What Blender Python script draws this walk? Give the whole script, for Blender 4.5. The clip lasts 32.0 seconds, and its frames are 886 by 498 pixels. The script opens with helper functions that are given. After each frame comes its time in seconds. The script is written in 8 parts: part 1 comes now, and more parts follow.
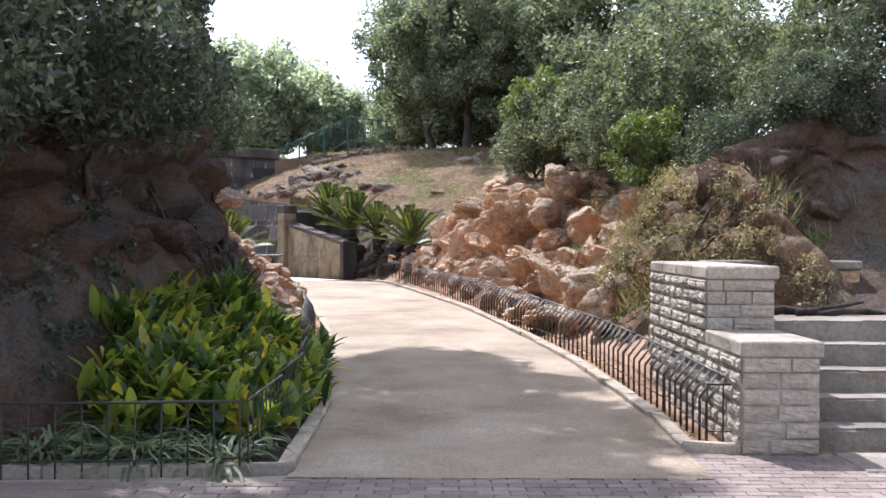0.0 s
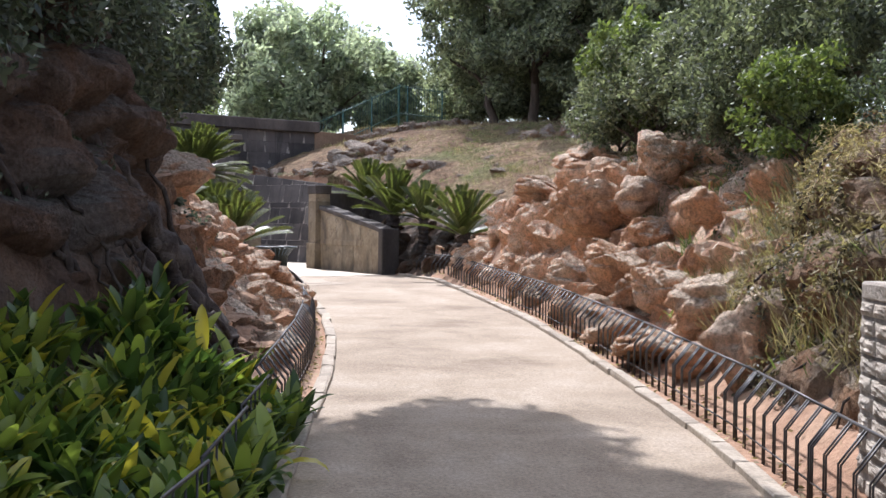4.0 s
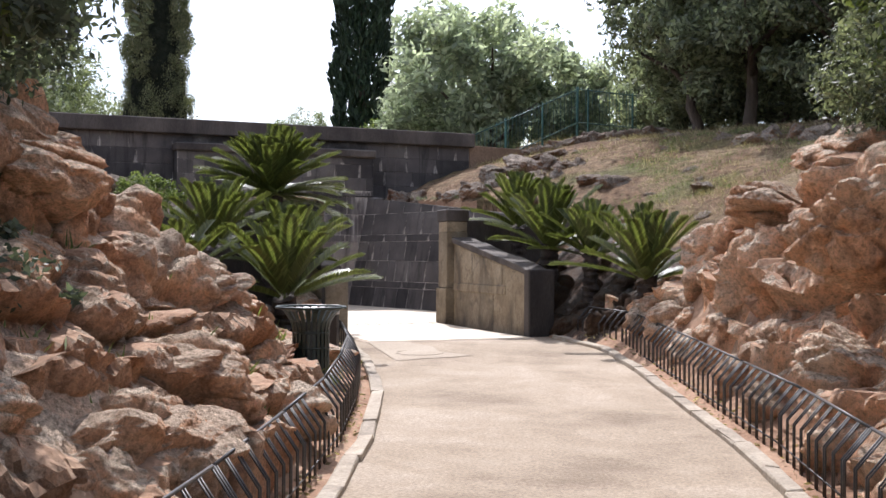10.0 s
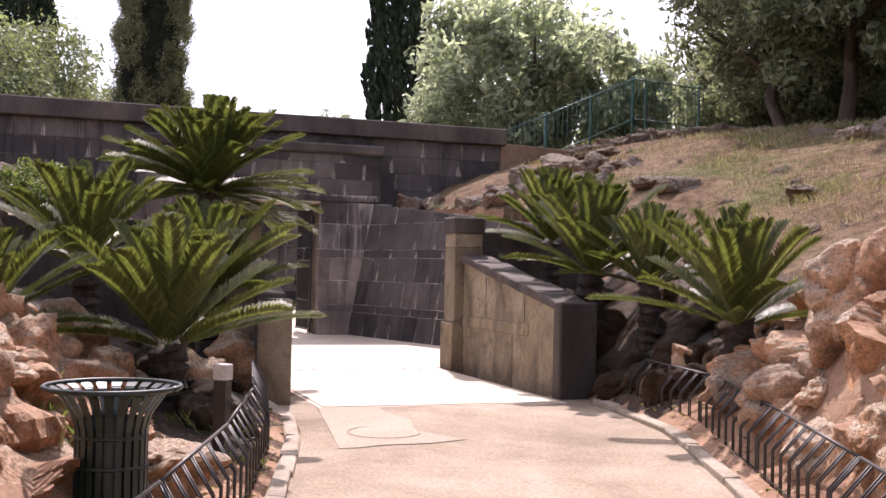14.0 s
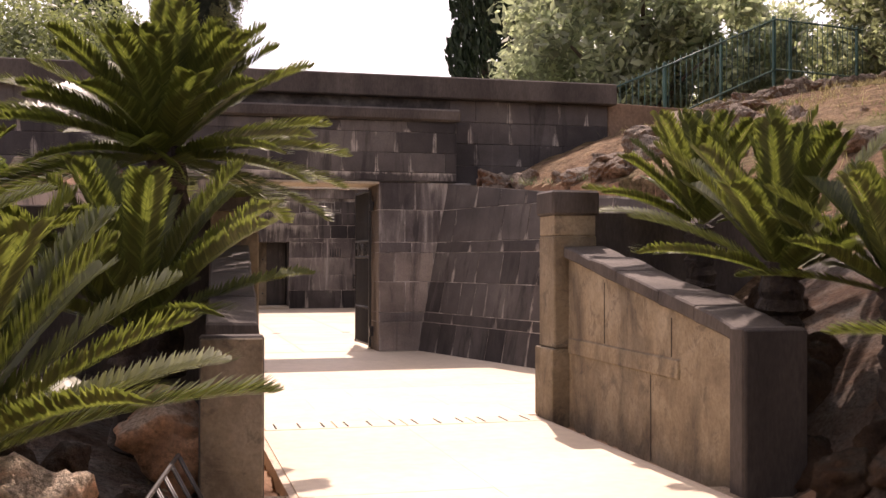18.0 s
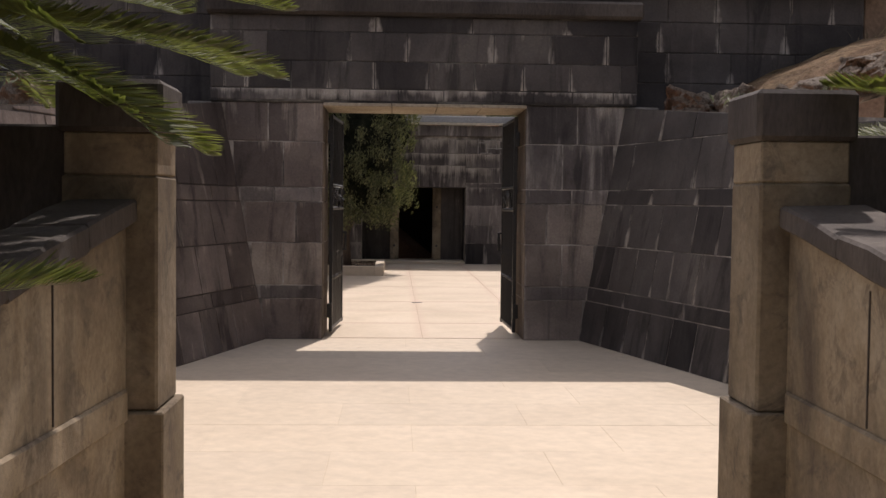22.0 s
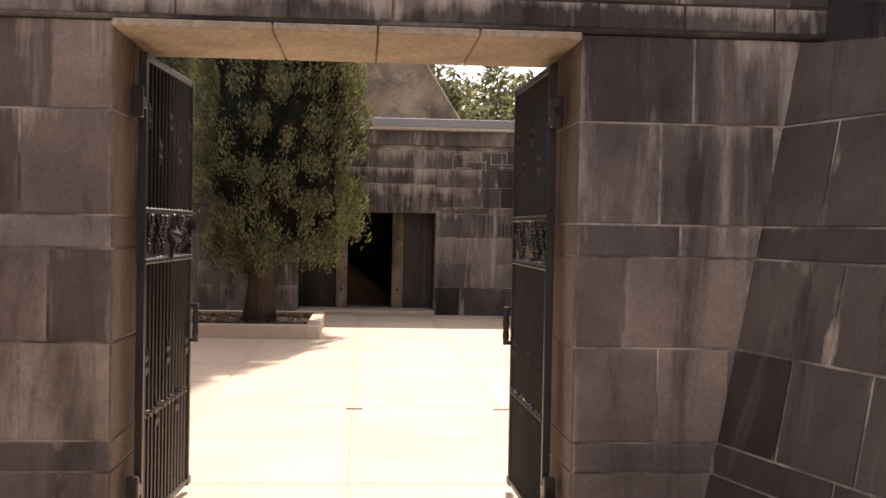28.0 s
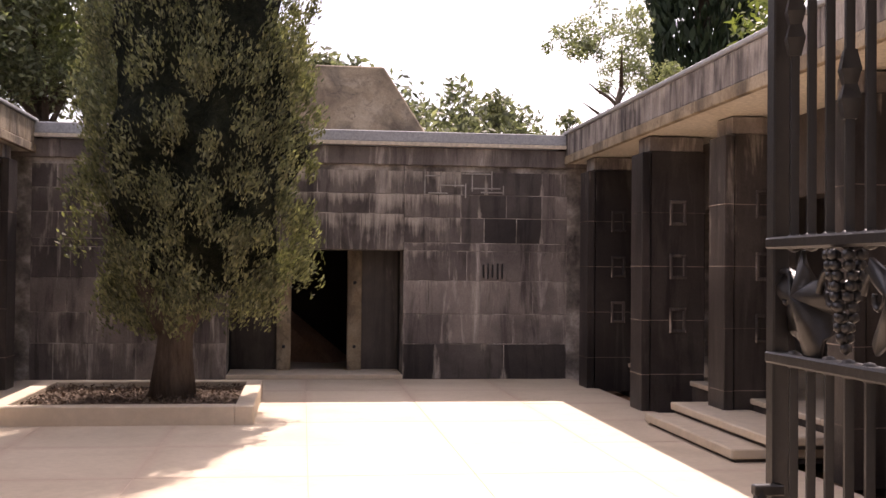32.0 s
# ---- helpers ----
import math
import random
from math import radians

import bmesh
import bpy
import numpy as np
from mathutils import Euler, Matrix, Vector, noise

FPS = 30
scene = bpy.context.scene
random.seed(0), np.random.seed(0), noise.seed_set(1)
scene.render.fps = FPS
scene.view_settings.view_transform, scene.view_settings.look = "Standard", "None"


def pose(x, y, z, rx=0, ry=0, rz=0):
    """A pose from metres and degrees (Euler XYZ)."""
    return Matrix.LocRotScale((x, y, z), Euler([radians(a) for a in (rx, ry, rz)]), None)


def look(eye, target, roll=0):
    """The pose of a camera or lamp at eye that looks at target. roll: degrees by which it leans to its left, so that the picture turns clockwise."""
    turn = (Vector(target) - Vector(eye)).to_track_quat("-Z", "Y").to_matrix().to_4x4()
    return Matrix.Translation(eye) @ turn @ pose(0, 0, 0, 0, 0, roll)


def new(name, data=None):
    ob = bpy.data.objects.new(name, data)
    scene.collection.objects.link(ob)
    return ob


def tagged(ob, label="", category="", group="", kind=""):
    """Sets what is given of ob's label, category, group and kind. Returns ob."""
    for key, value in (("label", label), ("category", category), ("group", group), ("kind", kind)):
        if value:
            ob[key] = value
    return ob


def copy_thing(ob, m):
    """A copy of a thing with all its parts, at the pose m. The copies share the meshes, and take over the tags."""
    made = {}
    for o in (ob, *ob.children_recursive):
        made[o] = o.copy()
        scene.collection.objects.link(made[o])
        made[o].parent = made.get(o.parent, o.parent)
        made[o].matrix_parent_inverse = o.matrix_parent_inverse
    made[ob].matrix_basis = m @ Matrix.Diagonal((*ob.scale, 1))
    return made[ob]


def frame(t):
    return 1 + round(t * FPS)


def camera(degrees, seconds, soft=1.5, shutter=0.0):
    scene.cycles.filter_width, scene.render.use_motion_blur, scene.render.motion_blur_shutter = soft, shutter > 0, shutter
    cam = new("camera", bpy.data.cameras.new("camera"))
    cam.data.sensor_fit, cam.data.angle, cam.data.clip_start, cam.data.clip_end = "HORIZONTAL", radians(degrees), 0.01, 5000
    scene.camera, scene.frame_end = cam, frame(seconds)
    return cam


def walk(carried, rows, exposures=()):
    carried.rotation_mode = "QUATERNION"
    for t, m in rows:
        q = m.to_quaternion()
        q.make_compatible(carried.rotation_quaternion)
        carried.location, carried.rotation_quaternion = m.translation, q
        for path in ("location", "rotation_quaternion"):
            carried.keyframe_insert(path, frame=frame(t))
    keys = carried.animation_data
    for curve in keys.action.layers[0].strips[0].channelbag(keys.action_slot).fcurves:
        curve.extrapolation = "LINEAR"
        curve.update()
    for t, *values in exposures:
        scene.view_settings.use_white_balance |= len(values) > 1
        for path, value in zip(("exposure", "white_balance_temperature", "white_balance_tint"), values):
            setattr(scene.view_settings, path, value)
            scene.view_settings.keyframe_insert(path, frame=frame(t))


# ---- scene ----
cam = camera(44.2, 32.0)
METRES, EYE = 38.0, 1.55
ROWS = [
    (0.0, 0.0, 0.0, 0.0, 0.0, -0.35, -0.19),
    (0.5, 0.0008, 0.0158, -0.0002, 0.38, -1.32, 0.11),
    (1.0, 0.0015, 0.033, 0.0002, 1.64, -2.04, -0.95),
    (1.5, 0.0021, 0.0486, 0.0007, 1.31, -1.62, -0.86),
    (2.0, 0.0012, 0.0663, 0.0006, 2.12, -1.31, -1.02),
    (2.5, 0.002, 0.0824, 0.001, 3.01, -2.99, -1.28),
    (3.0, 0.0031, 0.0999, 0.0017, 2.84, -3.49, -1.91),
    (3.5, 0.0029, 0.1153, 0.0024, 2.75, -2.2, -1.01),
    (5.5, 0.0044, 0.1801, 0.003, 5.53, -0.6, -1.44),
    (6.0, 0.0053, 0.1971, 0.0032, 6.17, -0.61, -1.15),
    (6.5, 0.0059, 0.2124, 0.0036, 7.62, -0.36, -0.59),
    (7.0, 0.0063, 0.2287, 0.0041, 9.04, -0.07, -0.52),
    (7.5, 0.0071, 0.2442, 0.0045, 10.96, 0.04, -0.82),
    (8.0, 0.0078, 0.2597, 0.0055, 12.15, 0.97, -0.52),
    (8.5, 0.0082, 0.2751, 0.0053, 12.77, 1.68, -0.76),
    (9.0, 0.0063, 0.2919, 0.005, 13.7, 1.37, 0.02),
    (9.5, 0.0058, 0.308, 0.005, 13.66, 0.4, 0.3),
    (10.0, 0.0042, 0.3246, 0.0054, 14.26, 0.38, -0.35),
    (10.5, 0.0033, 0.3401, 0.0057, 14.06, 0.58, -0.27),
    (11.0, 0.002, 0.3562, 0.0063, 15.1, 0.86, -0.49),
    (11.5, 0.0005, 0.3717, 0.0068, 15.21, 0.62, -0.3),
    (12.0, -0.0016, 0.3888, 0.007, 16.22, 0.59, -1.09),
    (12.5, -0.0035, 0.4042, 0.0076, 16.63, 1.07, 0.43),
    (13.0, -0.0061, 0.421, 0.0075, 16.56, 1.08, 0.53),
    (13.5, -0.0094, 0.4363, 0.0079, 17.1, 1.07, -1.07),
    (14.0, -0.0125, 0.4534, 0.0082, 16.95, 1.18, -1.3),
    (14.5, -0.017, 0.4686, 0.0081, 18.49, 1.16, -2.51),
    (16.5, -0.037, 0.5286, 0.0095, 20.0, -1.07, -0.94),
    (17.0, -0.0419, 0.5433, 0.0103, 19.86, -0.3, -0.46),
    (17.5, -0.0445, 0.5576, 0.0108, 20.39, 0.23, -0.18),
    (18.0, -0.0481, 0.5733, 0.0109, 22.07, 0.62, -0.06),
    (18.5, -0.05, 0.588, 0.0112, 22.94, 0.9, 0.24),
    (19.0, -0.0526, 0.6044, 0.0115, 25.21, 0.52, -2.28),
    (19.5, -0.056, 0.6195, 0.012, 26.98, -0.49, -0.13),
    (20.0, -0.0595, 0.6358, 0.0123, 30.57, -2.29, -0.48),
    (20.5, -0.0636, 0.6503, 0.013, 32.09, -3.0, 0.33),
    (21.0, -0.0687, 0.6656, 0.0134, 33.72, -3.44, -0.68),
    (21.5, -0.074, 0.6789, 0.0134, 34.04, -3.11, 0.2),
    (22.0, -0.0799, 0.6942, 0.014, 33.9, -2.36, -0.62),
    (22.5, -0.0868, 0.7072, 0.0138, 35.21, -1.83, -0.57),
    (23.0, -0.0942, 0.7207, 0.0144, 35.81, -1.53, -0.6),
    (23.5, -0.1008, 0.7323, 0.0149, 36.71, -1.2, -0.88),
    (24.0, -0.11, 0.7448, 0.0154, 35.91, -0.12, 0.07),
    (24.5, -0.1189, 0.7565, 0.0159, 35.81, -0.07, -0.38),
    (25.0, -0.1279, 0.7685, 0.0162, 36.39, -0.13, 0.5),
    (25.5, -0.1359, 0.7812, 0.0163, 34.76, -0.06, 0.95),
    (27.5, -0.1682, 0.8311, 0.0176, 32.53, -1.41, -0.03),
    (28.0, -0.1774, 0.8441, 0.0175, 32.25, -1.07, -1.04),
    (28.5, -0.187, 0.8554, 0.0172, 32.61, -1.0, -0.62),
    (29.0, -0.1967, 0.8676, 0.017, 32.39, -1.5, -0.58),
    (29.5, -0.2066, 0.8781, 0.017, 33.47, -1.85, -1.47),
    (30.0, -0.2169, 0.8896, 0.0172, 33.14, -2.17, -0.36),
    (30.5, -0.2258, 0.9, 0.0173, 33.32, -1.71, -0.91),
    (31.0, -0.2347, 0.9113, 0.0176, 31.16, -0.43, -0.24),
    (31.5, -0.2408, 0.9224, 0.0179, 30.35, 0.92, -0.74),
    (32.0, -0.2482, 0.9341, 0.0174, 29.08, 1.1, -0.59),
]
walk(cam, [(t, pose(METRES * x, METRES * y, EYE + METRES * z, 90 + pitch, roll, yaw)) for t, x, y, z, yaw, pitch, roll in ROWS],
     exposures=[(0, 0.84, 5700, 15), (1, 0.84, 5700, 16), (3, 0.76, 5650, 16), (6, 0.48, 5750, 13), (9, 0.5, 5800, 13), (11, 0.48, 6000, 21), (13, 0.64, 6250, 29), (14, 0.64, 6400, 30), (17, 0.45, 7300, 32), (19, 0.55, 7600, 33), (20, 0.15, 7500, 31), (21, -0.38, 7100, 21), (23, -0.22, 6600, 19), (24, 0.32, 6850, 28), (25, 0.86, 7050, 33), (28, 0.53, 7600, 29), (29, 0.46, 7200, 27), (30, -0.05, 6800, 20), (31, -0.1, 6800, 21), (32, 0.7, 7150, 31)])

# ---- light: sun ahead of the walk, high; bright hazy sky with thin cloud ----
SUN_DIR = Vector((-0.40, 0.947, 1.37)).normalized()
sun = new("sun", bpy.data.lights.new("sun", "SUN"))
sun.data.energy, sun.data.angle, sun.data.color = 4.6, radians(0.6), (1.0, 0.95, 0.88)
sun.matrix_world = look(SUN_DIR * 60, (0, 0, 0))


def make_world():
    w = bpy.data.worlds.new("sky")
    scene.world = w
    w.use_nodes = True
    nt = w.node_tree
    nt.nodes.clear()
    out = nt.nodes.new("ShaderNodeOutputWorld")
    bg = nt.nodes.new("ShaderNodeBackground")
    sky = nt.nodes.new("ShaderNodeTexSky")
    sky.sky_type, sky.sun_disc = "NISHITA", False
    sky.sun_elevation = math.asin(SUN_DIR.z)
    sky.sun_rotation = math.atan2(SUN_DIR.x, SUN_DIR.y) % (2 * math.pi)
    sky.dust_density, sky.ozone_density = 2.5, 1.0
    tc = nt.nodes.new("ShaderNodeTexCoord")
    mp = nt.nodes.new("ShaderNodeMapping")
    mp.inputs["Scale"].default_value = (1.0, 1.0, 2.6)
    nz = nt.nodes.new("ShaderNodeTexNoise")
    nz.inputs["Scale"].default_value, nz.inputs["Detail"].default_value = 2.2, 6
    ramp = nt.nodes.new("ShaderNodeValToRGB")
    ramp.color_ramp.elements[0].position, ramp.color_ramp.elements[1].position = 0.4, 0.7
    mix = nt.nodes.new("ShaderNodeMixRGB")
    mix.inputs[2].default_value = (9.5, 9.6, 9.8, 1)
    nt.links.new(tc.outputs["Generated"], mp.inputs["Vector"])
    nt.links.new(mp.outputs["Vector"], nz.inputs["Vector"])
    nt.links.new(nz.outputs["Fac"], ramp.inputs["Fac"])
    nt.links.new(ramp.outputs["Color"], mix.inputs[0])
    nt.links.new(sky.outputs["Color"], mix.inputs[1])
    nt.links.new(mix.outputs["Color"], bg.inputs["Color"])
    bg.inputs["Strength"].default_value = 0.15
    nt.links.new(bg.outputs["Background"], out.inputs["Surface"])


make_world()

# ---- materials ----


class Nodes:
    """A small wrapper round one material's node tree."""

    def __init__(self, name):
        self.m = bpy.data.materials.new(name)
        self.m.use_nodes = True
        self.t = self.m.node_tree
        self.bsdf = self.t.nodes["Principled BSDF"]
        self.out = self.t.nodes["Material Output"]
        self.tc = self.t.nodes.new("ShaderNodeTexCoord")

    def add(self, kind, **ins):
        n = self.t.nodes.new(kind)
        for k, v in ins.items():
            n.inputs[k.replace("_", " ")].default_value = v
        return n

    def link(self, a, b):
        self.t.links.new(a, b)

    def mapped(self, scale=(1, 1, 1), space="Object"):
        mp = self.add("ShaderNodeMapping", Scale=scale)
        if space == "World":
            geo = self.add("ShaderNodeNewGeometry")
            self.link(geo.outputs["Position"], mp.inputs["Vector"])
        else:
            self.link(self.tc.outputs[space], mp.inputs["Vector"])
        return mp.outputs["Vector"]

    def noise(self, vec, scale, detail=5.0, rough=0.6, distort=0.0):
        n = self.add("ShaderNodeTexNoise", Scale=scale, Detail=detail, Roughness=rough, Distortion=distort)
        self.link(vec, n.inputs["Vector"])
        return n.outputs["Fac"]

    def ramp(self, fac, stops):
        r = self.add("ShaderNodeValToRGB")
        while len(r.color_ramp.elements) < len(stops):
            r.color_ramp.elements.new(0.5)
        for e, (p, c) in zip(r.color_ramp.elements, stops):
            e.position = p
            e.color = (*c, 1) if len(c) == 3 else c
        self.link(fac, r.inputs["Fac"])
        return r.outputs["Color"]

    def mix(self, fac, a, b, mode="MIX"):
        n = self.add("ShaderNodeMixRGB")
        n.blend_type = mode
        for v, i in ((fac, 0), (a, 1), (b, 2)):
            if isinstance(v, (int, float)):
                n.inputs[i].default_value = v
            elif isinstance(v, tuple):
                n.inputs[i].default_value = (*v, 1)
            else:
                self.link(v, n.inputs[i])
        return n.outputs["Color"]

    def value(self, a, b, op="MULTIPLY"):
        n = self.add("ShaderNodeMath")
        n.operation = op
        for v, i in ((a, 0), (b, 1)):
            if isinstance(v, (int, float)):
                n.inputs[i].default_value = v
            else:
                self.link(v, n.inputs[i])
        return n.outputs["Value"]

    def bump(self, fac, strength, distance=0.02, below=None):
        b = self.add("ShaderNodeBump", Strength=strength, Distance=distance)
        self.link(fac, b.inputs["Height"])
        if below is not None:
            self.link(below, b.inputs["Normal"])
        return b.outputs["Normal"]

    def done(self, color, rough=0.8, normal=None, metal=0.0, spec=0.4):
        if isinstance(color, tuple):
            self.bsdf.inputs["Base Color"].default_value = (*color, 1)
        else:
            self.link(color, self.bsdf.inputs["Base Color"])
        if isinstance(rough, (int, float)):
            self.bsdf.inputs["Roughness"].default_value = rough
        else:
            self.link(rough, self.bsdf.inputs["Roughness"])
        self.bsdf.inputs["Metallic"].default_value = metal
        self.bsdf.inputs["Specular IOR Level"].default_value = spec
        if normal is not None:
            self.link(normal, self.bsdf.inputs["Normal"])
        return self.m


def surface(name, dark, mid, light, big=0.6, fine=14.0, rough=0.85, bump=0.5, dist=0.02, space="World", spec=0.3, per_piece=0.0, stretch=(1, 1, 1), grain=0.8):
    """A mineral or earthy surface: blotches at one scale, grain at another, relief from both."""
    n = Nodes(name)
    v = n.mapped(stretch, space)
    a, b = n.noise(v, big, 4, 0.6, 0.3), n.noise(v, fine, 6, 0.65)
    c = n.ramp(a, [(0.3, dark), (0.5, mid), (0.72, light)])
    g = n.ramp(b, [(0.25, (0.55, 0.55, 0.55)), (0.75, (1.25, 1.25, 1.25))])
    c = n.mix(grain, c, g, "MULTIPLY")
    if per_piece:
        info = n.add("ShaderNodeObjectInfo")
        t = n.ramp(info.outputs["Random"], [(0.0, (1 - per_piece,) * 3), (1.0, (1 + per_piece, 1 + per_piece * 0.95, 1 + per_piece * 0.85))])
        c = n.mix(1.0, c, t, "MULTIPLY")
    nm = n.bump(b, bump, dist, n.bump(a, bump, dist * 4))
    return n.done(c, rough, nm, spec=spec)


def rock_material(name, grey=0.5, shift=0.0, tone=(1, 1, 1)):
    """Limestone with red earth: pale grey weathered tops lightened as if sunlit, orange-brown broken faces, dark
    stains, pits with shade in their colour.
    """
    n = Nodes(name)
    v = n.mapped((1, 1, 1), "World")
    big, mid, fine = n.noise(v, 1.1, 5, 0.65, 0.6), n.noise(v, 5.0, 7, 0.72, 0.5), n.noise(v, 30, 5, 0.7)
    body = n.ramp(big, [(0.3, (0.34, 0.17, 0.09)), (0.42, (0.56, 0.32, 0.185)), (0.54, (0.60, 0.40, 0.265)), (0.64, (0.54, 0.405, 0.295)), (0.76, (0.56, 0.46, 0.36))])
    stain = n.noise(n.mapped((2.4, 2.4, 0.9), "World"), 1.0, 6, 0.7, 0.8)
    c = n.mix(n.ramp(stain, [(0.5, (0, 0, 0)), (0.64, (0.5, 0.5, 0.5))]), body, (0.19, 0.135, 0.10))
    # shade of the pits put into the colour, from the relief's own noise
    pits = n.ramp(mid, [(0.36, (0.3, 0.25, 0.22)), (0.46, (0.9, 0.88, 0.86)), (0.68, (1.35, 1.32, 1.28))])
    c = n.mix(0.5, c, pits, "MULTIPLY")
    geo = n.add("ShaderNodeNewGeometry")
    sep = n.add("ShaderNodeSeparateXYZ")
    n.link(geo.outputs["Normal"], sep.inputs[0])
    up = n.value(n.value(sep.outputs["Z"], 0.5, "MULTIPLY"), n.value(n.value(big, 0.6, "MULTIPLY"), n.value(n.value(mid, 0.4, "MULTIPLY"), -0.25 + shift, "ADD"), "ADD"), "ADD")
    # lichen on up-facing rock, with sunlight on the tops put into its pale grey
    lichen = n.ramp(up, [(0.62 - 0.3 * grey, (0, 0, 0)), (0.8 - 0.3 * grey, (1, 1, 1))])
    greyc = n.ramp(fine, [(0.3, (0.28, 0.23, 0.175)), (0.5, (0.48, 0.40, 0.31)), (0.72, (0.62, 0.535, 0.43))])
    c = n.mix(n.value(lichen, 0.85), c, greyc)
    info = n.add("ShaderNodeObjectInfo")
    c = n.mix(1.0, c, n.ramp(info.outputs["Random"], [(0.0, (0.82, 0.8, 0.8)), (0.5, (1.0, 0.98, 0.96)), (1.0, (1.12, 1.16, 1.2))]), "MULTIPLY")
    crumb = n.noise(v, 75, 4, 0.75)
    # finer hollows get their shade painted the same way
    cav = n.ramp(fine, [(0.39, (0.35, 0.31, 0.28)), (0.49, (0.95, 0.95, 0.95)), (0.66, (1.25, 1.25, 1.25))])
    c = n.mix(0.5, c, cav, "MULTIPLY")
    c = n.mix(0.4, c, n.ramp(crumb, [(0.35, (0.55, 0.52, 0.5)), (0.65, (1.25, 1.25, 1.25))]), "MULTIPLY")
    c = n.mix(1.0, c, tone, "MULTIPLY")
    nm = n.bump(crumb, 0.8, 0.015, n.bump(fine, 0.9, 0.05, n.bump(mid, 0.9, 0.16)))
    return n.done(c, 0.9, nm, spec=0.2)


def leaf_material(name, low, high, glow=0.35, rough=0.5, dead=None, spec=0.35, by_leaf=False, shine=(1.15, 1.25, 0.6), patch=0.9):
    """Leaves: colour varies leaf by leaf, and light passes through."""
    n = Nodes(name)
    geo = n.add("ShaderNodeNewGeometry")
    stops = [(0.0, low), (0.75, high), (1.0, tuple(min(1.0, k * 1.5) for k in high))]
    if dead:
        # yellow end serves yellowed leaves and paints the sun showing through others
        stops = [(0.0, low), (0.34, tuple(k * 2 for k in low)), (0.62, high), (0.82, tuple(k * 1.5 for k in high)), (0.94, dead)]
    c = n.ramp(n.add("ShaderNodeObjectInfo").outputs["Random"] if by_leaf else geo.outputs["Random Per Island"], stops)
    vn = n.noise(n.mapped((1, 1, 1), "Object"), patch, 3)
    c = n.mix(0.7, c, n.ramp(vn, [(0.3, (0.65, 0.68, 0.65)), (0.7, (1.25, 1.2, 1.1))]), "MULTIPLY")
    n.done(c, rough, spec=spec)
    tr = n.add("ShaderNodeBsdfTranslucent")
    n.link(n.mix(1.0, c, shine, "MULTIPLY"), tr.inputs["Color"])
    ms = n.add("ShaderNodeMixShader", Fac=glow)
    n.link(n.bsdf.outputs[0], ms.inputs[1])
    n.link(tr.outputs[0], ms.inputs[2])
    n.link(ms.outputs[0], n.out.inputs["Surface"])
    return n.m


def basalt_material(name, tone=1.0, streak=0.75, gloss=0.75, onset=0.56, drips=0.0, edge=0.0, warm=(1, 1, 1)):
    """Dark grey basalt ashlar with pale lime runs and damp black patches."""
    n = Nodes(name)
    v = n.mapped((1, 1, 1), "World")
    vs = n.mapped((4.2, 4.2, 0.5), "World")
    big, fine, run = n.noise(v, 0.8, 4, 0.6, 0.3), n.noise(v, 45, 4, 0.7), n.noise(vs, 1.0, 6, 0.65, 0.5)
    k = tone
    c = n.ramp(big, [(0.3, (0.07 * k, 0.061 * k, 0.058 * k)), (0.5, (0.135 * k, 0.118 * k, 0.11 * k)), (0.7, (0.22 * k, 0.195 * k, 0.175 * k))])
    info = n.add("ShaderNodeObjectInfo")
    c = n.mix(1.0, c, n.ramp(info.outputs["Random"], [(0.0, (0.55, 0.53, 0.53)), (1.0, (1.4, 1.37, 1.32))]), "MULTIPLY")
    runs = n.ramp(run, [(onset, (0, 0, 0)), (onset + 0.15, (streak, streak, streak))])
    c = n.mix(runs, c, (0.5 * k, 0.45 * k, 0.395 * k))
    gen = n.add("ShaderNodeSeparateXYZ")
    n.link(n.tc.outputs["Generated"], gen.inputs[0])
    comb = n.noise(n.mapped((8.5, 8.5, 0.45), "World"), 1.0, 5, 0.7, 0.6)
    drip = n.value(n.value(n.value(n.value(gen.outputs["Z"], 0.42), comb, "ADD"), n.value(big, 1.1), "ADD"), 0.45)
    c = n.mix(n.ramp(drip, [(0.69 - drips, (0, 0, 0)), (0.8 - drips, (0.75, 0.75, 0.75))]), c, (0.52, 0.46, 0.39))
    c = n.mix(1.0, c, warm, "MULTIPLY")
    if edge:
        # lime that has bled out of the upright joints and runs down beside them
        near = n.value(n.value(n.value(gen.outputs["X"], 0.5, "SUBTRACT"), 0.0, "ABSOLUTE"), 0.8)
        soft = n.value(n.noise(n.mapped((5, 5, 1.6), "World"), 1.0, 4, 0.65, 0.2), 0.34)
        low = n.value(gen.outputs["Z"], -0.05)
        bleed = n.value(n.value(near, soft, "ADD"), low, "ADD")
        c = n.mix(n.ramp(bleed, [(0.53, (0, 0, 0)), (0.585, (edge, edge, edge))]), c, (0.50, 0.44, 0.375))
    black = n.ramp(run, [(0.34, (0.28, 0.27, 0.28)), (0.47, (1, 1, 1))])
    c = n.mix(0.8, c, black, "MULTIPLY")
    c = n.mix(0.5, c, n.ramp(fine, [(0.3, (0.65, 0.65, 0.65)), (0.7, (1.3, 1.3, 1.3))]), "MULTIPLY")
    return n.done(c, gloss, n.bump(fine, 0.35, 0.006, n.bump(big, 0.3, 0.03)), spec=0.35)


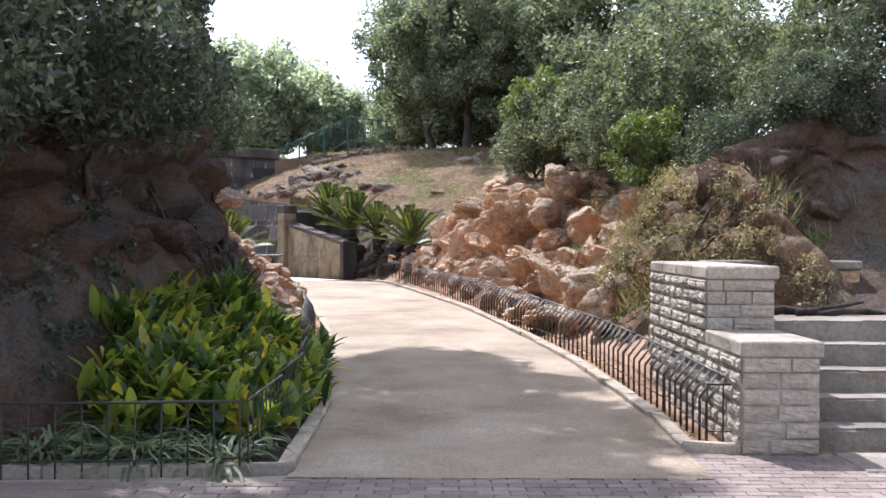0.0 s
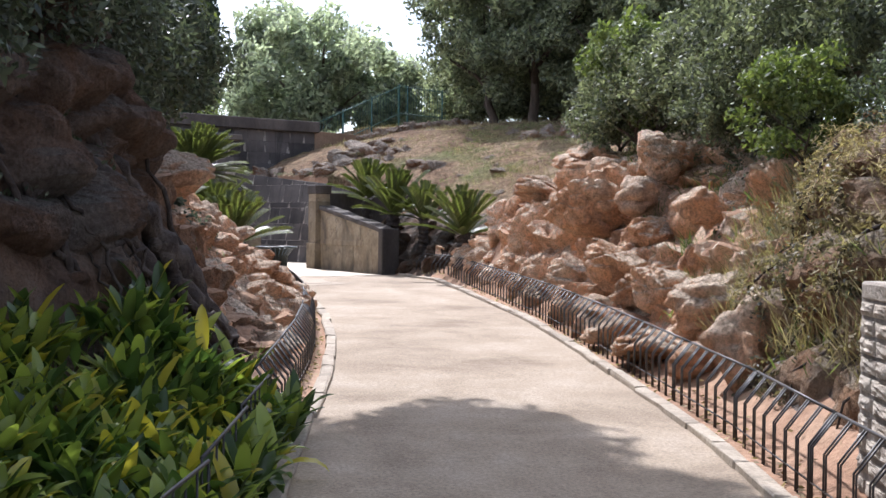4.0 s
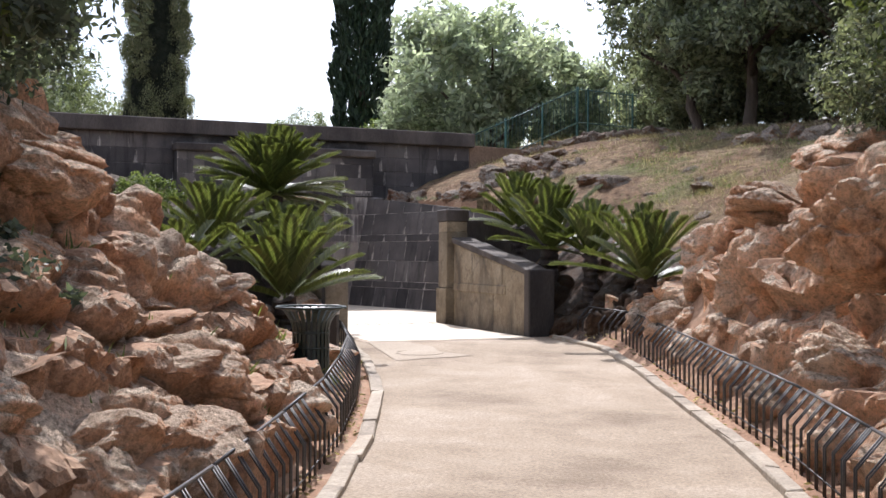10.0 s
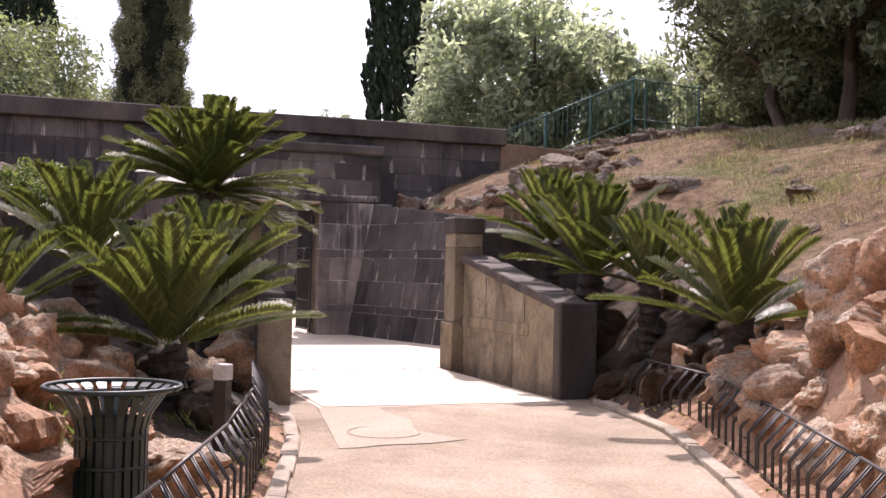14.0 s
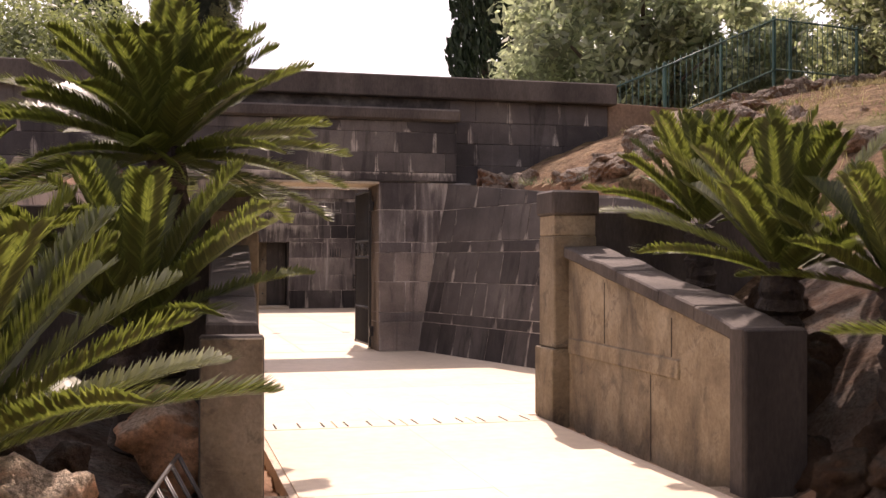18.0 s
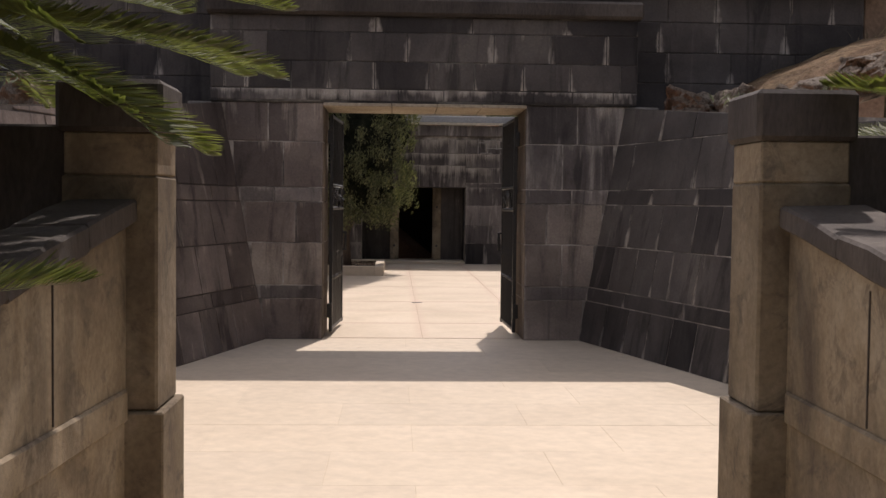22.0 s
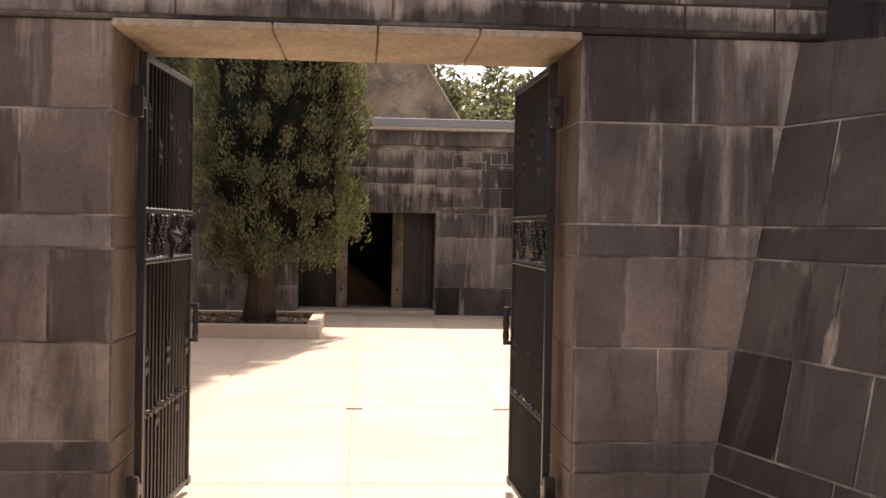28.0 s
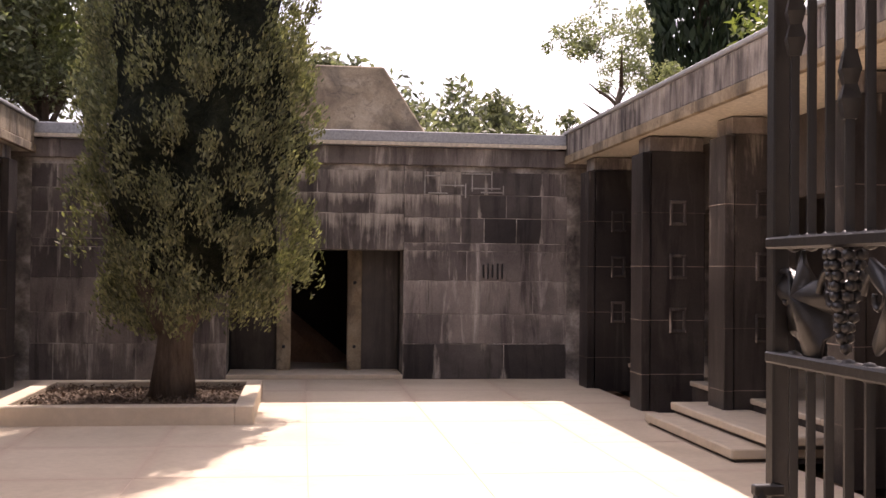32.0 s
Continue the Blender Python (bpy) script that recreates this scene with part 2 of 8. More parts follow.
M_ROCK = rock_material("limestone_rock", 0.5, 0.0, (1.42, 1.385, 1.33))
# browner limestone with the shade below the cliff put into its tone
M_ROCK_B = rock_material("brown_stained_rock", 0.25, 0.0, (0.66, 0.61, 0.56))
# limestone_rock again with the cliff's shade multiplied into its tone
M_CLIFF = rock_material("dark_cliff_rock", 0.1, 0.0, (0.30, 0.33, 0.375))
M_BANK = rock_material("overgrown_brown_bank", 0.2, 0.0, (0.62, 0.63, 0.6))
# limestone cut down to near black to carry the shade under the palms
M_PALMSHADE = rock_material("dark_mossy_stone", 0.2, 0.0, (0.15, 0.15, 0.145))
M_ROCK_G = rock_material("grey_outcrop_rock", 1.3, 0.05, (0.6, 0.6, 0.61))
M_EARTH = surface("red_earth", (0.24, 0.135, 0.08), (0.37, 0.225, 0.14), (0.45, 0.305, 0.20), 0.9, 22, 0.95, 0.7, 0.03)


def hill_material():
    """Dry slope: straw, bare red-brown earth, green patches and small stones."""
    n = Nodes("dry_grass_hill")
    v = n.mapped((1, 1, 1), "World")
    a, b, g, f = n.noise(v, 0.55, 6, 0.7, 0.6), n.noise(v, 6, 7, 0.75, 0.4), n.noise(v, 0.35, 4, 0.6, 0.3), n.noise(v, 45, 4, 0.7)
    c = n.ramp(a, [(0.3, (0.13, 0.075, 0.045)), (0.45, (0.27, 0.175, 0.105)), (0.6, (0.34, 0.25, 0.15)), (0.75, (0.22, 0.15, 0.09))])
    c = n.mix(n.ramp(g, [(0.54, (0, 0, 0)), (0.64, (0.65, 0.65, 0.65))]), c, (0.15, 0.17, 0.06))
    c = n.mix(0.9, c, n.ramp(b, [(0.35, (0.38, 0.35, 0.32)), (0.5, (0.95, 0.95, 0.95)), (0.68, (1.5, 1.48, 1.42))]), "MULTIPLY")
    c = n.mix(0.6, c, n.ramp(f, [(0.35, (0.5, 0.5, 0.5)), (0.65, (1.35, 1.35, 1.35))]), "MULTIPLY")
    return n.done(c, 0.95, n.bump(f, 0.8, 0.04, n.bump(b, 1.0, 0.18)), spec=0.15)


M_HILL = hill_material()
M_SOIL = surface("dark_bed_soil", (0.03, 0.024, 0.018), (0.06, 0.046, 0.034), (0.11, 0.08, 0.055), 3, 30, 0.95, 0.8, 0.03)
M_PATH = surface("worn_path", (0.25, 0.19, 0.132), (0.365, 0.288, 0.205), (0.455, 0.372, 0.282), 0.9, 42, 0.9, 0.9, 0.015, grain=1.0)
M_FLAG = surface("limestone_floor", (0.53, 0.44, 0.325), (0.605, 0.51, 0.385), (0.65, 0.555, 0.43), 0.45, 9, 0.6, 0.05, 0.002, per_piece=0.04, grain=0.3)


def court_slab_material():
    """Pale limestone slab whose edges are washed pink by the joint sand."""
    n = Nodes("limestone_court_slab")
    v = n.mapped((1, 1, 1), "World")
    a, b = n.noise(v, 0.9, 4, 0.6, 0.3), n.noise(v, 14, 6, 0.65)
    c = n.ramp(a, [(0.3, (0.53, 0.44, 0.325)), (0.5, (0.605, 0.51, 0.385)), (0.72, (0.65, 0.555, 0.43))])
    sep = n.add("ShaderNodeSeparateXYZ")
    n.link(n.tc.outputs["Generated"], sep.inputs[0])
    ex, ey = (n.value(n.value(sep.outputs[k], 0.5, "SUBTRACT"), 0.0, "ABSOLUTE") for k in ("X", "Y"))
    rim = n.value(n.value(ex, ey, "MAXIMUM"), n.value(a, 0.06), "ADD")
    c = n.mix(n.ramp(rim, [(0.45, (0, 0, 0)), (0.52, (0.6, 0.6, 0.6))]), c, (0.55, 0.42, 0.32))
    info = n.add("ShaderNodeObjectInfo")
    c = n.mix(1.0, c, n.ramp(info.outputs["Random"], [(0.0, (0.95, 0.94, 0.93)), (1.0, (1.03, 1.03, 1.03))]), "MULTIPLY")
    c = n.mix(0.35, c, n.ramp(b, [(0.3, (0.75, 0.74, 0.72)), (0.7, (1.1, 1.1, 1.1))]), "MULTIPLY")
    return n.done(c, 0.6, n.bump(b, 0.06, 0.002), spec=0.3)


M_FLAG_C = court_slab_material()
M_PINK = surface("pink_joint", (0.54, 0.43, 0.33), (0.60, 0.49, 0.385), (0.65, 0.55, 0.44), 1.2, 30, 0.9, 0.2, 0.003)
M_HONEY = surface("honey_stone", (0.32, 0.20, 0.10), (0.46, 0.31, 0.17), (0.55, 0.40, 0.25), 2.2, 26, 0.85, 0.6, 0.012, per_piece=0.15)
M_CHIP = surface("bark_chip", (0.10, 0.07, 0.05), (0.20, 0.145, 0.10), (0.34, 0.27, 0.20), 12, 60, 0.95, 0.3, 0.01)
M_JOINT = surface("joint_sand", (0.30, 0.25, 0.19), (0.36, 0.30, 0.23), (0.42, 0.35, 0.27), 1.2, 40, 0.95, 0.4, 0.005)
M_PAVER = surface("clay_paver", (0.17, 0.13, 0.115), (0.24, 0.185, 0.16), (0.30, 0.24, 0.21), 1.1, 40, 0.85, 0.5, 0.006, per_piece=0.2)
M_KERB = surface("kerb_stone", (0.25, 0.205, 0.155), (0.37, 0.31, 0.235), (0.45, 0.385, 0.30), 2.2, 30, 0.85, 0.6, 0.012, per_piece=0.1)
M_LIME = surface("rusticated_limestone", (0.30, 0.25, 0.195), (0.42, 0.36, 0.29), (0.50, 0.445, 0.365), 1.7, 26, 0.85, 0.8, 0.02, per_piece=0.13)
M_STEP = surface("step_stone", (0.15, 0.125, 0.10), (0.24, 0.205, 0.165), (0.34, 0.295, 0.24), 1.6, 26, 0.85, 0.6, 0.015)


def concrete_material(name, k=1.0):
    """Weathered tan concrete with rain streaks and lichen blotches."""
    n = Nodes(name)
    v = n.mapped((1, 1, 1), "World")
    a, b = n.noise(v, 1.3, 5, 0.65, 0.4), n.noise(v, 34, 5, 0.7)
    c = n.ramp(a, [(0.32, (0.24 * k, 0.18 * k, 0.12 * k)), (0.48, (0.39 * k, 0.305 * k, 0.2 * k)), (0.62, (0.52 * k, 0.425 * k, 0.3 * k))])
    run = n.noise(n.mapped((1.7, 1.7, 0.75), "World"), 1.0, 5, 0.6, 0.5)
    c = n.mix(n.ramp(run, [(0.48, (0, 0, 0)), (0.66, (0.7, 0.7, 0.7))]), c, (0.075 * k, 0.06 * k, 0.048 * k))
    blot = n.noise(v, 4.5, 6, 0.75, 0.6)
    c = n.mix(n.ramp(blot, [(0.53, (0, 0, 0)), (0.64, (0.6, 0.6, 0.6))]), c, (0.13 * k, 0.105 * k, 0.082 * k))
    c = n.mix(0.6, c, n.ramp(b, [(0.3, (0.65, 0.65, 0.65)), (0.7, (1.25, 1.25, 1.25))]), "MULTIPLY")
    return n.done(c, 0.87, n.bump(b, 0.45, 0.008, n.bump(a, 0.3, 0.03)), spec=0.3)


M_CONC = concrete_material("weathered_concrete", 0.76)
# same concrete as the wing walls at a lower tone
M_CONC_P = concrete_material("stained_pillar_stone", 0.52)
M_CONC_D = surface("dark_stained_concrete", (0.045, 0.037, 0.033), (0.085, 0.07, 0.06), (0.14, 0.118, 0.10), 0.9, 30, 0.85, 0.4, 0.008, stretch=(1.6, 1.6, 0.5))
# black stains and the shade of the wing's end, both in one tone
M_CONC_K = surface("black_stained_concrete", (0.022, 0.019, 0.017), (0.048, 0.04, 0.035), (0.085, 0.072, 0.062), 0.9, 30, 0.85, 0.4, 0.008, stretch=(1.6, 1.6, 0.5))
M_BAS = basalt_material("basalt_ashlar", 1.35, 0.7, 0.75, 0.56, 0.03, 0.5)
M_BAS_P = basalt_material("plain_grey_basalt", 1.75, 0.3, 0.75, 0.62, -0.05, 0.3, (1.04, 1.0, 0.93))
M_BAS_V = basalt_material("streaked_basalt", 1.0, 0.6, 0.75, 0.5, 0.06, 0.3)
M_BAS_L = basalt_material("lime_crusted_basalt", 0.7, 0.6, 0.8, 0.53, 0.125)
M_BAS_W = basalt_material("brown_weathered_basalt", 1.12, 0.45, 0.75, 0.6, 0.0, 0.28, (1.08, 1.0, 0.95))
M_BAS_S = basalt_material("lime_dripped_basalt", 0.9, 0.75, 0.8, 0.54, 0.12)
M_BAS_K = basalt_material("dark_stained_basalt", 0.58, 0.4, 0.7, 0.64, -0.03, 0.75)
L_IVY = leaf_material("brown_green_ivy", (0.055, 0.048, 0.034), (0.17, 0.15, 0.1), 0.3)
M_BAS_D = basalt_material("polished_black_basalt", 0.4, 0.25, 0.4)
COURSES = [M_BAS_P, M_BAS, M_BAS_P, M_BAS_P, M_BAS, M_BAS_V, M_BAS_V]
COURSES_W = [M_BAS_W, M_BAS, M_BAS_P, M_BAS_W, M_BAS, M_BAS_W, M_BAS_W]
M_MORTAR = surface("lime_mortar", (0.07, 0.06, 0.055), (0.26, 0.23, 0.2), (0.66, 0.60, 0.53), 2.2, 20, 0.9, 0.3, 0.004)
M_MORTAR_D = surface("stained_mortar", (0.03, 0.027, 0.026), (0.07, 0.062, 0.057), (0.22, 0.20, 0.175), 1.6, 20, 0.9, 0.3, 0.004)
M_CREAM = surface("cream_plaster", (0.60, 0.53, 0.42), (0.66, 0.59, 0.47), (0.70, 0.63, 0.52), 0.8, 20, 0.8, 0.1, 0.004)
M_BROWNW = surface("brown_render", (0.20, 0.13, 0.085), (0.27, 0.18, 0.12), (0.33, 0.23, 0.16), 0.9, 18, 0.9, 0.3, 0.01)
M_IRON = surface("black_wrought_iron", (0.010, 0.010, 0.011), (0.016, 0.015, 0.015), (0.026, 0.024, 0.023), 3, 60, 0.42, 0.35, 0.003, spec=0.6)
M_RAIL = surface("rusty_black_rail", (0.02, 0.016, 0.014), (0.03, 0.024, 0.02), (0.06, 0.042, 0.03), 3, 50, 0.5, 0.3, 0.003, spec=0.5)
M_BIN = surface("dark_green_painted_steel", (0.012, 0.022, 0.017), (0.018, 0.032, 0.025), (0.03, 0.045, 0.036), 2, 50, 0.4, 0.1, 0.002, spec=0.5)
M_FENCE = surface("green_painted_fence", (0.035, 0.085, 0.072), (0.045, 0.11, 0.092), (0.06, 0.135, 0.112), 2, 40, 0.5, 0.1, 0.002)
M_ZINC = surface("grey_zinc", (0.30, 0.31, 0.32), (0.36, 0.37, 0.38), (0.42, 0.43, 0.44), 1, 30, 0.5, 0.1, 0.002, spec=0.5)
# near-black tone paints the lack of light in the tomb and drain slots
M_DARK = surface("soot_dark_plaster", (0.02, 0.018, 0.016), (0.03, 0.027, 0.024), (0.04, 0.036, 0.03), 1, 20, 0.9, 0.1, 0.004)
M_BARK = surface("grey_brown_bark", (0.06, 0.045, 0.035), (0.12, 0.09, 0.068), (0.19, 0.15, 0.115), 2.5, 24, 0.9, 1.0, 0.03, stretch=(1, 1, 0.25), space="Object")
M_ROOT = surface("dark_root_bark", (0.024, 0.018, 0.014), (0.055, 0.041, 0.033), (0.105, 0.083, 0.065), 6, 40, 0.9, 0.8, 0.02, space="Object")
M_MULCH = surface("bark_mulch", (0.07, 0.045, 0.032), (0.14, 0.095, 0.065), (0.23, 0.17, 0.12), 9, 60, 0.95, 1.0, 0.04)
M_REVEAL = surface("rust_washed_reveal_stone", (0.13, 0.103, 0.08), (0.21, 0.168, 0.13), (0.28, 0.23, 0.18), 0.9, 30, 0.85, 0.3, 0.006, stretch=(1.6, 1.6, 0.5), per_piece=0.1)
M_SOFFIT = surface("weathered_lintel_stone", (0.30, 0.24, 0.17), (0.42, 0.345, 0.25), (0.5, 0.42, 0.32), 1.5, 30, 0.85, 0.3, 0.006)
M_WHITE = surface("white_lime", (0.24, 0.22, 0.195), (0.36, 0.335, 0.305), (0.5, 0.475, 0.44), 2, 30, 0.9, 0.3, 0.004)
M_PALEROOT = surface("pale_dead_root", (0.22, 0.19, 0.16), (0.33, 0.29, 0.25), (0.44, 0.40, 0.35), 3, 30, 0.9, 0.8, 0.02, space="Object")
M_PATCH = surface("pale_cement", (0.33, 0.265, 0.195), (0.385, 0.315, 0.235), (0.435, 0.362, 0.275), 0.8, 50, 0.9, 0.3, 0.004)
M_STUB = surface("bollard_paint", (0.42, 0.40, 0.37), (0.5, 0.48, 0.44), (0.56, 0.53, 0.49), 2, 40, 0.6, 0.1, 0.002)
L_OAK = leaf_material("broad_leaves", (0.06, 0.07, 0.048), (0.215, 0.232, 0.155), 0.45, shine=(1.08, 1.16, 0.75))
L_DARK = leaf_material("dark_leaves", (0.048, 0.06, 0.044), (0.12, 0.14, 0.095), 0.38, shine=(1.05, 1.12, 0.8))
L_OLIVE = leaf_material("grey_green_leaves", (0.18, 0.205, 0.155), (0.40, 0.425, 0.335), 0.62, shine=(1.3, 1.4, 1.05))
# lighter copy of broad_leaves; the backlight on the crest is in the colour
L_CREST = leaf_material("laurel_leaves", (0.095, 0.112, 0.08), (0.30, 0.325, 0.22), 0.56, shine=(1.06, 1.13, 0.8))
L_GREY = leaf_material("grey_olive_leaves", (0.12, 0.14, 0.095), (0.26, 0.285, 0.20), 0.4)
L_BRIGHT = leaf_material("young_leaves", (0.075, 0.105, 0.04), (0.18, 0.215, 0.08), 0.4)
L_CYP = leaf_material("cypress_needles", (0.012, 0.024, 0.012), (0.03, 0.05, 0.024), 0.1, 0.7)
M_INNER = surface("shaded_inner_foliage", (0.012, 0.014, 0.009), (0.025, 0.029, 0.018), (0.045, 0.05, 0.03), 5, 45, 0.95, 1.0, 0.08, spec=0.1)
L_JUN = leaf_material("juniper_sprays", (0.07, 0.078, 0.052), (0.2, 0.205, 0.12), 0.34, 0.7, patch=3.2)
L_CYC = leaf_material("cycad_leaflets", (0.086, 0.102, 0.037), (0.136, 0.15, 0.054), 0.45, 0.4, spec=0.38)
L_ASP = leaf_material("aspidistra_leaves", (0.036, 0.06, 0.018), (0.21, 0.25, 0.055), 0.52, 0.3, dead=(0.5, 0.42, 0.06), spec=0.55, by_leaf=True)
L_STRAP = leaf_material("striped_strap_leaves", (0.07, 0.10, 0.05), (0.27, 0.31, 0.19), 0.35)
L_DRY = leaf_material("dry_straw", (0.15, 0.115, 0.075), (0.40, 0.33, 0.22), 0.3, 0.8)

# ---- plan ----
KL_Y, KL_X = [-60, 7.3, 10, 13.7, 15, 17.6, 20.4, 22.8, 24.1, 25.8, 26.9, 29.3, 30.2, 34.8, 60, 200], [-1.0, -1.0, -1.02, -1.39, -1.5, -1.87, -2.42, -3.1, -3.6, -4.3, -5.2, -7.0, -9.8, -12.0, -30, -80]
KR_Y, KR_X = [-60, 8.1, 9.4, 13, 15.4, 17.6, 20.4, 22.5, 24.7, 26.5, 27.8, 28.6, 31.4, 34.4, 37.8, 60, 200], [1.78, 1.77, 1.79, 1.5, 1.15, 0.82, 0.33, -0.2, -0.75, -1.32, -2.0, -2.35, -4.1, -4.1, -7.6, -20, -60]
G_Y, G_Z = [-50, 5, 9, 15, 20, 25, 26.6, 33], [0, 0, 0.03, 0.2, 0.33, 0.475, 0.558, 0.558]
FLOOR = 0.57
AXIS = 36.4
GATE = Vector((-9.93, 36.27, 0))
LOC = pose(GATE.x, GATE.y, 0, 0, 0, AXIS)
LINV = LOC.inverted()
R_D = [0, 0.45, 0.9, 1.5, 2.3, 3.5, 6, 12]
R_T = {-60: (0, 0, 0, 0, 0, 0, 0, 0), 8: (0, 0, 0, 0, 0, 0.2, 0.6, 1), 9: (0, 0, 0, 0, 0.1, 0.4, 0.8, 1.5), 10.8: (0, 0, 0.2, 0.6, 0.8, 0.9, 1.2, 2), 11.9: (0, 0.02, 0.3, 1.0, 1.3, 1.5, 1.8, 3), 13: (0, 0.05, 0.4, 1.4, 2.2, 2.9, 3.9, 4.6), 16: (0, 0.05, 0.2, 0.9, 1.9, 2.75, 3.6, 4.5),
       19: (0, 0.05, 0.25, 0.75, 1.8, 2.6, 3.4, 4.2), 21: (0, 0.1, 0.5, 1.4, 2.25, 2.65, 3.2, 4.1), 23: (0, 0.15, 1.1, 2.0, 2.45, 2.6, 3.0, 4.0), 25: (0, 0.2, 1.05, 1.7, 2.05, 2.2, 2.8, 3.8), 27: (0, 0.3, 0.6, 0.9, 1.2, 1.6, 2.5, 3.5),
       28.8: (0, 0.35, 0.7, 1.0, 1.35, 1.8, 2.6, 3.5), 32: (0.5, 0.8, 1.0, 1.3, 1.7, 2.2, 2.9, 3.6), 34.4: (2.3, 2.4, 2.5, 2.6, 2.8, 3.0, 3.4, 3.9), 38: (2.5, 2.7, 2.9, 3.1, 3.3, 3.5, 3.9, 4.4), 44: (3.3, 3.4, 3.5, 3.6, 3.8, 4.1, 4.6, 4.9), 200: (4, 4, 4, 4, 4, 4, 4, 4)}
L_D = [0, 0.4, 1.0, 1.6, 2.2, 3, 5, 10]
L_T = {-60: (0, 0, 0, 0, 0, 0, 0, 0), 5: (0, 0, 0, 0, 0, 0, 0.3, 1), 7: (0, 0, 0, 0, 0, 0.1, 2.2, 3.6), 8: (0, 0, 0, 0.05, 0.2, 1.2, 2.9, 3.9), 10: (0, 0, 0.05, 0.15, 1.6, 2.8, 3.3, 4.0), 13: (0, 0.05, 0.3, 1.8, 2.6, 3.0, 3.3, 4.0), 15: (0, 0.1, 0.5, 1.2, 2.2, 2.7, 3.1, 3.8),
       18: (0, 0.1, 0.75, 1.1, 1.7, 2.4, 2.8, 3.5), 21: (0, 0.1, 0.65, 1.1, 1.5, 1.9, 2.5, 3.2), 23.5: (0, 0.1, 0.3, 0.5, 0.7, 1.0, 1.7, 2.7), 26.5: (0, 0.2, 0.4, 0.5, 0.7, 0.9, 1.4, 2.5),
       30: (0.3, 0.4, 0.6, 0.8, 1.0, 1.3, 1.8, 2.6), 33: (2.5, 2.6, 2.6, 2.6, 2.6, 2.7, 2.8, 3.0), 40: (2.7, 2.8, 2.8, 2.9, 2.9, 3.0, 3.0, 3.2), 200: (3, 3, 3, 3, 3, 3, 3, 3)}


def table(y, d, ds, rows):
    ys = list(rows)
    k = min(max(int(np.searchsorted(ys, y)) - 1, 0), len(ys) - 2)
    f = min(max((y - ys[k]) / (ys[k + 1] - ys[k]), 0), 1)
    return (1 - f) * np.interp(d, ds, rows[ys[k]]) + f * np.interp(d, ds, rows[ys[k + 1]])


def path_z(y):
    return float(np.interp(y, G_Y, G_Z))


def left_edge(y):
    return float(np.interp(y, KL_Y, KL_X))


def right_edge(y):
    return float(np.interp(y, KR_Y, KR_X))


def to_local(x, y):
    p = LINV @ Vector((x, y, 0))
    return p.x, p.y


def in_complex(x, y):
    a, b = to_local(x, y)
    if -8.2 < a < 8.2 and 0.75 < b < 20:
        return True
    if -7.2 < b <= 0.75:
        return abs(a) < 2.5 + 0.27 * min(-b, 5) if b > -6.2 else abs(a + 0.09) < 1.6
    return -11 < b <= -7.2 and abs(a + 0.09) < 1.35


def land(x, y):
    """Height of the ground, without its small roughness."""
    g = path_z(y)
    if in_complex(x, y):
        return g - 0.12
    kl, kr = left_edge(y), right_edge(y)
    if kl < x < kr:
        return g - 0.05
    if x >= kr:
        return g + table(y, x - kr, R_D, R_T) - 0.04
    return g + table(y, kl - x, L_D, L_T) - 0.04


# ---- building helpers ----


def mesh_of(name, verts, faces, mats=(), smooth=False, index=None):
    me = bpy.data.meshes.new(name)
    me.from_pydata([tuple(v) for v in verts], [], [tuple(f) for f in faces])
    for m in mats:
        me.materials.append(m)
    if index is not None:
        me.polygons.foreach_set("material_index", index)
    if smooth:
        me.polygons.foreach_set("use_smooth", [True] * len(me.polygons))
    me.update()
    return me


def from_bm(name, bm, mat, smooth=False):
    me = bpy.data.meshes.new(name)
    bm.normal_update()
    bm.to_mesh(me)
    bm.free()
    if mat:
        me.materials.append(mat)
    if smooth:
        me.polygons.foreach_set("use_smooth", [True] * len(me.polygons))
    return me


def thing(name, m, label, category, group="", kind=""):
    ob = new(name)
    ob.empty_display_size = 0.2
    ob.matrix_world = m
    return tagged(ob, label, category, group, kind)


def part(name, data, mat, parent, label="", m=None, smooth=False):
    """Links a bmesh or a mesh as one object under a thing or part."""
    me = from_bm(name, data, mat, smooth) if isinstance(data, bmesh.types.BMesh) else data
    ob = new(name, me)
    ob.parent = parent
    if m is not None:
        ob.matrix_local = m
    return tagged(ob, label)


def solo(name, data, mat, m, label, category, group="", kind="", smooth=False):
    me = from_bm(name, data, mat, smooth) if isinstance(data, bmesh.types.BMesh) else data
    ob = new(name, me)
    ob.matrix_world = m
    return tagged(ob, label, category, group, kind)


def box_bm(x0, x1, y0, y1, z0, z1, bevel=0.0, bm=None):
    own = bmesh.new()
    r = bmesh.ops.create_cube(own, size=1.0)
    for v in r["verts"]:
        v.co = Vector((x0 + (v.co.x + 0.5) * (x1 - x0), y0 + (v.co.y + 0.5) * (y1 - y0), z0 + (v.co.z + 0.5) * (z1 - z0)))
    if bevel:
        bmesh.ops.bevel(own, geom=list(own.edges), offset=bevel, segments=1, affect="EDGES")
    if bm is None:
        return own
    me = bpy.data.meshes.new("tmp")
    own.to_mesh(me)
    own.free()
    bm.from_mesh(me)
    bpy.data.meshes.remove(me)
    return bm


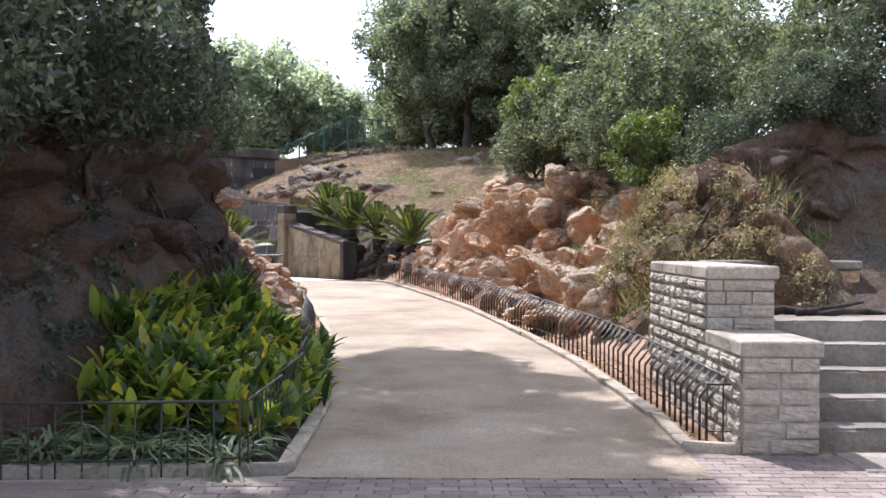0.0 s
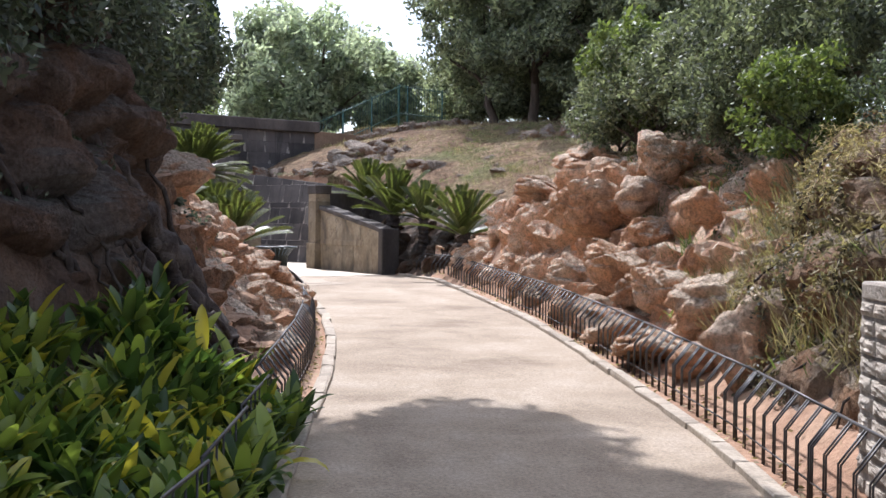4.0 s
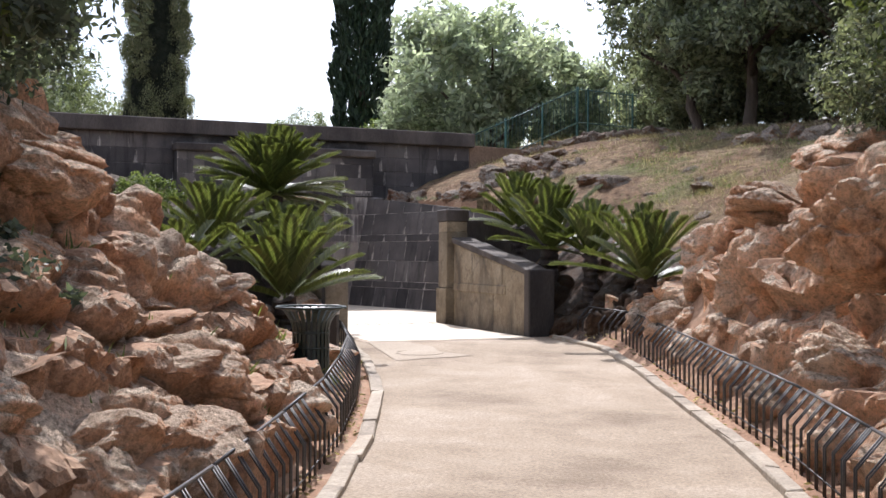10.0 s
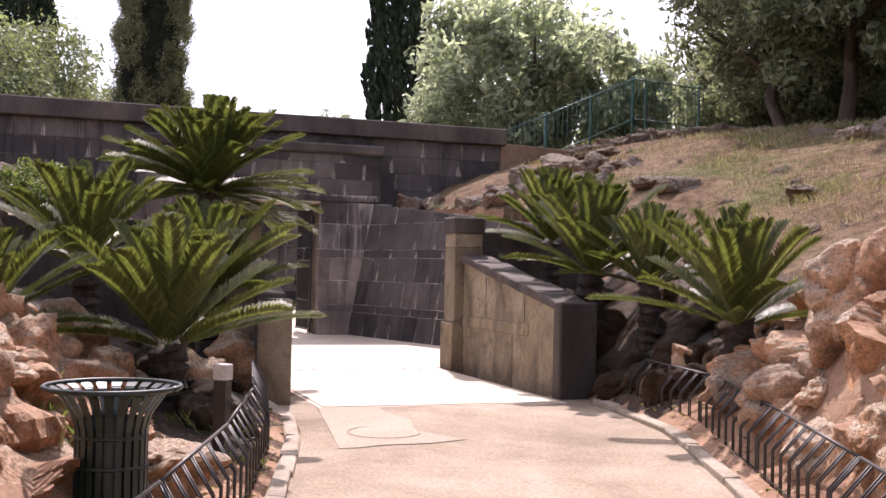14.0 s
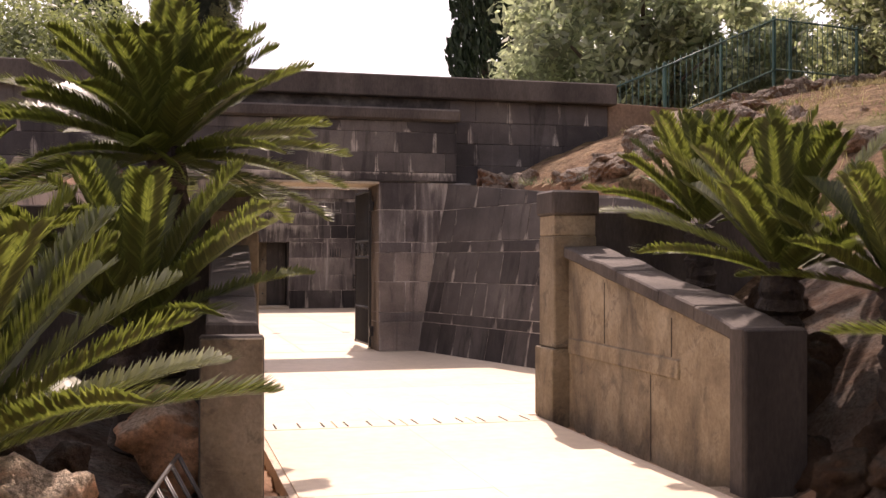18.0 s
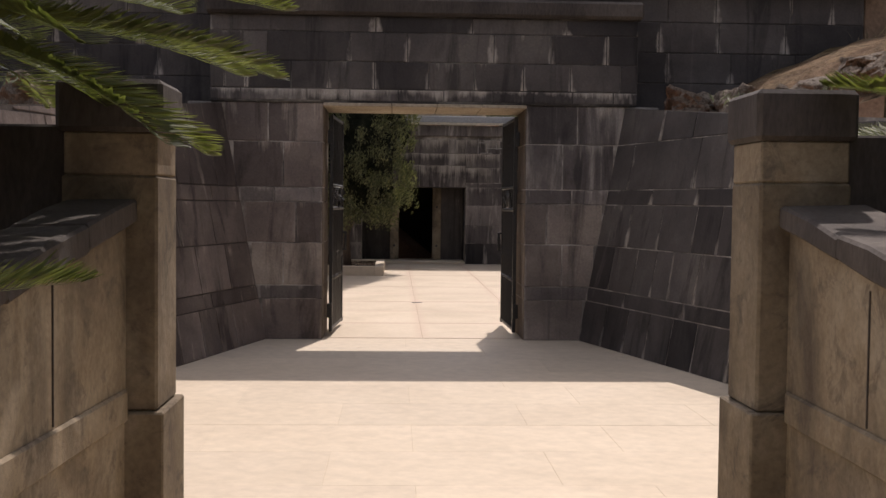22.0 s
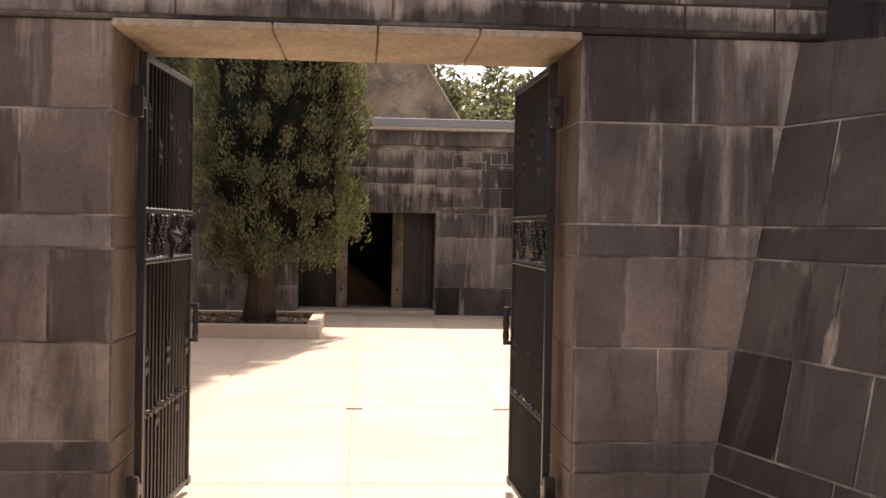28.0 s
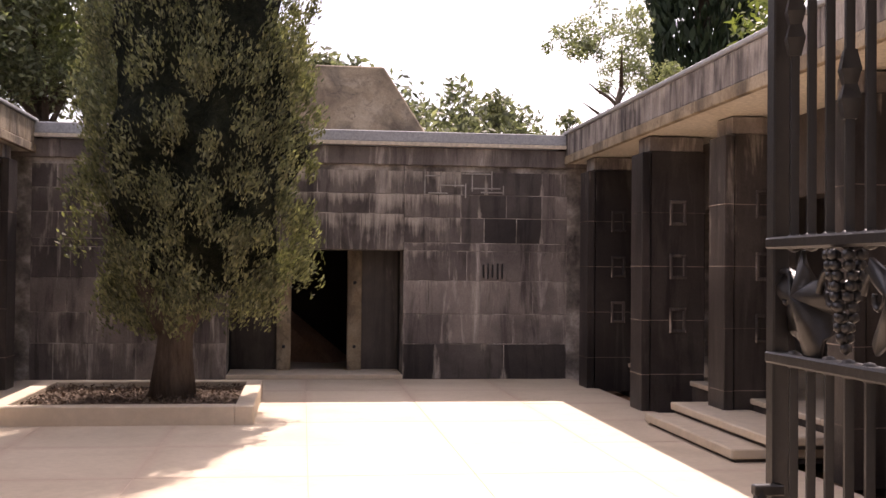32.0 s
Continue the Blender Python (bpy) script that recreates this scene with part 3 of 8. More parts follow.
def tube(points, radii, sides=8, name="tube", mat=None, closed=True):
    """A tapered tube along points, as a mesh."""
    pts = [Vector(p) for p in points]
    if isinstance(radii, (int, float)):
        radii = [radii] * len(pts)
    verts, faces = [], []
    ref = Vector((0.31, 0.17, 0.93))
    for i, p in enumerate(pts):
        d = (pts[min(i + 1, len(pts) - 1)] - pts[max(i - 1, 0)]).normalized()
        if abs(d.dot(ref)) > 0.95:
            ref = Vector((1, 0.1, 0))
        s = d.cross(ref).normalized()
        t = d.cross(s)
        for k in range(sides):
            a = 2 * math.pi * k / sides
            verts.append(p + (s * math.cos(a) + t * math.sin(a)) * radii[i])
    for i in range(len(pts) - 1):
        for k in range(sides):
            a, b = i * sides + k, i * sides + (k + 1) % sides
            faces.append((a, b, b + sides, a + sides))
    if closed:
        faces.append(tuple(range(sides - 1, -1, -1)))
        faces.append(tuple(range((len(pts) - 1) * sides, len(pts) * sides)))
    return verts, faces


def tube_mesh(name, lines, mat, sides=8, smooth=True):
    """Several (points, radii) tubes joined in one mesh."""
    verts, faces = [], []
    for points, radii in lines:
        v, f = tube(points, radii, sides)
        k = len(verts)
        verts += v
        faces += [tuple(i + k for i in q) for q in f]
    return mesh_of(name, verts, faces, (mat,), smooth)


STONE_CACHE = {}


def stone_mesh(w, h, d, mat, rough=0.006, bevel=0.009):
    """One dressed block, its front towards -y; alike sizes share a mesh."""
    key = (round(w, 2), round(h, 2), round(d, 2), mat.name, rough)
    if key not in STONE_CACHE:
        rng = random.Random(str(key))
        bm = box_bm(-key[0] / 2, key[0] / 2, -key[2], 0, 0, key[1])
        bmesh.ops.bevel(bm, geom=[e for e in bm.edges if all(v.co.y < -key[2] + 1e-4 for v in e.verts)], offset=bevel, segments=2, affect="EDGES", profile=0.6)
        if rough > 0.01:
            front = [f for f in bm.faces if f.normal.y < -0.9]
            bmesh.ops.subdivide_edges(bm, edges=list({e for f in front for e in f.edges}), cuts=4 if rough > 0.02 else 2, use_grid_fill=True)
            for v in bm.verts:
                if v.co.y < -key[2] + 1e-3:
                    edge = abs(abs(v.co.x) - key[0] / 2) < 2.2 * bevel or v.co.z < 2.2 * bevel or v.co.z > key[1] - 2.2 * bevel
                    v.co.y += rng.uniform(-rough, rough * 0.3) * (0.15 if edge else 1.3 if rough < 0.02 else 0.5)
                    if rough > 0.02:
                        u, s = min(1, abs(v.co.x) / key[0] * 2), min(1, abs(v.co.z / key[1] * 2 - 1))
                        v.co.y -= 0.011 * (1 - u ** 4) * (1 - s ** 4)
        STONE_CACHE[key] = from_bm("block", bm, mat)
    return STONE_CACHE[key]


def ashlar(parent, m, x0, x1, rows, mat, wmin, wmax, seed, name="block", d=0.04, joint=0.012, rough=0.006, skip=None, lean=None, cuts=None, mats=None):
    """Courses of blocks over a backing wall. rows: the z of each bed. lean: how much each edge (x0, x1) moves per metre of height. cuts: the upright joints of each course, where known; mats: a material for each course."""
    rng = random.Random(seed)
    for c, (lo, hi) in enumerate(zip(rows, rows[1:])):
        mat = mats[c] if mats else mat
        known = sorted(cuts[c]) if cuts and cuts[c] is not None else None
        e0, e1 = x0, x1
        if lean:
            e0, e1 = x0 + lean[0] * ((lo + hi) / 2 - rows[0]), x1 + lean[1] * ((lo + hi) / 2 - rows[0])
        x = e0
        first = True
        band = hi - lo < 0.2
        while x < e1 - 1e-3:
            w = rng.uniform(wmin, wmax) * (1.6 if band else 1) * (rng.uniform(0.5, 1) if first else 1)
            first = False
            if e1 - x - w < wmin * 0.7:
                w = e1 - x
            w = min(w, e1 - x)
            w = round(w / 0.02) * 0.02 if e1 - x - w > 0.05 else w
            if known is not None:
                w = next((k for k in known if k > x + 0.05), e1) - x
            if not (skip and skip(x + w / 2, (lo + hi) / 2)):
                extra = rng.uniform(0, 0.012)
                me = stone_mesh(w - joint, hi - lo - joint, d, mat, rough)
                part(name, me, None, parent, m=m @ pose(x + w / 2, (d - 0.005 if rough < 0.01 else 0) - extra * (0.3 if rough < 0.01 else 1), lo + joint / 2))
            x += w


# ---- ground: one sheet to the horizon ----


def build_ground():
    xs = np.concatenate([-np.geomspace(700, 17, 22), np.arange(-16, 9.01, 0.2), np.geomspace(10, 700, 22)])
    ys = np.concatenate([-np.geomspace(600, 6, 16), np.arange(-5, 4.5, 0.5), np.arange(4.6, 38.01, 0.2), np.arange(38.5, 62, 0.75), np.geomspace(63, 900, 18)])
    verts, mat_i = [], []
    for y in ys:
        kl, kr = left_edge(y), right_edge(y)
        for x in xs:
            z = land(x, y)
            d = x - kr if x > kr else (kl - x if x < kl else 0)
            inside = in_complex(x, y)
            amp = 0 if inside else min(1.0, max(0, d - 0.3) / 1.2) * min(1.0, max(0.0, (y - 7.6) / 0.8))
            steep = min(1.0, max(0.0, 2.4 - d) / 1.5) if y < 28 else 0.25
            p = Vector((x, y, z))
            if amp > 0 and -5 < y < 40 and abs(x) < 20:
                q = p * 0.9
                n1 = noise.noise(q) * 0.28 + noise.noise(q * 2.7) * 0.16 + noise.noise(q * 6.1) * 0.07
                n2 = noise.noise(q + Vector((9, 3, 7))) * 0.3 + noise.noise(q * 2.9 + Vector((5, 1, 2))) * 0.15
                k = amp * (0.35 + 0.65 * steep)
                p.z += n1 * k * 0.8
                p.x += n2 * k * 0.9
                p.y += n1 * k * 0.5
            verts.append(p)
    nx = len(xs)
    faces = []
    for j in range(len(ys) - 1):
        for i in range(nx - 1):
            x, y = 0.5 * (xs[i] + xs[i + 1]), 0.5 * (ys[j] + ys[j + 1])
            faces.append((j * nx + i, j * nx + i + 1, (j + 1) * nx + i + 1, (j + 1) * nx + i))
            d = x - right_edge(y)
            far = y > 5 and (left > 5 or d > 7) or y < -42 or abs(x) > 26
            hill = far or (d > 0.2 and y > 31) or d > 1.7 and y > 19 + 1.5 * noise.noise(Vector((x * 0.7, y * 0.7, 0)))
            left = left_edge(y) - x
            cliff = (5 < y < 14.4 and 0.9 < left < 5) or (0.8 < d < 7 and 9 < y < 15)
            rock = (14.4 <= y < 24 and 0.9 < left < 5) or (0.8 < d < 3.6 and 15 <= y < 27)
            # palm bed gets the darkened rock, so shade under the fronds is painted
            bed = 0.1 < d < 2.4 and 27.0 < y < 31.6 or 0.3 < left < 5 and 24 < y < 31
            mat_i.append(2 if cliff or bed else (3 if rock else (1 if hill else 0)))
    solo("ground", mesh_of("ground", verts, faces, (M_EARTH, M_HILL, M_CLIFF, M_ROCK), False, mat_i), None, Matrix(), "red earth and dry grass on rocky banks beside the path", "ground", kind="structure")


build_ground()


def strip_mesh(name, left, right, mat, lift):
    """A ribbon between two edges, each a list of (x, y)."""
    verts, faces = [], []
    for (xl, yl), (xr, yr) in zip(left, right):
        for k in range(7):
            x, y = xl + (xr - xl) * k / 6, yl + (yr - yl) * k / 6
            crown = 0.02 * (1 - abs(k - 3) / 3) * min(1.0, max(0.0, (y - 8.0) / 2)) * min(1.0, max(0.0, (26.0 - y) / 4)) - (0.012 if y < 7.6 else 0)
            verts.append((x, y, path_z(y) + lift + crown))
    for i in range(len(left) - 1):
        for k in range(6):
            a = i * 7 + k
            faces.append((a, a + 1, a + 8, a + 7))
    return mesh_of(name, verts, faces, (mat,), True)


def build_path():
    n = 60
    tl = [7.15 + (27.3 - 7.15) * i / n for i in range(n + 1)]
    tr = [7.15 + (28.9 - 7.15) * i / n for i in range(n + 1)]
    left = [(left_edge(y) - 0.02, y) for y in tl]
    right = [(right_edge(y) + 0.02, y) for y in tr]
    solo("path", strip_mesh("path", left, right, M_PATH, 0.0), None, Matrix(), "pale worn asphalt footpath between low kerbs", "path", kind="structure")


build_path()


# ---- gate and forecourt ----
ROWS_LOW = [0.57, 1.02, 1.17, 1.64, 2.09, 2.25, 2.75, 3.18]
PIER_E = [[], [], [1.54], [1.365], [1.64], [1.53], [1.69]]
PIER_W = [[], [], [-1.55], [-1.41], [-1.65], [-1.55], [-1.72, -1.41]]
HEAD = [[-2.02, -1.3, -0.83, -0.3, 0.2, 0.74, 1.2, 1.63, 2.08]], [[-2.19, -1.96, -1.47, -1.06, -0.56, 0.03, 0.54, 1.08, 1.6, 2.16], [-1.99, -1.73, -0.83, -0.2, 0.75, 1.38, 2.0], None]
SIDE_E = [[0.57, 1.06, 1.51, 1.96, 2.4], [0.9, 2.1], [0.49, 1.02, 1.43, 1.76, 2.25], [0.74, 1.39, 2.04], [1.1, 2.0], [0.52, 1.89], [1.07, 1.71, 2.4]]
SIDE_W = [[0.76, 1.15, 1.53, 2.02, 2.5], [1.2, 2.2], [0.68, 1.39, 2.1], [0.88, 1.65, 2.3], [0.78, 1.9], [0.6, 1.53, 2.5], [1.09, 2.0]]


def wall_box(name, x0, x1, y0, y1, z0, z1, mat, label, m=LOC, bevel=0.01):
    return solo(name, box_bm(x0, x1, y0, y1, z0, z1, bevel), mat, m, label, "wall", kind="structure")


def build_gate_wall():
    for side, nm in ((-1, "wall_gate_west"), (1, "wall_gate_east")):
        x0, x1 = sorted((side * 1.12, side * 2.6))
        w = wall_box(nm, x0, x1, 0.03, 0.9, 0.45, 3.18, M_MORTAR, "dark basalt gate pier with lime runs down its courses")
        if side > 0:
            ashlar(w, pose(0, 0.03, 0), 1.12, 1.74, ROWS_LOW, M_BAS, 0.3, 0.7, 11, lean=(0, 0.19), cuts=PIER_E, mats=COURSES)
        else:
            ashlar(w, pose(0, 0.03, 0), -1.74, -1.12, ROWS_LOW, M_BAS, 0.3, 0.7, 12, lean=(-0.19, 0), cuts=PIER_W, mats=COURSES_W)
        # dressed blocks of the reveal
        ashlar(w, pose(side * 1.12, 0.03 if side > 0 else 0.9, 0, 0, 0, -90 if side > 0 else 90) @ pose(-0.87 if side > 0 else -0.87, 0, 0), 0.0, 0.87, ROWS_LOW, M_REVEAL, 0.4, 0.9, 13 + side, d=0.02)
    top = wall_box("wall_gate_head", -2.35, 2.35, 0.0, 0.9, 3.18, 4.28, M_MORTAR_D, "basalt masonry over the gate with white lime drips")
    ashlar(top, Matrix(), -2.35, 2.35, [3.2, 3.33], M_BAS_L, 0.4, 0.75, 20, cuts=HEAD[0])
    ashlar(top, Matrix(), -2.35, 2.35, [3.33, 3.63, 3.95, 4.12], M_BAS_K, 0.4, 0.75, 21, cuts=HEAD[1])
    part("cornice", box_bm(-2.4, 2.4, -0.09, 0.9, 4.13, 4.32, 0.03), M_CONC_D, top)
    for x0, x1 in ((-1.12, -0.37), (-0.37, 0.13), (0.13, 0.62), (0.62, 1.12)):
        part("soffit_stone", box_bm(x0 + 0.003, x1 - 0.003, -0.035, 0.9, 3.14, 3.178, 0.006), M_SOFFIT, top, "pale stone underside of the lintel")
    up = wall_box("wall_terrace", -13, 5.1, 0.5, 1.0, 3.2, 4.72, M_MORTAR_D, "long dark basalt terrace wall with a flat coping")
    ashlar(up, pose(0, 0.5, 0), 2.36, 5.1, [3.18, 3.5, 3.85, 4.2, 4.55], M_BAS_K, 0.4, 0.9, 22)
    ashlar(up, pose(0, 0.5, 0), -13, -2.36, [3.18, 3.5, 3.85, 4.2, 4.55], M_BAS_K, 0.5, 1.0, 23)
    part("coping", box_bm(-13, 5.2, 0.33, 1.1, 4.55, 4.9, 0.02), M_CONC_D, up, "broad dark stone coping")
    p0, p1 = LOC @ Vector((5.1, 0.7, 0)), Vector((-2.7, 43.9, 0))
    turn = math.degrees(math.atan2(p1.y - p0.y, p1.x - p0.x))
    wall_box("wall_garden_east", 0, 3.4, -0.15, 0.15, 3.0, 4.62, M_BROWNW, "low brown rendered garden wall", pose(p0.x, p0.y, 0, 0, 0, turn))
    wall_box("wall_garden_back", 5.0, 5.3, 0.9, 20, 3.0, 4.3, M_CONC_D, "stone edge of the gallery roof")


build_gate_wall()


def build_side_walls():
    ln = 5.6
    for side in (-1, 1):
        ang = math.degrees(math.atan2(0.27, 1))
        base = LOC @ pose(side * 1.74, 0.03, 0)
        # local x runs along the wall away from the gate for the east wall, towards it for the west wall
        if side > 0:
            m = base @ pose(0, 0, 0, 0, 0, -90 + ang) @ pose(0, 0, FLOOR, -10.4, 0, 0)
            a0, a1 = 0.0, ln
        else:
            m = base @ pose(0, 0, 0, 0, 0, 90 - ang) @ pose(0, 0, FLOOR, -10.4, 0, 0)
            a0, a1 = -ln, 0.0
        rows = [(z - FLOOR) * 1.017 for z in ROWS_LOW]
        h0, h1 = rows[-1], rows[-1] - 0.58

        def top(x):
            return h0 + (h1 - h0) * abs(x) / ln

        bm = bmesh.new()
        q = [bm.verts.new((x, y, z)) for y in (0, 0.35) for x, z in ((a0 - (0.3 if side < 0 else 0.1), -0.12), (a1 + (0.3 if side > 0 else 0.1), -0.12), (a1 + (0.3 if side > 0 else 0.1), top(a1)), (a0 - (0.3 if side < 0 else 0.1), top(a0)))]
        for f in ((0, 1, 2, 3), (7, 6, 5, 4), (0, 4, 5, 1), (1, 5, 6, 2), (2, 6, 7, 3), (3, 7, 4, 0)):
            bm.faces.new([q[i] for i in f])
        bmesh.ops.recalc_face_normals(bm, faces=bm.faces)
        w = solo("wall_side_east" if side > 0 else "wall_side_west", bm, M_MORTAR if side > 0 else M_CONC_D, m, "battered dark basalt forecourt wall", "wall", kind="structure")
        rng = random.Random(60 + side)
        for c, (lo, hi) in enumerate(zip(rows, rows[1:])):
            known = list((SIDE_E if side > 0 else SIDE_W)[c])
            while known[-1] < ln - 0.8:
                known.append(known[-1] + rng.uniform(0.42, 0.75) * (1.0 if side > 0 else 1.2) * (1.6 if hi - lo < 0.2 else 1))
            joints = [0.0] + known + [ln] if side > 0 else [-ln] + [-k for k in reversed(known)] + [0.0]
            for x, x_end in zip(joints, joints[1:]):
                wd = x_end - x
                if top(x + wd / 2) > lo + 0.05:
                    out = rng.uniform(0, 0.004)
                    bm = box_bm(x + 0.007, x + wd - 0.007, -0.006 - out, 0.03, lo + 0.006, hi - 0.006)
                    for v in bm.verts:
                        v.co.x += 0.01 * side * (v.co.z - lo)
                        v.co.x = min(max(v.co.x, a0), a1)
                        if v.co.z > lo + 0.02:
                            v.co.z = min(v.co.z, max(lo + 0.03, top(v.co.x) - 0.004))
                    bmesh.ops.bevel(bm, geom=[e for e in bm.edges if all(v.co.y < -0.005 - out for v in e.verts)], offset=0.004, segments=2, affect="EDGES")
                    part("block", bm, M_BAS_K if side > 0 else M_BAS_W, w)


build_side_walls()

PIL_R, PIL_L, PIL_B = 1.24, -1.31, -7.42


def build_pillars():
    for side, face in ((1, PIL_R), (-1, PIL_L)):
        s = side
        p = thing("gate_pillar", LOC @ pose(face, PIL_B, FLOOR), "square weathered stone gate pillar with a plinth and pale neck band", "pillar", "pillars at the forecourt entrance")

        def pb(x0, x1, y0, y1, z0, z1, bev):
            x0, x1 = sorted((s * x0, s * x1))
            return box_bm(x0, x1, y0, y1, z0, z1, bev)
        part("plinth", pb(-0.02, 0.44, -0.02, 0.44, -0.1, 0.62, 0.008), M_CONC_P, p)
        part("shaft", pb(0.01, 0.41, 0.01, 0.41, 0.62, 1.62, 0.012), M_CONC_P, p)
        part("neck", pb(0.012, 0.40, 0.012, 0.40, 1.62, 1.8, 0.008), M_CONC, p, "paler dressed neck stone")
        part("cap", pb(-0.015, 0.43, -0.015, 0.43, 1.8, 2.02, 0.02), M_CONC_D, p, "dark stained cap stone")
        # wing wall, falling away from the pillar
        w = thing("wing_wall", LOC @ pose(face + 0.09 * s, PIL_B, FLOOR, 0, 0, -1.1 if s > 0 else -3.0), "stained concrete wing wall with a sloping top, beside the path", "wall", "wing walls at the forecourt")
        ln, hi, lo, th = 3.18, 1.52, 0.98, 0.36 if s > 0 else 0.28
        bm = bmesh.new()
        rows = []
        for y, h in ((0.0, hi), (-ln + 0.3, lo + 0.06), (-ln, lo)):
            rows.append([bm.verts.new((s * x, y, z)) for x, z in ((0.05, -0.2), (0.05, h - 0.1), (th, h - 0.1), (th, -0.2))])
        for r0, r1 in zip(rows, rows[1:]):
            for i in range(4):
                bm.faces.new((r0[i], r0[(i + 1) % 4], r1[(i + 1) % 4], r1[i]))
        bm.faces.new(rows[0])
        bm.faces.new(rows[-1][::-1])
        bmesh.ops.recalc_face_normals(bm, faces=bm.faces)
        part("body", bm, M_CONC, w)
        rng = random.Random(40 + s)
        y = 0.0
        while y > -ln + 0.3:
            d = min(rng.uniform(0.55, 0.8), y + ln - 0.1)
            h0, h1 = (float(np.interp(-v, [0, ln - 0.3, ln], [hi, lo + 0.06, lo])) for v in (y, y - d))
            up = rng.uniform(-0.006, 0.008)
            bm = bmesh.new()
            q = [[bm.verts.new((s * x, yy, z + rng.uniform(-0.008, 0.008))) for x, z in ((0.0, h - 0.1), (rng.uniform(0.0, 0.015), h + up), (th + 0.02, h + up + rng.uniform(-0.01, 0.015)), (th + 0.02, h - 0.1))] for yy, h in ((y - 0.004, h0), (y - d * 0.5, (h0 + h1) / 2 + 0.003), (y - d + 0.004, h1))]
            for r0, r1 in zip(q, q[1:]):
                for k in range(4):
                    bm.faces.new((r0[k], r0[(k + 1) % 4], r1[(k + 1) % 4], r1[k]))
            bm.faces.new(q[0])
            bm.faces.new(q[-1][::-1])
            bmesh.ops.recalc_face_normals(bm, faces=bm.faces)
            bmesh.ops.bevel(bm, geom=[e for e in bm.edges if e.calc_length() > 0.15], offset=0.012, segments=1, affect="EDGES")
            part("coping_stone", bm, M_CONC_D, w, "dark mossy sloping coping stone")
            y -= d
        for y, z0, z1 in ((-0.85, 0.73, 1.22), (-1.75, -0.05, 0.57), (-2.1, 0.73, 1.0)):
            x0, x1 = sorted((s * 0.044, s * 0.052))
            part("joint", box_bm(x0, x1, y - 0.003, y + 0.003, z0, z1), M_CONC_D, w)
        x0, x1 = sorted((s * 0.034, s * 0.06))
        part("string_course", box_bm(x0, x1, -ln + 0.95, -0.02, 0.58, 0.72, 0.01), M_CONC, w)
        x0, x1 = sorted((s * -0.01, s * (th + 0.05)))
        part("end_pier", box_bm(x0, x1, -ln - 0.02, -ln + 0.15, -0.25, lo + 0.015, 0.012), M_CONC_D, w)
        # thin slab added over the end to darken its shaded side
        part("end_face", box_bm(x0 + 0.006, x1 - 0.006, -ln - 0.05, -ln - 0.021, -0.25, lo + 0.005, 0.008), M_CONC_K if s > 0 else M_CONC_P, w, "stained end slab with the end's shade in its colour")
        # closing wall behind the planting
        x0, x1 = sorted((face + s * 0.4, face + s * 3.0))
        wall_box("wall_forecourt_east" if s > 0 else "wall_forecourt_west", x0, x1, PIL_B + 0.05, PIL_B + 0.4, 0.3, 2.4, M_CONC_D, "dark forecourt wall behind the palms")


build_pillars()

# ---- court ----
COURT_W, COURT_D = 3.92, 15.4


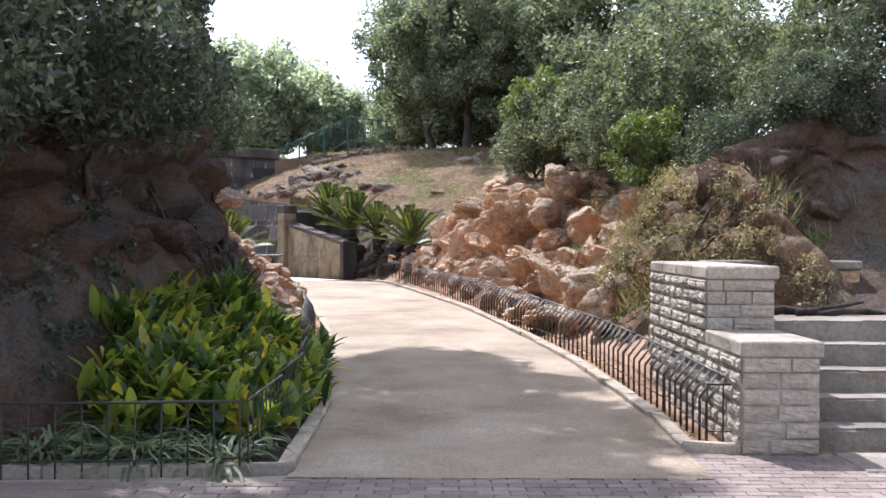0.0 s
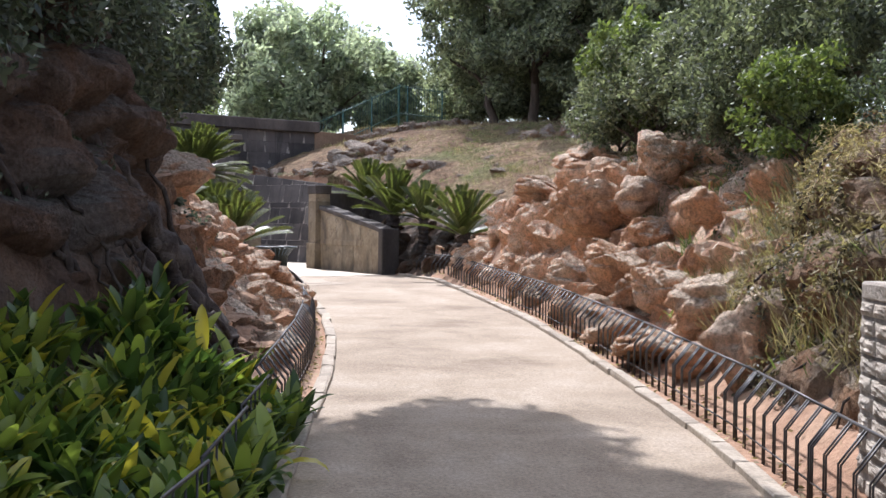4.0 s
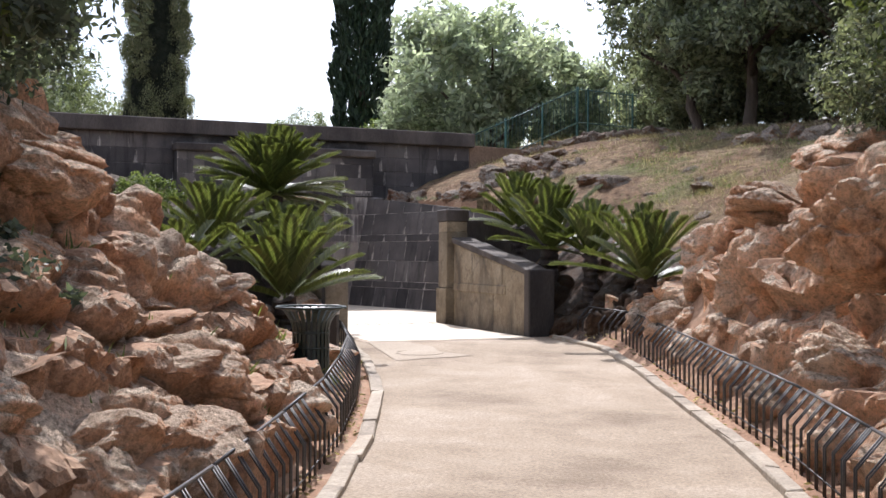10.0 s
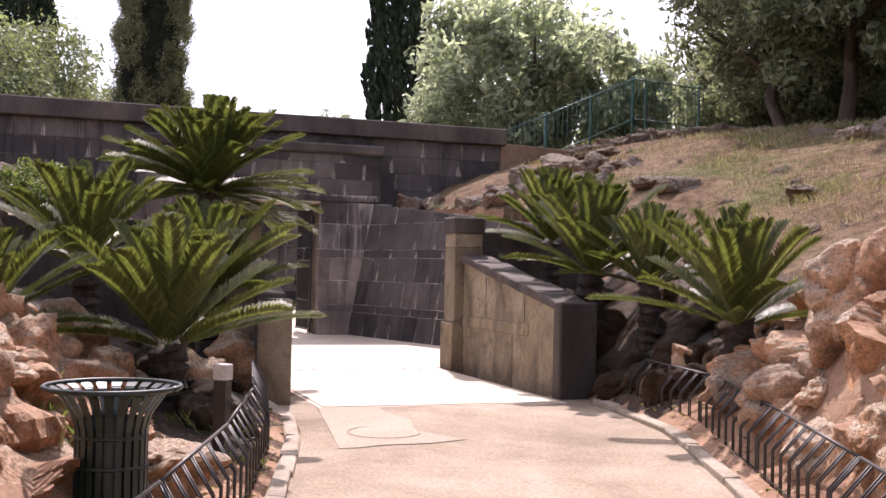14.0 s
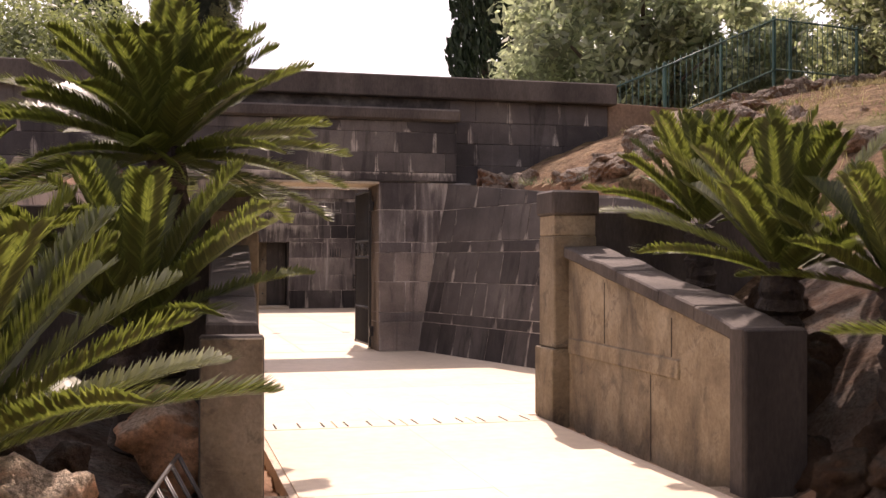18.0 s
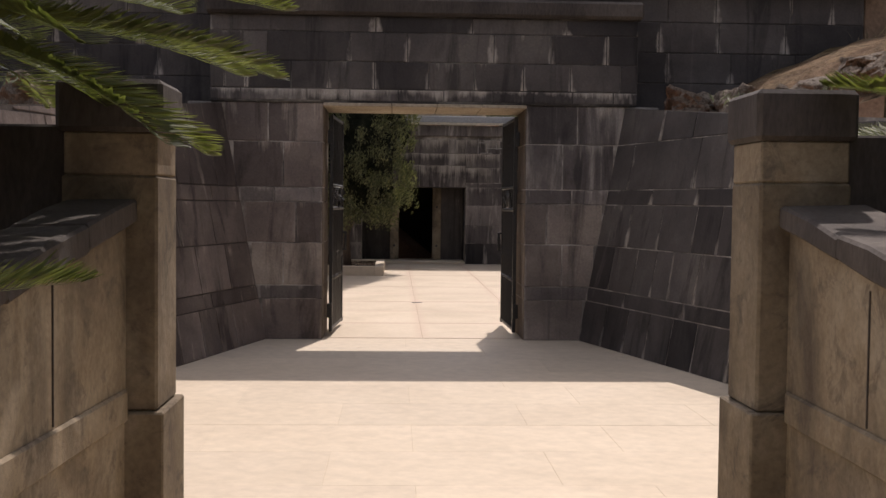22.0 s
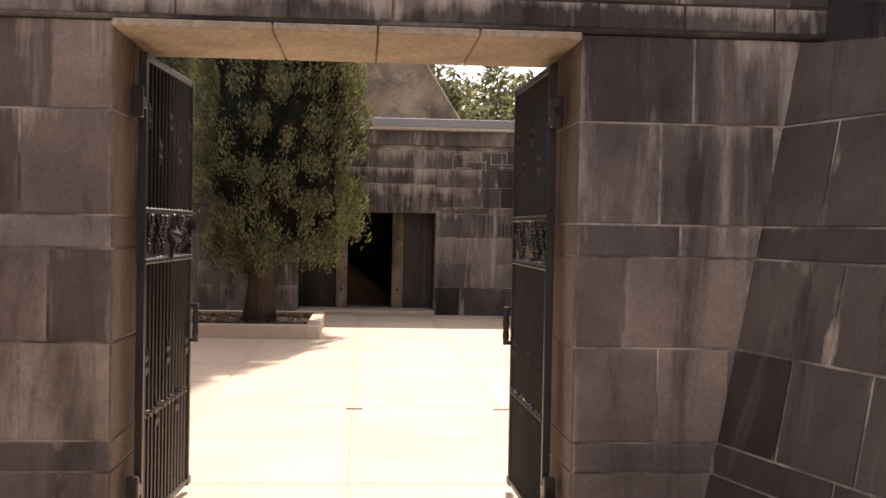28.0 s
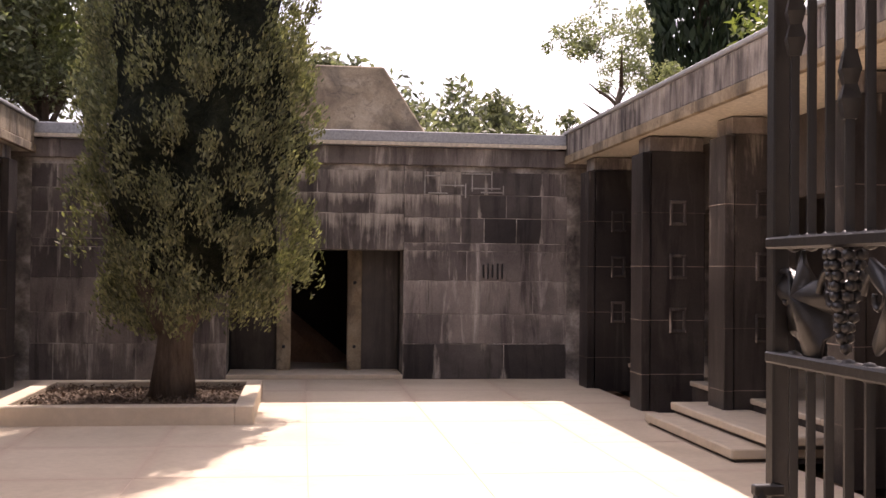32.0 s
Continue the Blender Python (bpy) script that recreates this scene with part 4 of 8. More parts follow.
def build_court():
    m = LOC
    far = wall_box("wall_court_north_east", 1.44, 6.5, COURT_D, COURT_D + 0.6, 0.3, 4.0, M_MORTAR, "dark basalt court wall with white lime runs")
    rows = [0.57, 1.1, 1.55, 2.05, 2.5, 2.62]
    ashlar(far, pose(0, COURT_D, 0), 1.44, 2.3, [2.62, 3.0, 3.35, 3.7], M_BAS_S, 0.3, 0.6, 44, d=0.03, joint=0.008)
    ashlar(far, pose(0, COURT_D, 0), 2.3, 3.55, [2.62, 3.0, 3.35, 3.7], M_BAS_K, 0.4, 0.7, 45, d=0.03, joint=0.008)
    ashlar(far, pose(0, COURT_D, 0), 3.55, 3.95, [2.62, 3.0, 3.35, 3.7], M_BAS, 0.4, 0.7, 46, d=0.03, joint=0.008)
    ashlar(far, pose(0, COURT_D, 0), 1.44, 3.95, rows, M_BAS_K, 0.6, 1.1, 41, d=0.03, joint=0.006, mats=[M_BAS_K, M_BAS, M_BAS, M_BAS, M_BAS])
    far = wall_box("wall_court_north_west", -6.5, -1.16, COURT_D, COURT_D + 0.6, 0.3, 4.0, M_MORTAR, "dark basalt court wall behind the tree")
    ashlar(far, pose(0, COURT_D, 0), -3.95, -1.16, rows + [3.0, 3.35, 3.7], M_BAS, 0.4, 0.8, 42, d=0.03, joint=0.008)
    head = wall_box("wall_court_north_head", -1.16, 1.44, COURT_D, COURT_D + 0.6, 2.5, 4.0, M_MORTAR, "dark basalt masonry over the tomb door")
    ashlar(head, pose(0, COURT_D, 0), -1.16, 1.44, [2.5, 3.05, 3.35, 3.7], M_BAS_S, 0.3, 0.55, 43, d=0.03, joint=0.008, cuts=[[-0.75, -0.4, -0.05, 0.28, 0.5, 0.8, 1.08], None, None])
    # door niche
    wall_box("wall_niche_east", 0.66, 1.44, COURT_D + 0.9, COURT_D + 1.5, 0.5, 2.6, M_BAS_D, "dark recessed panel beside the tomb door")
    wall_box("wall_niche_west", -1.16, -0.43, COURT_D + 0.9, COURT_D + 1.5, 0.5, 2.6, M_BAS_D, "dark recessed panel beside the tomb door")
    # inner walls and ceiling carry the tomb's darkness in their colour
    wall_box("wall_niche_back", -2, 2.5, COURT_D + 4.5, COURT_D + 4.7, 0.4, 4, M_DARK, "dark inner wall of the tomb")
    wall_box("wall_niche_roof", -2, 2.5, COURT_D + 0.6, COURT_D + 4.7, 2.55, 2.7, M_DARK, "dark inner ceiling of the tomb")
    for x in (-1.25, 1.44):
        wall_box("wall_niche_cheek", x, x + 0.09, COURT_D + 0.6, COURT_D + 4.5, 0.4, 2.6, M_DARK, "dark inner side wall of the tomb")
    for x in (-0.43, 0.66):
        j = solo("door_jamb", box_bm(x - 0.02, x + 0.2, COURT_D + 0.75, COURT_D + 0.95, 0.57, 2.5, 0.01), M_CONC, m, "grey stone door jamb with a bronze stud", "door jamb", "jambs of the tomb door", "structure")
        for z in (1.0, 2.0):
            bm = bmesh.new()
            bmesh.ops.create_uvsphere(bm, u_segments=10, v_segments=6, radius=0.028)
            part("stud", bm, M_IRON, j, "dark metal stud", pose(x + 0.09, COURT_D + 0.75, z), True)
    # roof over the side galleries and the far eave
    fr = solo("far_eave", box_bm(-6.5, 6.5, COURT_D - 0.12, COURT_D + 0.7, 4.12, 4.28, 0.01), M_ZINC, m, "grey metal roof edge along the far wall", "eave", kind="structure")
    part("drip_edge", box_bm(-3.9, 3.9, COURT_D - 0.16, COURT_D - 0.1, 4.06, 4.115, 0.004), M_CREAM, fr, "thin white drip edge")
    part("fascia", box_bm(-6.5, 6.5, COURT_D - 0.06, COURT_D + 0.5, 3.78, 4.05, 0.01), M_BAS, fr)
    for s, nm in ((1, "east"), (-1, "west")):
        x0, x1 = sorted((s * COURT_W, s * 8.3))
        rf = solo("gallery_roof_" + nm, box_bm(x0, x1, 0.95, COURT_D + 3, 3.9, 4.28, 0.01), M_CONC_D, m, "flat gallery roof with a stone fascia", "roof", kind="structure")
        x0, x1 = sorted((s * (COURT_W + 0.02), s * 8.2))
        part("soffit", box_bm(x0, x1, 1.0, COURT_D - 0.1, 3.845, 3.896), M_CREAM, rf, "cream painted soffit")
        x0, x1 = sorted((s * (COURT_W - 0.06), s * (COURT_W + 0.1)))
        part("gutter", box_bm(x0, x1, 0.95, COURT_D, 4.282, 4.33, 0.01), M_ZINC, rf)
        x0, x1 = sorted((s * (COURT_W - 0.05), s * (COURT_W + 0.018)))
        part("lower_lip", box_bm(x0, x1, 1.0, COURT_D - 0.1, 3.83, 3.955, 0.008), M_CONC, rf, "plain grey stone lip")
        y = 1.0
        rng = random.Random(5 + s)
        while y < COURT_D - 0.1:
            w = min(rng.uniform(0.3, 0.6), COURT_D - 0.1 - y)
            x0, x1 = sorted((s * (COURT_W - 0.03), s * (COURT_W + 0.1)))
            part("fascia_block", box_bm(x0, x1, y, y + w - 0.012, 3.96, 4.278, 0.008), M_BAS_V if s > 0 else M_CONC, rf)
            y += w
        x0, x1 = sorted((s * 6.6, s * 7.0))
        wall_box("wall_gallery_" + nm, x0, x1, 0.9, COURT_D + 0.5, 0.4, 3.9, M_BAS_D, "polished black gallery wall")
        for a, b in ((3.97, 2.3), (3.97, 4.7), (4.28, 7.3), (4.28, 9.95), (3.97, 11.72), (3.97, 14.2)):
            p = thing("gallery_pier", m @ pose(s * a, b, FLOOR), "polished black basalt pier with pale joints and square frames", "pier", "piers of the court galleries")
            x0, x1 = sorted((s * 0.07, s * 0.74))
            part("body", box_bm(x0, x1, -0.1, 0.36, -0.05, 3.08, 0.008), M_BAS_D, p)
            x0, x1 = sorted((s * 0.05, s * 0.72))
            part("cap", box_bm(x0, x1, -0.08, 0.34, 3.082, 3.26, 0.008), M_BAS, p, "grey basalt head block")
            x0, x1 = sorted((s * -0.05, s * 0.05))
            part("rib", box_bm(x0, x1, -0.14, 0.3, -0.05, 3.06, 0.006), M_BAS_D, p)
            for z in (0.43, 1.07, 1.71, 2.35):
                x0, x1 = sorted((s * 0.066, s * 0.744))
                part("joint_band", box_bm(x0, x1, -0.104, 0.364, z - 0.004, z + 0.004), M_BAS_P, p, "grey joint line")
                x0, x1 = sorted((s * -0.054, s * 0.054))
                part("joint_band", box_bm(x0, x1, -0.144, 0.304, z - 0.004, z + 0.004), M_BAS_P, p, "grey joint line")
                if z > 1:
                    bm = bmesh.new()
                    for u0, u1, z0, z1 in ((-0.1, 0.1, 0.11, 0.15), (-0.1, 0.1, -0.15, -0.11), (-0.1, -0.065, -0.109, 0.109), (0.065, 0.1, -0.109, 0.109)):
                        box_bm(s * 0.4 + u0, s * 0.4 + u1, -0.13, -0.09, z + z0, z + z1, 0.006, bm)
                    part("boss_frame", bm, M_BAS_K, p, "raised dark square frame")
        x0, x1 = sorted((s * 4.56, s * 6.7))
        solo("gallery_floor_" + nm, box_bm(x0, x1, 0.9, COURT_D, 0.4, 0.86, 0.01), M_CONC_D, m, "raised stone gallery floor", "floor", kind="structure")
        y = 1.0
        while y < COURT_D - 0.2:
            w = min(1.22, COURT_D - 0.1 - y)
            x0, x1 = sorted((s * 4.53, s * 6.6))
            solo("gallery_slab_" + nm, box_bm(x0, x1, y, y + w - 0.006, 0.862, 0.92, 0.01), M_FLAG, m, "pale stone edge slab of the gallery floor", "floor", kind="structure")
            y += w
    # tomb roof
    bm = bmesh.new()
    lo = [bm.verts.new((x, y, 4.0)) for x, y in ((-2.5, 18.3), (2.5, 18.3), (2.5, 23.3), (-2.5, 23.3))]
    hi = [bm.verts.new((x, y, 6.0)) for x, y in ((-1.4, 19.4), (1.4, 19.4), (1.4, 22.2), (-1.4, 22.2))]
    for i in range(4):
        bm.faces.new((lo[i], lo[(i + 1) % 4], hi[(i + 1) % 4], hi[i]))
    bm.faces.new(hi)
    bm.faces.new(lo[::-1])
    bmesh.ops.bevel(bm, geom=list(bm.edges), offset=0.03, segments=1, affect="EDGES")
    solo("tomb_roof", bm, M_CONC, m, "truncated stone pyramid roof over the tomb", "roof", kind="structure")
    wall_box("roof_tomb_deck", -8.3, 8.3, COURT_D + 0.5, 25, 3.7, 4.02, M_CONC_D, "flat roof deck round the tomb")


build_court()

# ---- floors ----


def build_floor():
    base = bmesh.new()
    for x0, x1, y0, y1 in ((-4.1, 4.1, -0.5, 20), (-4.2, 4.2, -7.0, -0.5), (-1.35, 1.2, -10.95, -7.0)):
        box_bm(x0, x1, y0, y1, FLOOR - 0.2, FLOOR - 0.008, 0, base)
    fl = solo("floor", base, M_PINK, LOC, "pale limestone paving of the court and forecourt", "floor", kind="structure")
    cache = {}

    def slab(x0, x1, y0, y1, mat=M_FLAG):
        key = (round(x1 - x0, 2), round(y1 - y0, 2), mat.name)
        if key not in cache:
            cache[key] = from_bm("slab", box_bm(-key[0] / 2, key[0] / 2, -key[1] / 2, key[1] / 2, -0.04, 0, 0.004 if mat is M_FLAG_C else 0.0018), mat)
        part("slab", cache[key], None, fl, m=pose((x0 + x1) / 2, (y0 + y1) / 2, FLOOR + 0.0005 * ((x0 * 7 + y0 * 3) % 3)))
    j = 0.002
    xs = [-4.02, -2.68, -1.34, 0.0, 1.34, 2.68, 4.02]
    ys = [0.2 + 1.52 * i for i in range(11)] + [16.4]
    for y0, y1 in zip(ys, ys[1:]):
        for x0, x1 in zip(xs, xs[1:]):
            slab(x0 + j, x1 - j, y0 + j, y1 - j, M_FLAG_C)
    for k in range(9):
        y0 = -7.05 + 0.8 * k
        off = 0.5 * (k % 2)
        x = -4.1 - off
        while x < 4.1:
            slab(max(x, -4.1) + j / 3, min(x + 1.3, 4.1) - j / 3, y0 + j / 3, y0 + 0.8 - j / 3)
            x += 1.3
    for k in range(4):
        y0 = -7.45 - 0.86 * (k + 1)
        for x0, x1 in ((-1.3, -0.1), (-0.1, 1.15)):
            slab(x0 + j / 2, x1 - j / 2, y0 + j / 2, y0 + 0.86 - j / 2)
    # drain stones with slots across the entrance
    for k in range(4):
        x0 = -1.27 + 0.6 * k
        st = part("drain_stone", box_bm(x0 + 0.004, x0 + 0.596, -7.44, -7.06, FLOOR - 0.03, FLOOR + 0.003, 0.006), M_FLAG, fl)
        for i in range(3):
            # solid strip above the stone; the slot's shade is its colour
            part("slot", box_bm(x0 + 0.09 + 0.2 * i, x0 + 0.105 + 0.2 * i, -7.38, -7.12, FLOOR - 0.01, FLOOR + 0.006), M_DARK, st, "dark strip for a drain slot")
    for x in (0.02, 1.36):
        part("floor_drain", box_bm(x - 0.075, x + 0.075, 4.57, 4.63, FLOOR - 0.01, FLOOR + 0.006, 0.003), M_IRON, fl, "small dark floor drain")
    solo("threshold_step", box_bm(-1.16, 1.44, COURT_D - 0.02, COURT_D + 0.95, FLOOR, FLOOR + 0.07, 0.01), M_FLAG, LOC, "pale stone threshold before the tomb door", "step", kind="structure")


build_floor()


def build_plaza():
    base = solo("plaza", box_bm(-25, 25, -40, 8.05, -0.2, -0.012), M_JOINT, Matrix(), "paved plaza of grey-pink clay pavers", "pavement", kind="structure")
    rng = random.Random(9)
    data = [from_bm("paver", box_bm(-0.102, 0.102, -0.05, 0.05, -0.05, 0, 0.006), M_PAVER) for _ in range(2)]
    rest = bmesh.new()
    count = 0
    for r in range(22):
        y = 6.0 + 0.106 * r
        for c in range(-24, 32):
            x = c * 0.21 + (0.105 if r % 2 else 0)
            if left_edge(8) < x < right_edge(8) and y > 7.45 + 0.3 * math.sin(x * 1.3):
                continue
            if x > 2.1 and y > 7.95 or x < -1.0 and y > 7.0:
                continue
            z = rng.uniform(-0.002, 0.003)
            if count < 300 and -1.6 < x < 3.4 and y > 6.45:
                part("paver", data[0], None, base, m=pose(x, y, z, rng.uniform(-0.5, 0.5), rng.uniform(-0.5, 0.5), 0))
                count += 1
            else:
                box_bm(x - 0.102, x + 0.102, y - 0.05, y + 0.05, -0.05, z, 0, rest)
    part("paver_field", rest, M_PAVER, base)["kind"] = "stuff"
    far = box_bm(-25, 25, -40, 5.93, -0.05, -0.004)
    part("far_paving", far, M_PAVER, base)


build_plaza()


def kerb_run(name, pts, label, w=0.12, h=0.05, seed=1, mat=M_KERB):
    """Kerb stones end to end along a polyline of (x, y); the stones lie to its left."""
    rng = random.Random(seed)
    k = thing(name, pose(pts[0][0], pts[0][1], path_z(pts[0][1])), label, "kerb", kind="structure")
    inv = k.matrix_world.inverted()
    dist = [0.0]
    for p, q in zip(pts, pts[1:]):
        dist.append(dist[-1] + math.hypot(q[0] - p[0], q[1] - p[1]))
    s = 0.0
    while s < dist[-1] - 0.1:
        ln = min(rng.uniform(0.55, 0.95), dist[-1] - s)
        a = [float(np.interp(s, dist, [p[i] for p in pts])) for i in (0, 1)]
        b = [float(np.interp(s + ln, dist, [p[i] for p in pts])) for i in (0, 1)]
        ang = math.degrees(math.atan2(b[1] - a[1], b[0] - a[0]))
        pitch = math.degrees(math.atan2(path_z(b[1]) - path_z(a[1]), ln))
        bm = box_bm(0.0015, ln - 0.0015, 0, w, -0.15, h, 0.012)
        for v in bm.verts:
            v.co += Vector((rng.uniform(-0.006, 0.006), rng.uniform(-0.008, 0.008), rng.uniform(-0.01, 0.006)))
        part("kerb_stone", bm, mat, k, m=inv @ pose(a[0], a[1], path_z(a[1]) + rng.uniform(-0.006, 0.006), 0, -pitch, ang + rng.uniform(-1, 1)))
        s += ln


ys = [7.35 + (26.75 - 7.35) * i / 60 for i in range(61)]
kerb_run("kerb_west", [(left_edge(y), y) for y in ys], "worn pale kerb stones along the path", seed=1)
kerb_run("kerb_front", [(-1.0, 7.3), (-6.5, 6.75)][::-1], "grey kerb along the planted bed", 0.12, 0.055, seed=2, mat=M_STEP)
ys = [28.35 + (8.1 - 28.35) * i / 60 for i in range(61)]
kerb_run("kerb_east", [(right_edge(y), y) for y in ys], "worn pale kerb stones along the path", seed=3)
kerb_run("kerb_corner", [(1.78, 8.1), (2.25, 8.02)], "short kerb stone beside the pier", seed=4)

# ---- plants ----


def quads(name, c, u, v, mats, bend=None):
    """Leaves as diamonds or quads: centres c, half-axes u (along) and v (across), all n x 3."""
    n = len(c)
    vs = np.empty((n, 4, 3))
    vs[:, 0], vs[:, 1], vs[:, 2], vs[:, 3] = c - u, c + v * 0.9 - u * 0.1, c + u, c - v * 0.9 - u * 0.1
    if bend is not None:
        vs[:, 2] += bend
    me = bpy.data.meshes.new(name)
    me.vertices.add(n * 4)
    me.vertices.foreach_set("co", vs.reshape(-1))
    me.loops.add(n * 4)
    me.loops.foreach_set("vertex_index", np.arange(n * 4, dtype=np.int32))
    me.polygons.add(n)
    me.polygons.foreach_set("loop_start", np.arange(0, n * 4, 4, dtype=np.int32))
    me.polygons.foreach_set("loop_total", np.full(n, 4, dtype=np.int32))
    for m in mats:
        me.materials.append(m)
    me.update(calc_edges=True)
    return me


def unit(a):
    return a / np.maximum(np.linalg.norm(a, axis=-1, keepdims=True), 1e-9)


def leaf_cloud(name, rng, centres, radii, n, size, mat, out=0.5, ratio=0.45, up=0.2, flat=1.0):
    """n leaves in clumps round centres; each leaf faces partly outward."""
    k = rng.integers(0, len(centres), n)
    off = unit(rng.normal(size=(n, 3))) * (rng.random((n, 1)) ** 0.45)
    off[:, 2] *= flat
    c = centres[k] + off * radii[k][:, None]
    nrm = unit(off * out + rng.normal(size=(n, 3)) * 0.6 + np.array([0, 0, up]))
    t = unit(np.cross(nrm, rng.normal(size=(n, 3))))
    b = np.cross(nrm, t)
    s = size * rng.uniform(0.6, 1.35, (n, 1))
    return quads(name, c, t * s, b * s * ratio, (mat,), nrm * s * -0.25)


def limb_lines(rng, base, height, lean, n, spread, r0):
    """A trunk and its limbs as tube lines."""
    lines = []
    pts = [Vector(base)]
    for i in range(1, 6):
        pts.append(Vector(base) + Vector((lean[0] * i / 5 + rng.normal() * 0.06, lean[1] * i / 5 + rng.normal() * 0.06, height * i / 5)))
    lines.append((pts, [r0 * (1.25 if i == 0 else 1 - 0.1 * i) for i in range(6)]))
    for k in range(n):
        a = 2 * math.pi * (k + rng.random() * 0.7) / n
        st = pts[3 + k % 3]
        ln = spread * rng.uniform(0.6, 1.0)
        q = [st]
        for i in range(1, 5):
            q.append(st + Vector((math.cos(a) * ln * i / 4, math.sin(a) * ln * i / 4, ln * (0.75 * i / 4 + 0.1 * rng.random()))))
        lines.append((q, [r0 * 0.5 * (1 - 0.19 * i) for i in range(5)]))
    return lines


def make_tree(label, seed, height, spread, trunk, leafmat, leaves, size, clumps=60, low=0.45, shape=(1, 1, 0.62), category="tree", name="tree", barkmat=None, ratio=0.45, clump_r=0.24, skirt=0.55, shift=(0, 0)):
    rng = np.random.default_rng(seed)
    t = thing(name, Matrix(), label, category)
    th = height * low
    lines = limb_lines(rng, (0, 0, -0.3), th + 0.3, (rng.normal() * 0.25 + shift[0] * 0.6, rng.normal() * 0.25 + shift[1] * 0.6), 7, spread * 0.7, trunk)
    part("trunk", tube_mesh("trunk", lines, barkmat or M_BARK, 7), None, t)
    cz = height - spread * shape[2]
    d = unit(rng.normal(size=(clumps, 3))) * (rng.uniform(0.45, 1.0, (clumps, 1)))
    d[:, 2] = np.maximum(d[:, 2], -skirt)
    centres = d * np.array([spread * shape[0], spread * shape[1], spread * shape[2]]) + np.array([shift[0], shift[1], cz])
    radii = rng.uniform(0.6, 1.25, clumps) * spread * clump_r
    part("crown", leaf_cloud("crown", rng, centres, radii, leaves, size, leafmat, ratio=ratio), None, t)
    return t


def make_cypress(seed, height, radius, leaves=14000):
    rng = np.random.default_rng(seed)
    t = thing("cypress", Matrix(), "tall dark columnar cypress behind the terrace wall", "tree", "cypresses behind the wall")
    part("trunk", tube_mesh("trunk", [([(0, 0, -0.3), (0, 0, height * 0.5), (0, 0, height * 0.95)], [radius * 0.22, radius * 0.12, 0.02])], M_BARK, 8), None, t)
    h = rng.random(leaves) ** 0.9
    prof = np.interp(h, [0, 0.06, 0.3, 0.65, 0.9, 1], [0.55, 0.9, 1.0, 0.85, 0.5, 0.06]) * radius
    ang = rng.random(leaves) * 2 * np.pi
    bump = 1 + 0.14 * np.sin(ang * 5 + h * 23) + 0.1 * np.sin(ang * 3 - h * 41)
    rr = prof * bump * rng.uniform(0.72, 1.03, leaves)
    c = np.stack([np.cos(ang) * rr, np.sin(ang) * rr, h * height], 1)
    u = unit(np.stack([np.cos(ang) * 0.35, np.sin(ang) * 0.35, np.ones(leaves)], 1) + rng.normal(size=(leaves, 3)) * 0.25)
    v = unit(np.cross(u, rng.normal(size=(leaves, 3))))
    s = rng.uniform(0.14, 0.30, (leaves, 1))
    part("crown", quads("crown", c, u * s, v * s * 0.4, (L_CYP,)), None, t)
    return t


def make_cycad(seed, fronds=36, length=1.15, trunk=0.35, droop=1.0, flat=0.0):
    """A sago palm: a stout stem and arching fronds of stiff leaflets, each frond a part."""
    rng = np.random.default_rng(seed)
    t = thing("sago_palm", Matrix(), "sago palm with glossy dark arching fronds, in the bank", "palm", "sago palms beside the gate")
    rings = [((rng.normal() * 0.012, rng.normal() * 0.012, -0.45 + (trunk + 0.5) * i / 17), 0.125 * (1 + 0.3 * (i % 2)) * rng.uniform(0.9, 1.1)) for i in range(18)]
    part("trunk", tube_mesh("trunk", [([r[0] for r in rings], [r[1] for r in rings])], M_ROOT, 12, False), None, t)
    for f in range(fronds):
        C, U, V = [], [], []
        az = f * 2.39996 + rng.normal() * 0.12
        tier = f / fronds
        el = radians(86 - (62 + flat) * tier ** 1.25 + rng.normal() * 6)
        L = length * rng.uniform(0.85, 1.1) * (0.85 + 0.25 * min(1, tier * 2))
        n = 26
        pts, p, e = [], np.array([0.0, 0, trunk]), el
        for i in range(n + 1):
            pts.append(p.copy())
            e -= droop * radians(58) / n * (0.3 + 1.3 * i / n)
            p = p + np.array([math.cos(az) * math.cos(e), math.sin(az) * math.cos(e), math.sin(e)]) * L / n
        pts = np.array(pts)
        tan = unit(np.gradient(pts, axis=0))
        side = unit(np.cross(tan, [0, 0, 1.0]) + 1e-6)
        nor = np.cross(side, tan)
        for i in range(3, n + 1):
            for k in (0, 0.25, 0.5, 0.75):
                j = min(i + 1, n)
                q = pts[i] * (1 - k) + pts[j] * k
                f = min(1.0, (i + k) / n)
                w = min(1, 0.4 + 6 * (1 - f)) * min(1, 0.3 + 2.6 * f)
                ll = 0.165 * w * length
                for sg in (-1, 1):
                    d = unit(side[i] * sg * 0.7 + tan[i] * 0.76 + nor[i] * 0.36 + rng.normal(size=3) * 0.04)
                    C.append(q + d * ll * 0.5)
                    U.append(d * ll * 0.5)
                    V.append(unit(np.cross(d, nor[i])) * 0.0125 * length)
        for i in range(0, n, 2):
            C.append((pts[i] + pts[i + 2]) / 2)
            U.append((pts[i + 2] - pts[i]) * 0.6)
            V.append(side[i] * 0.011)
        part("frond", quads("frond", np.array(C), np.array(U), np.array(V), (L_CYC,)), None, t)
    return t


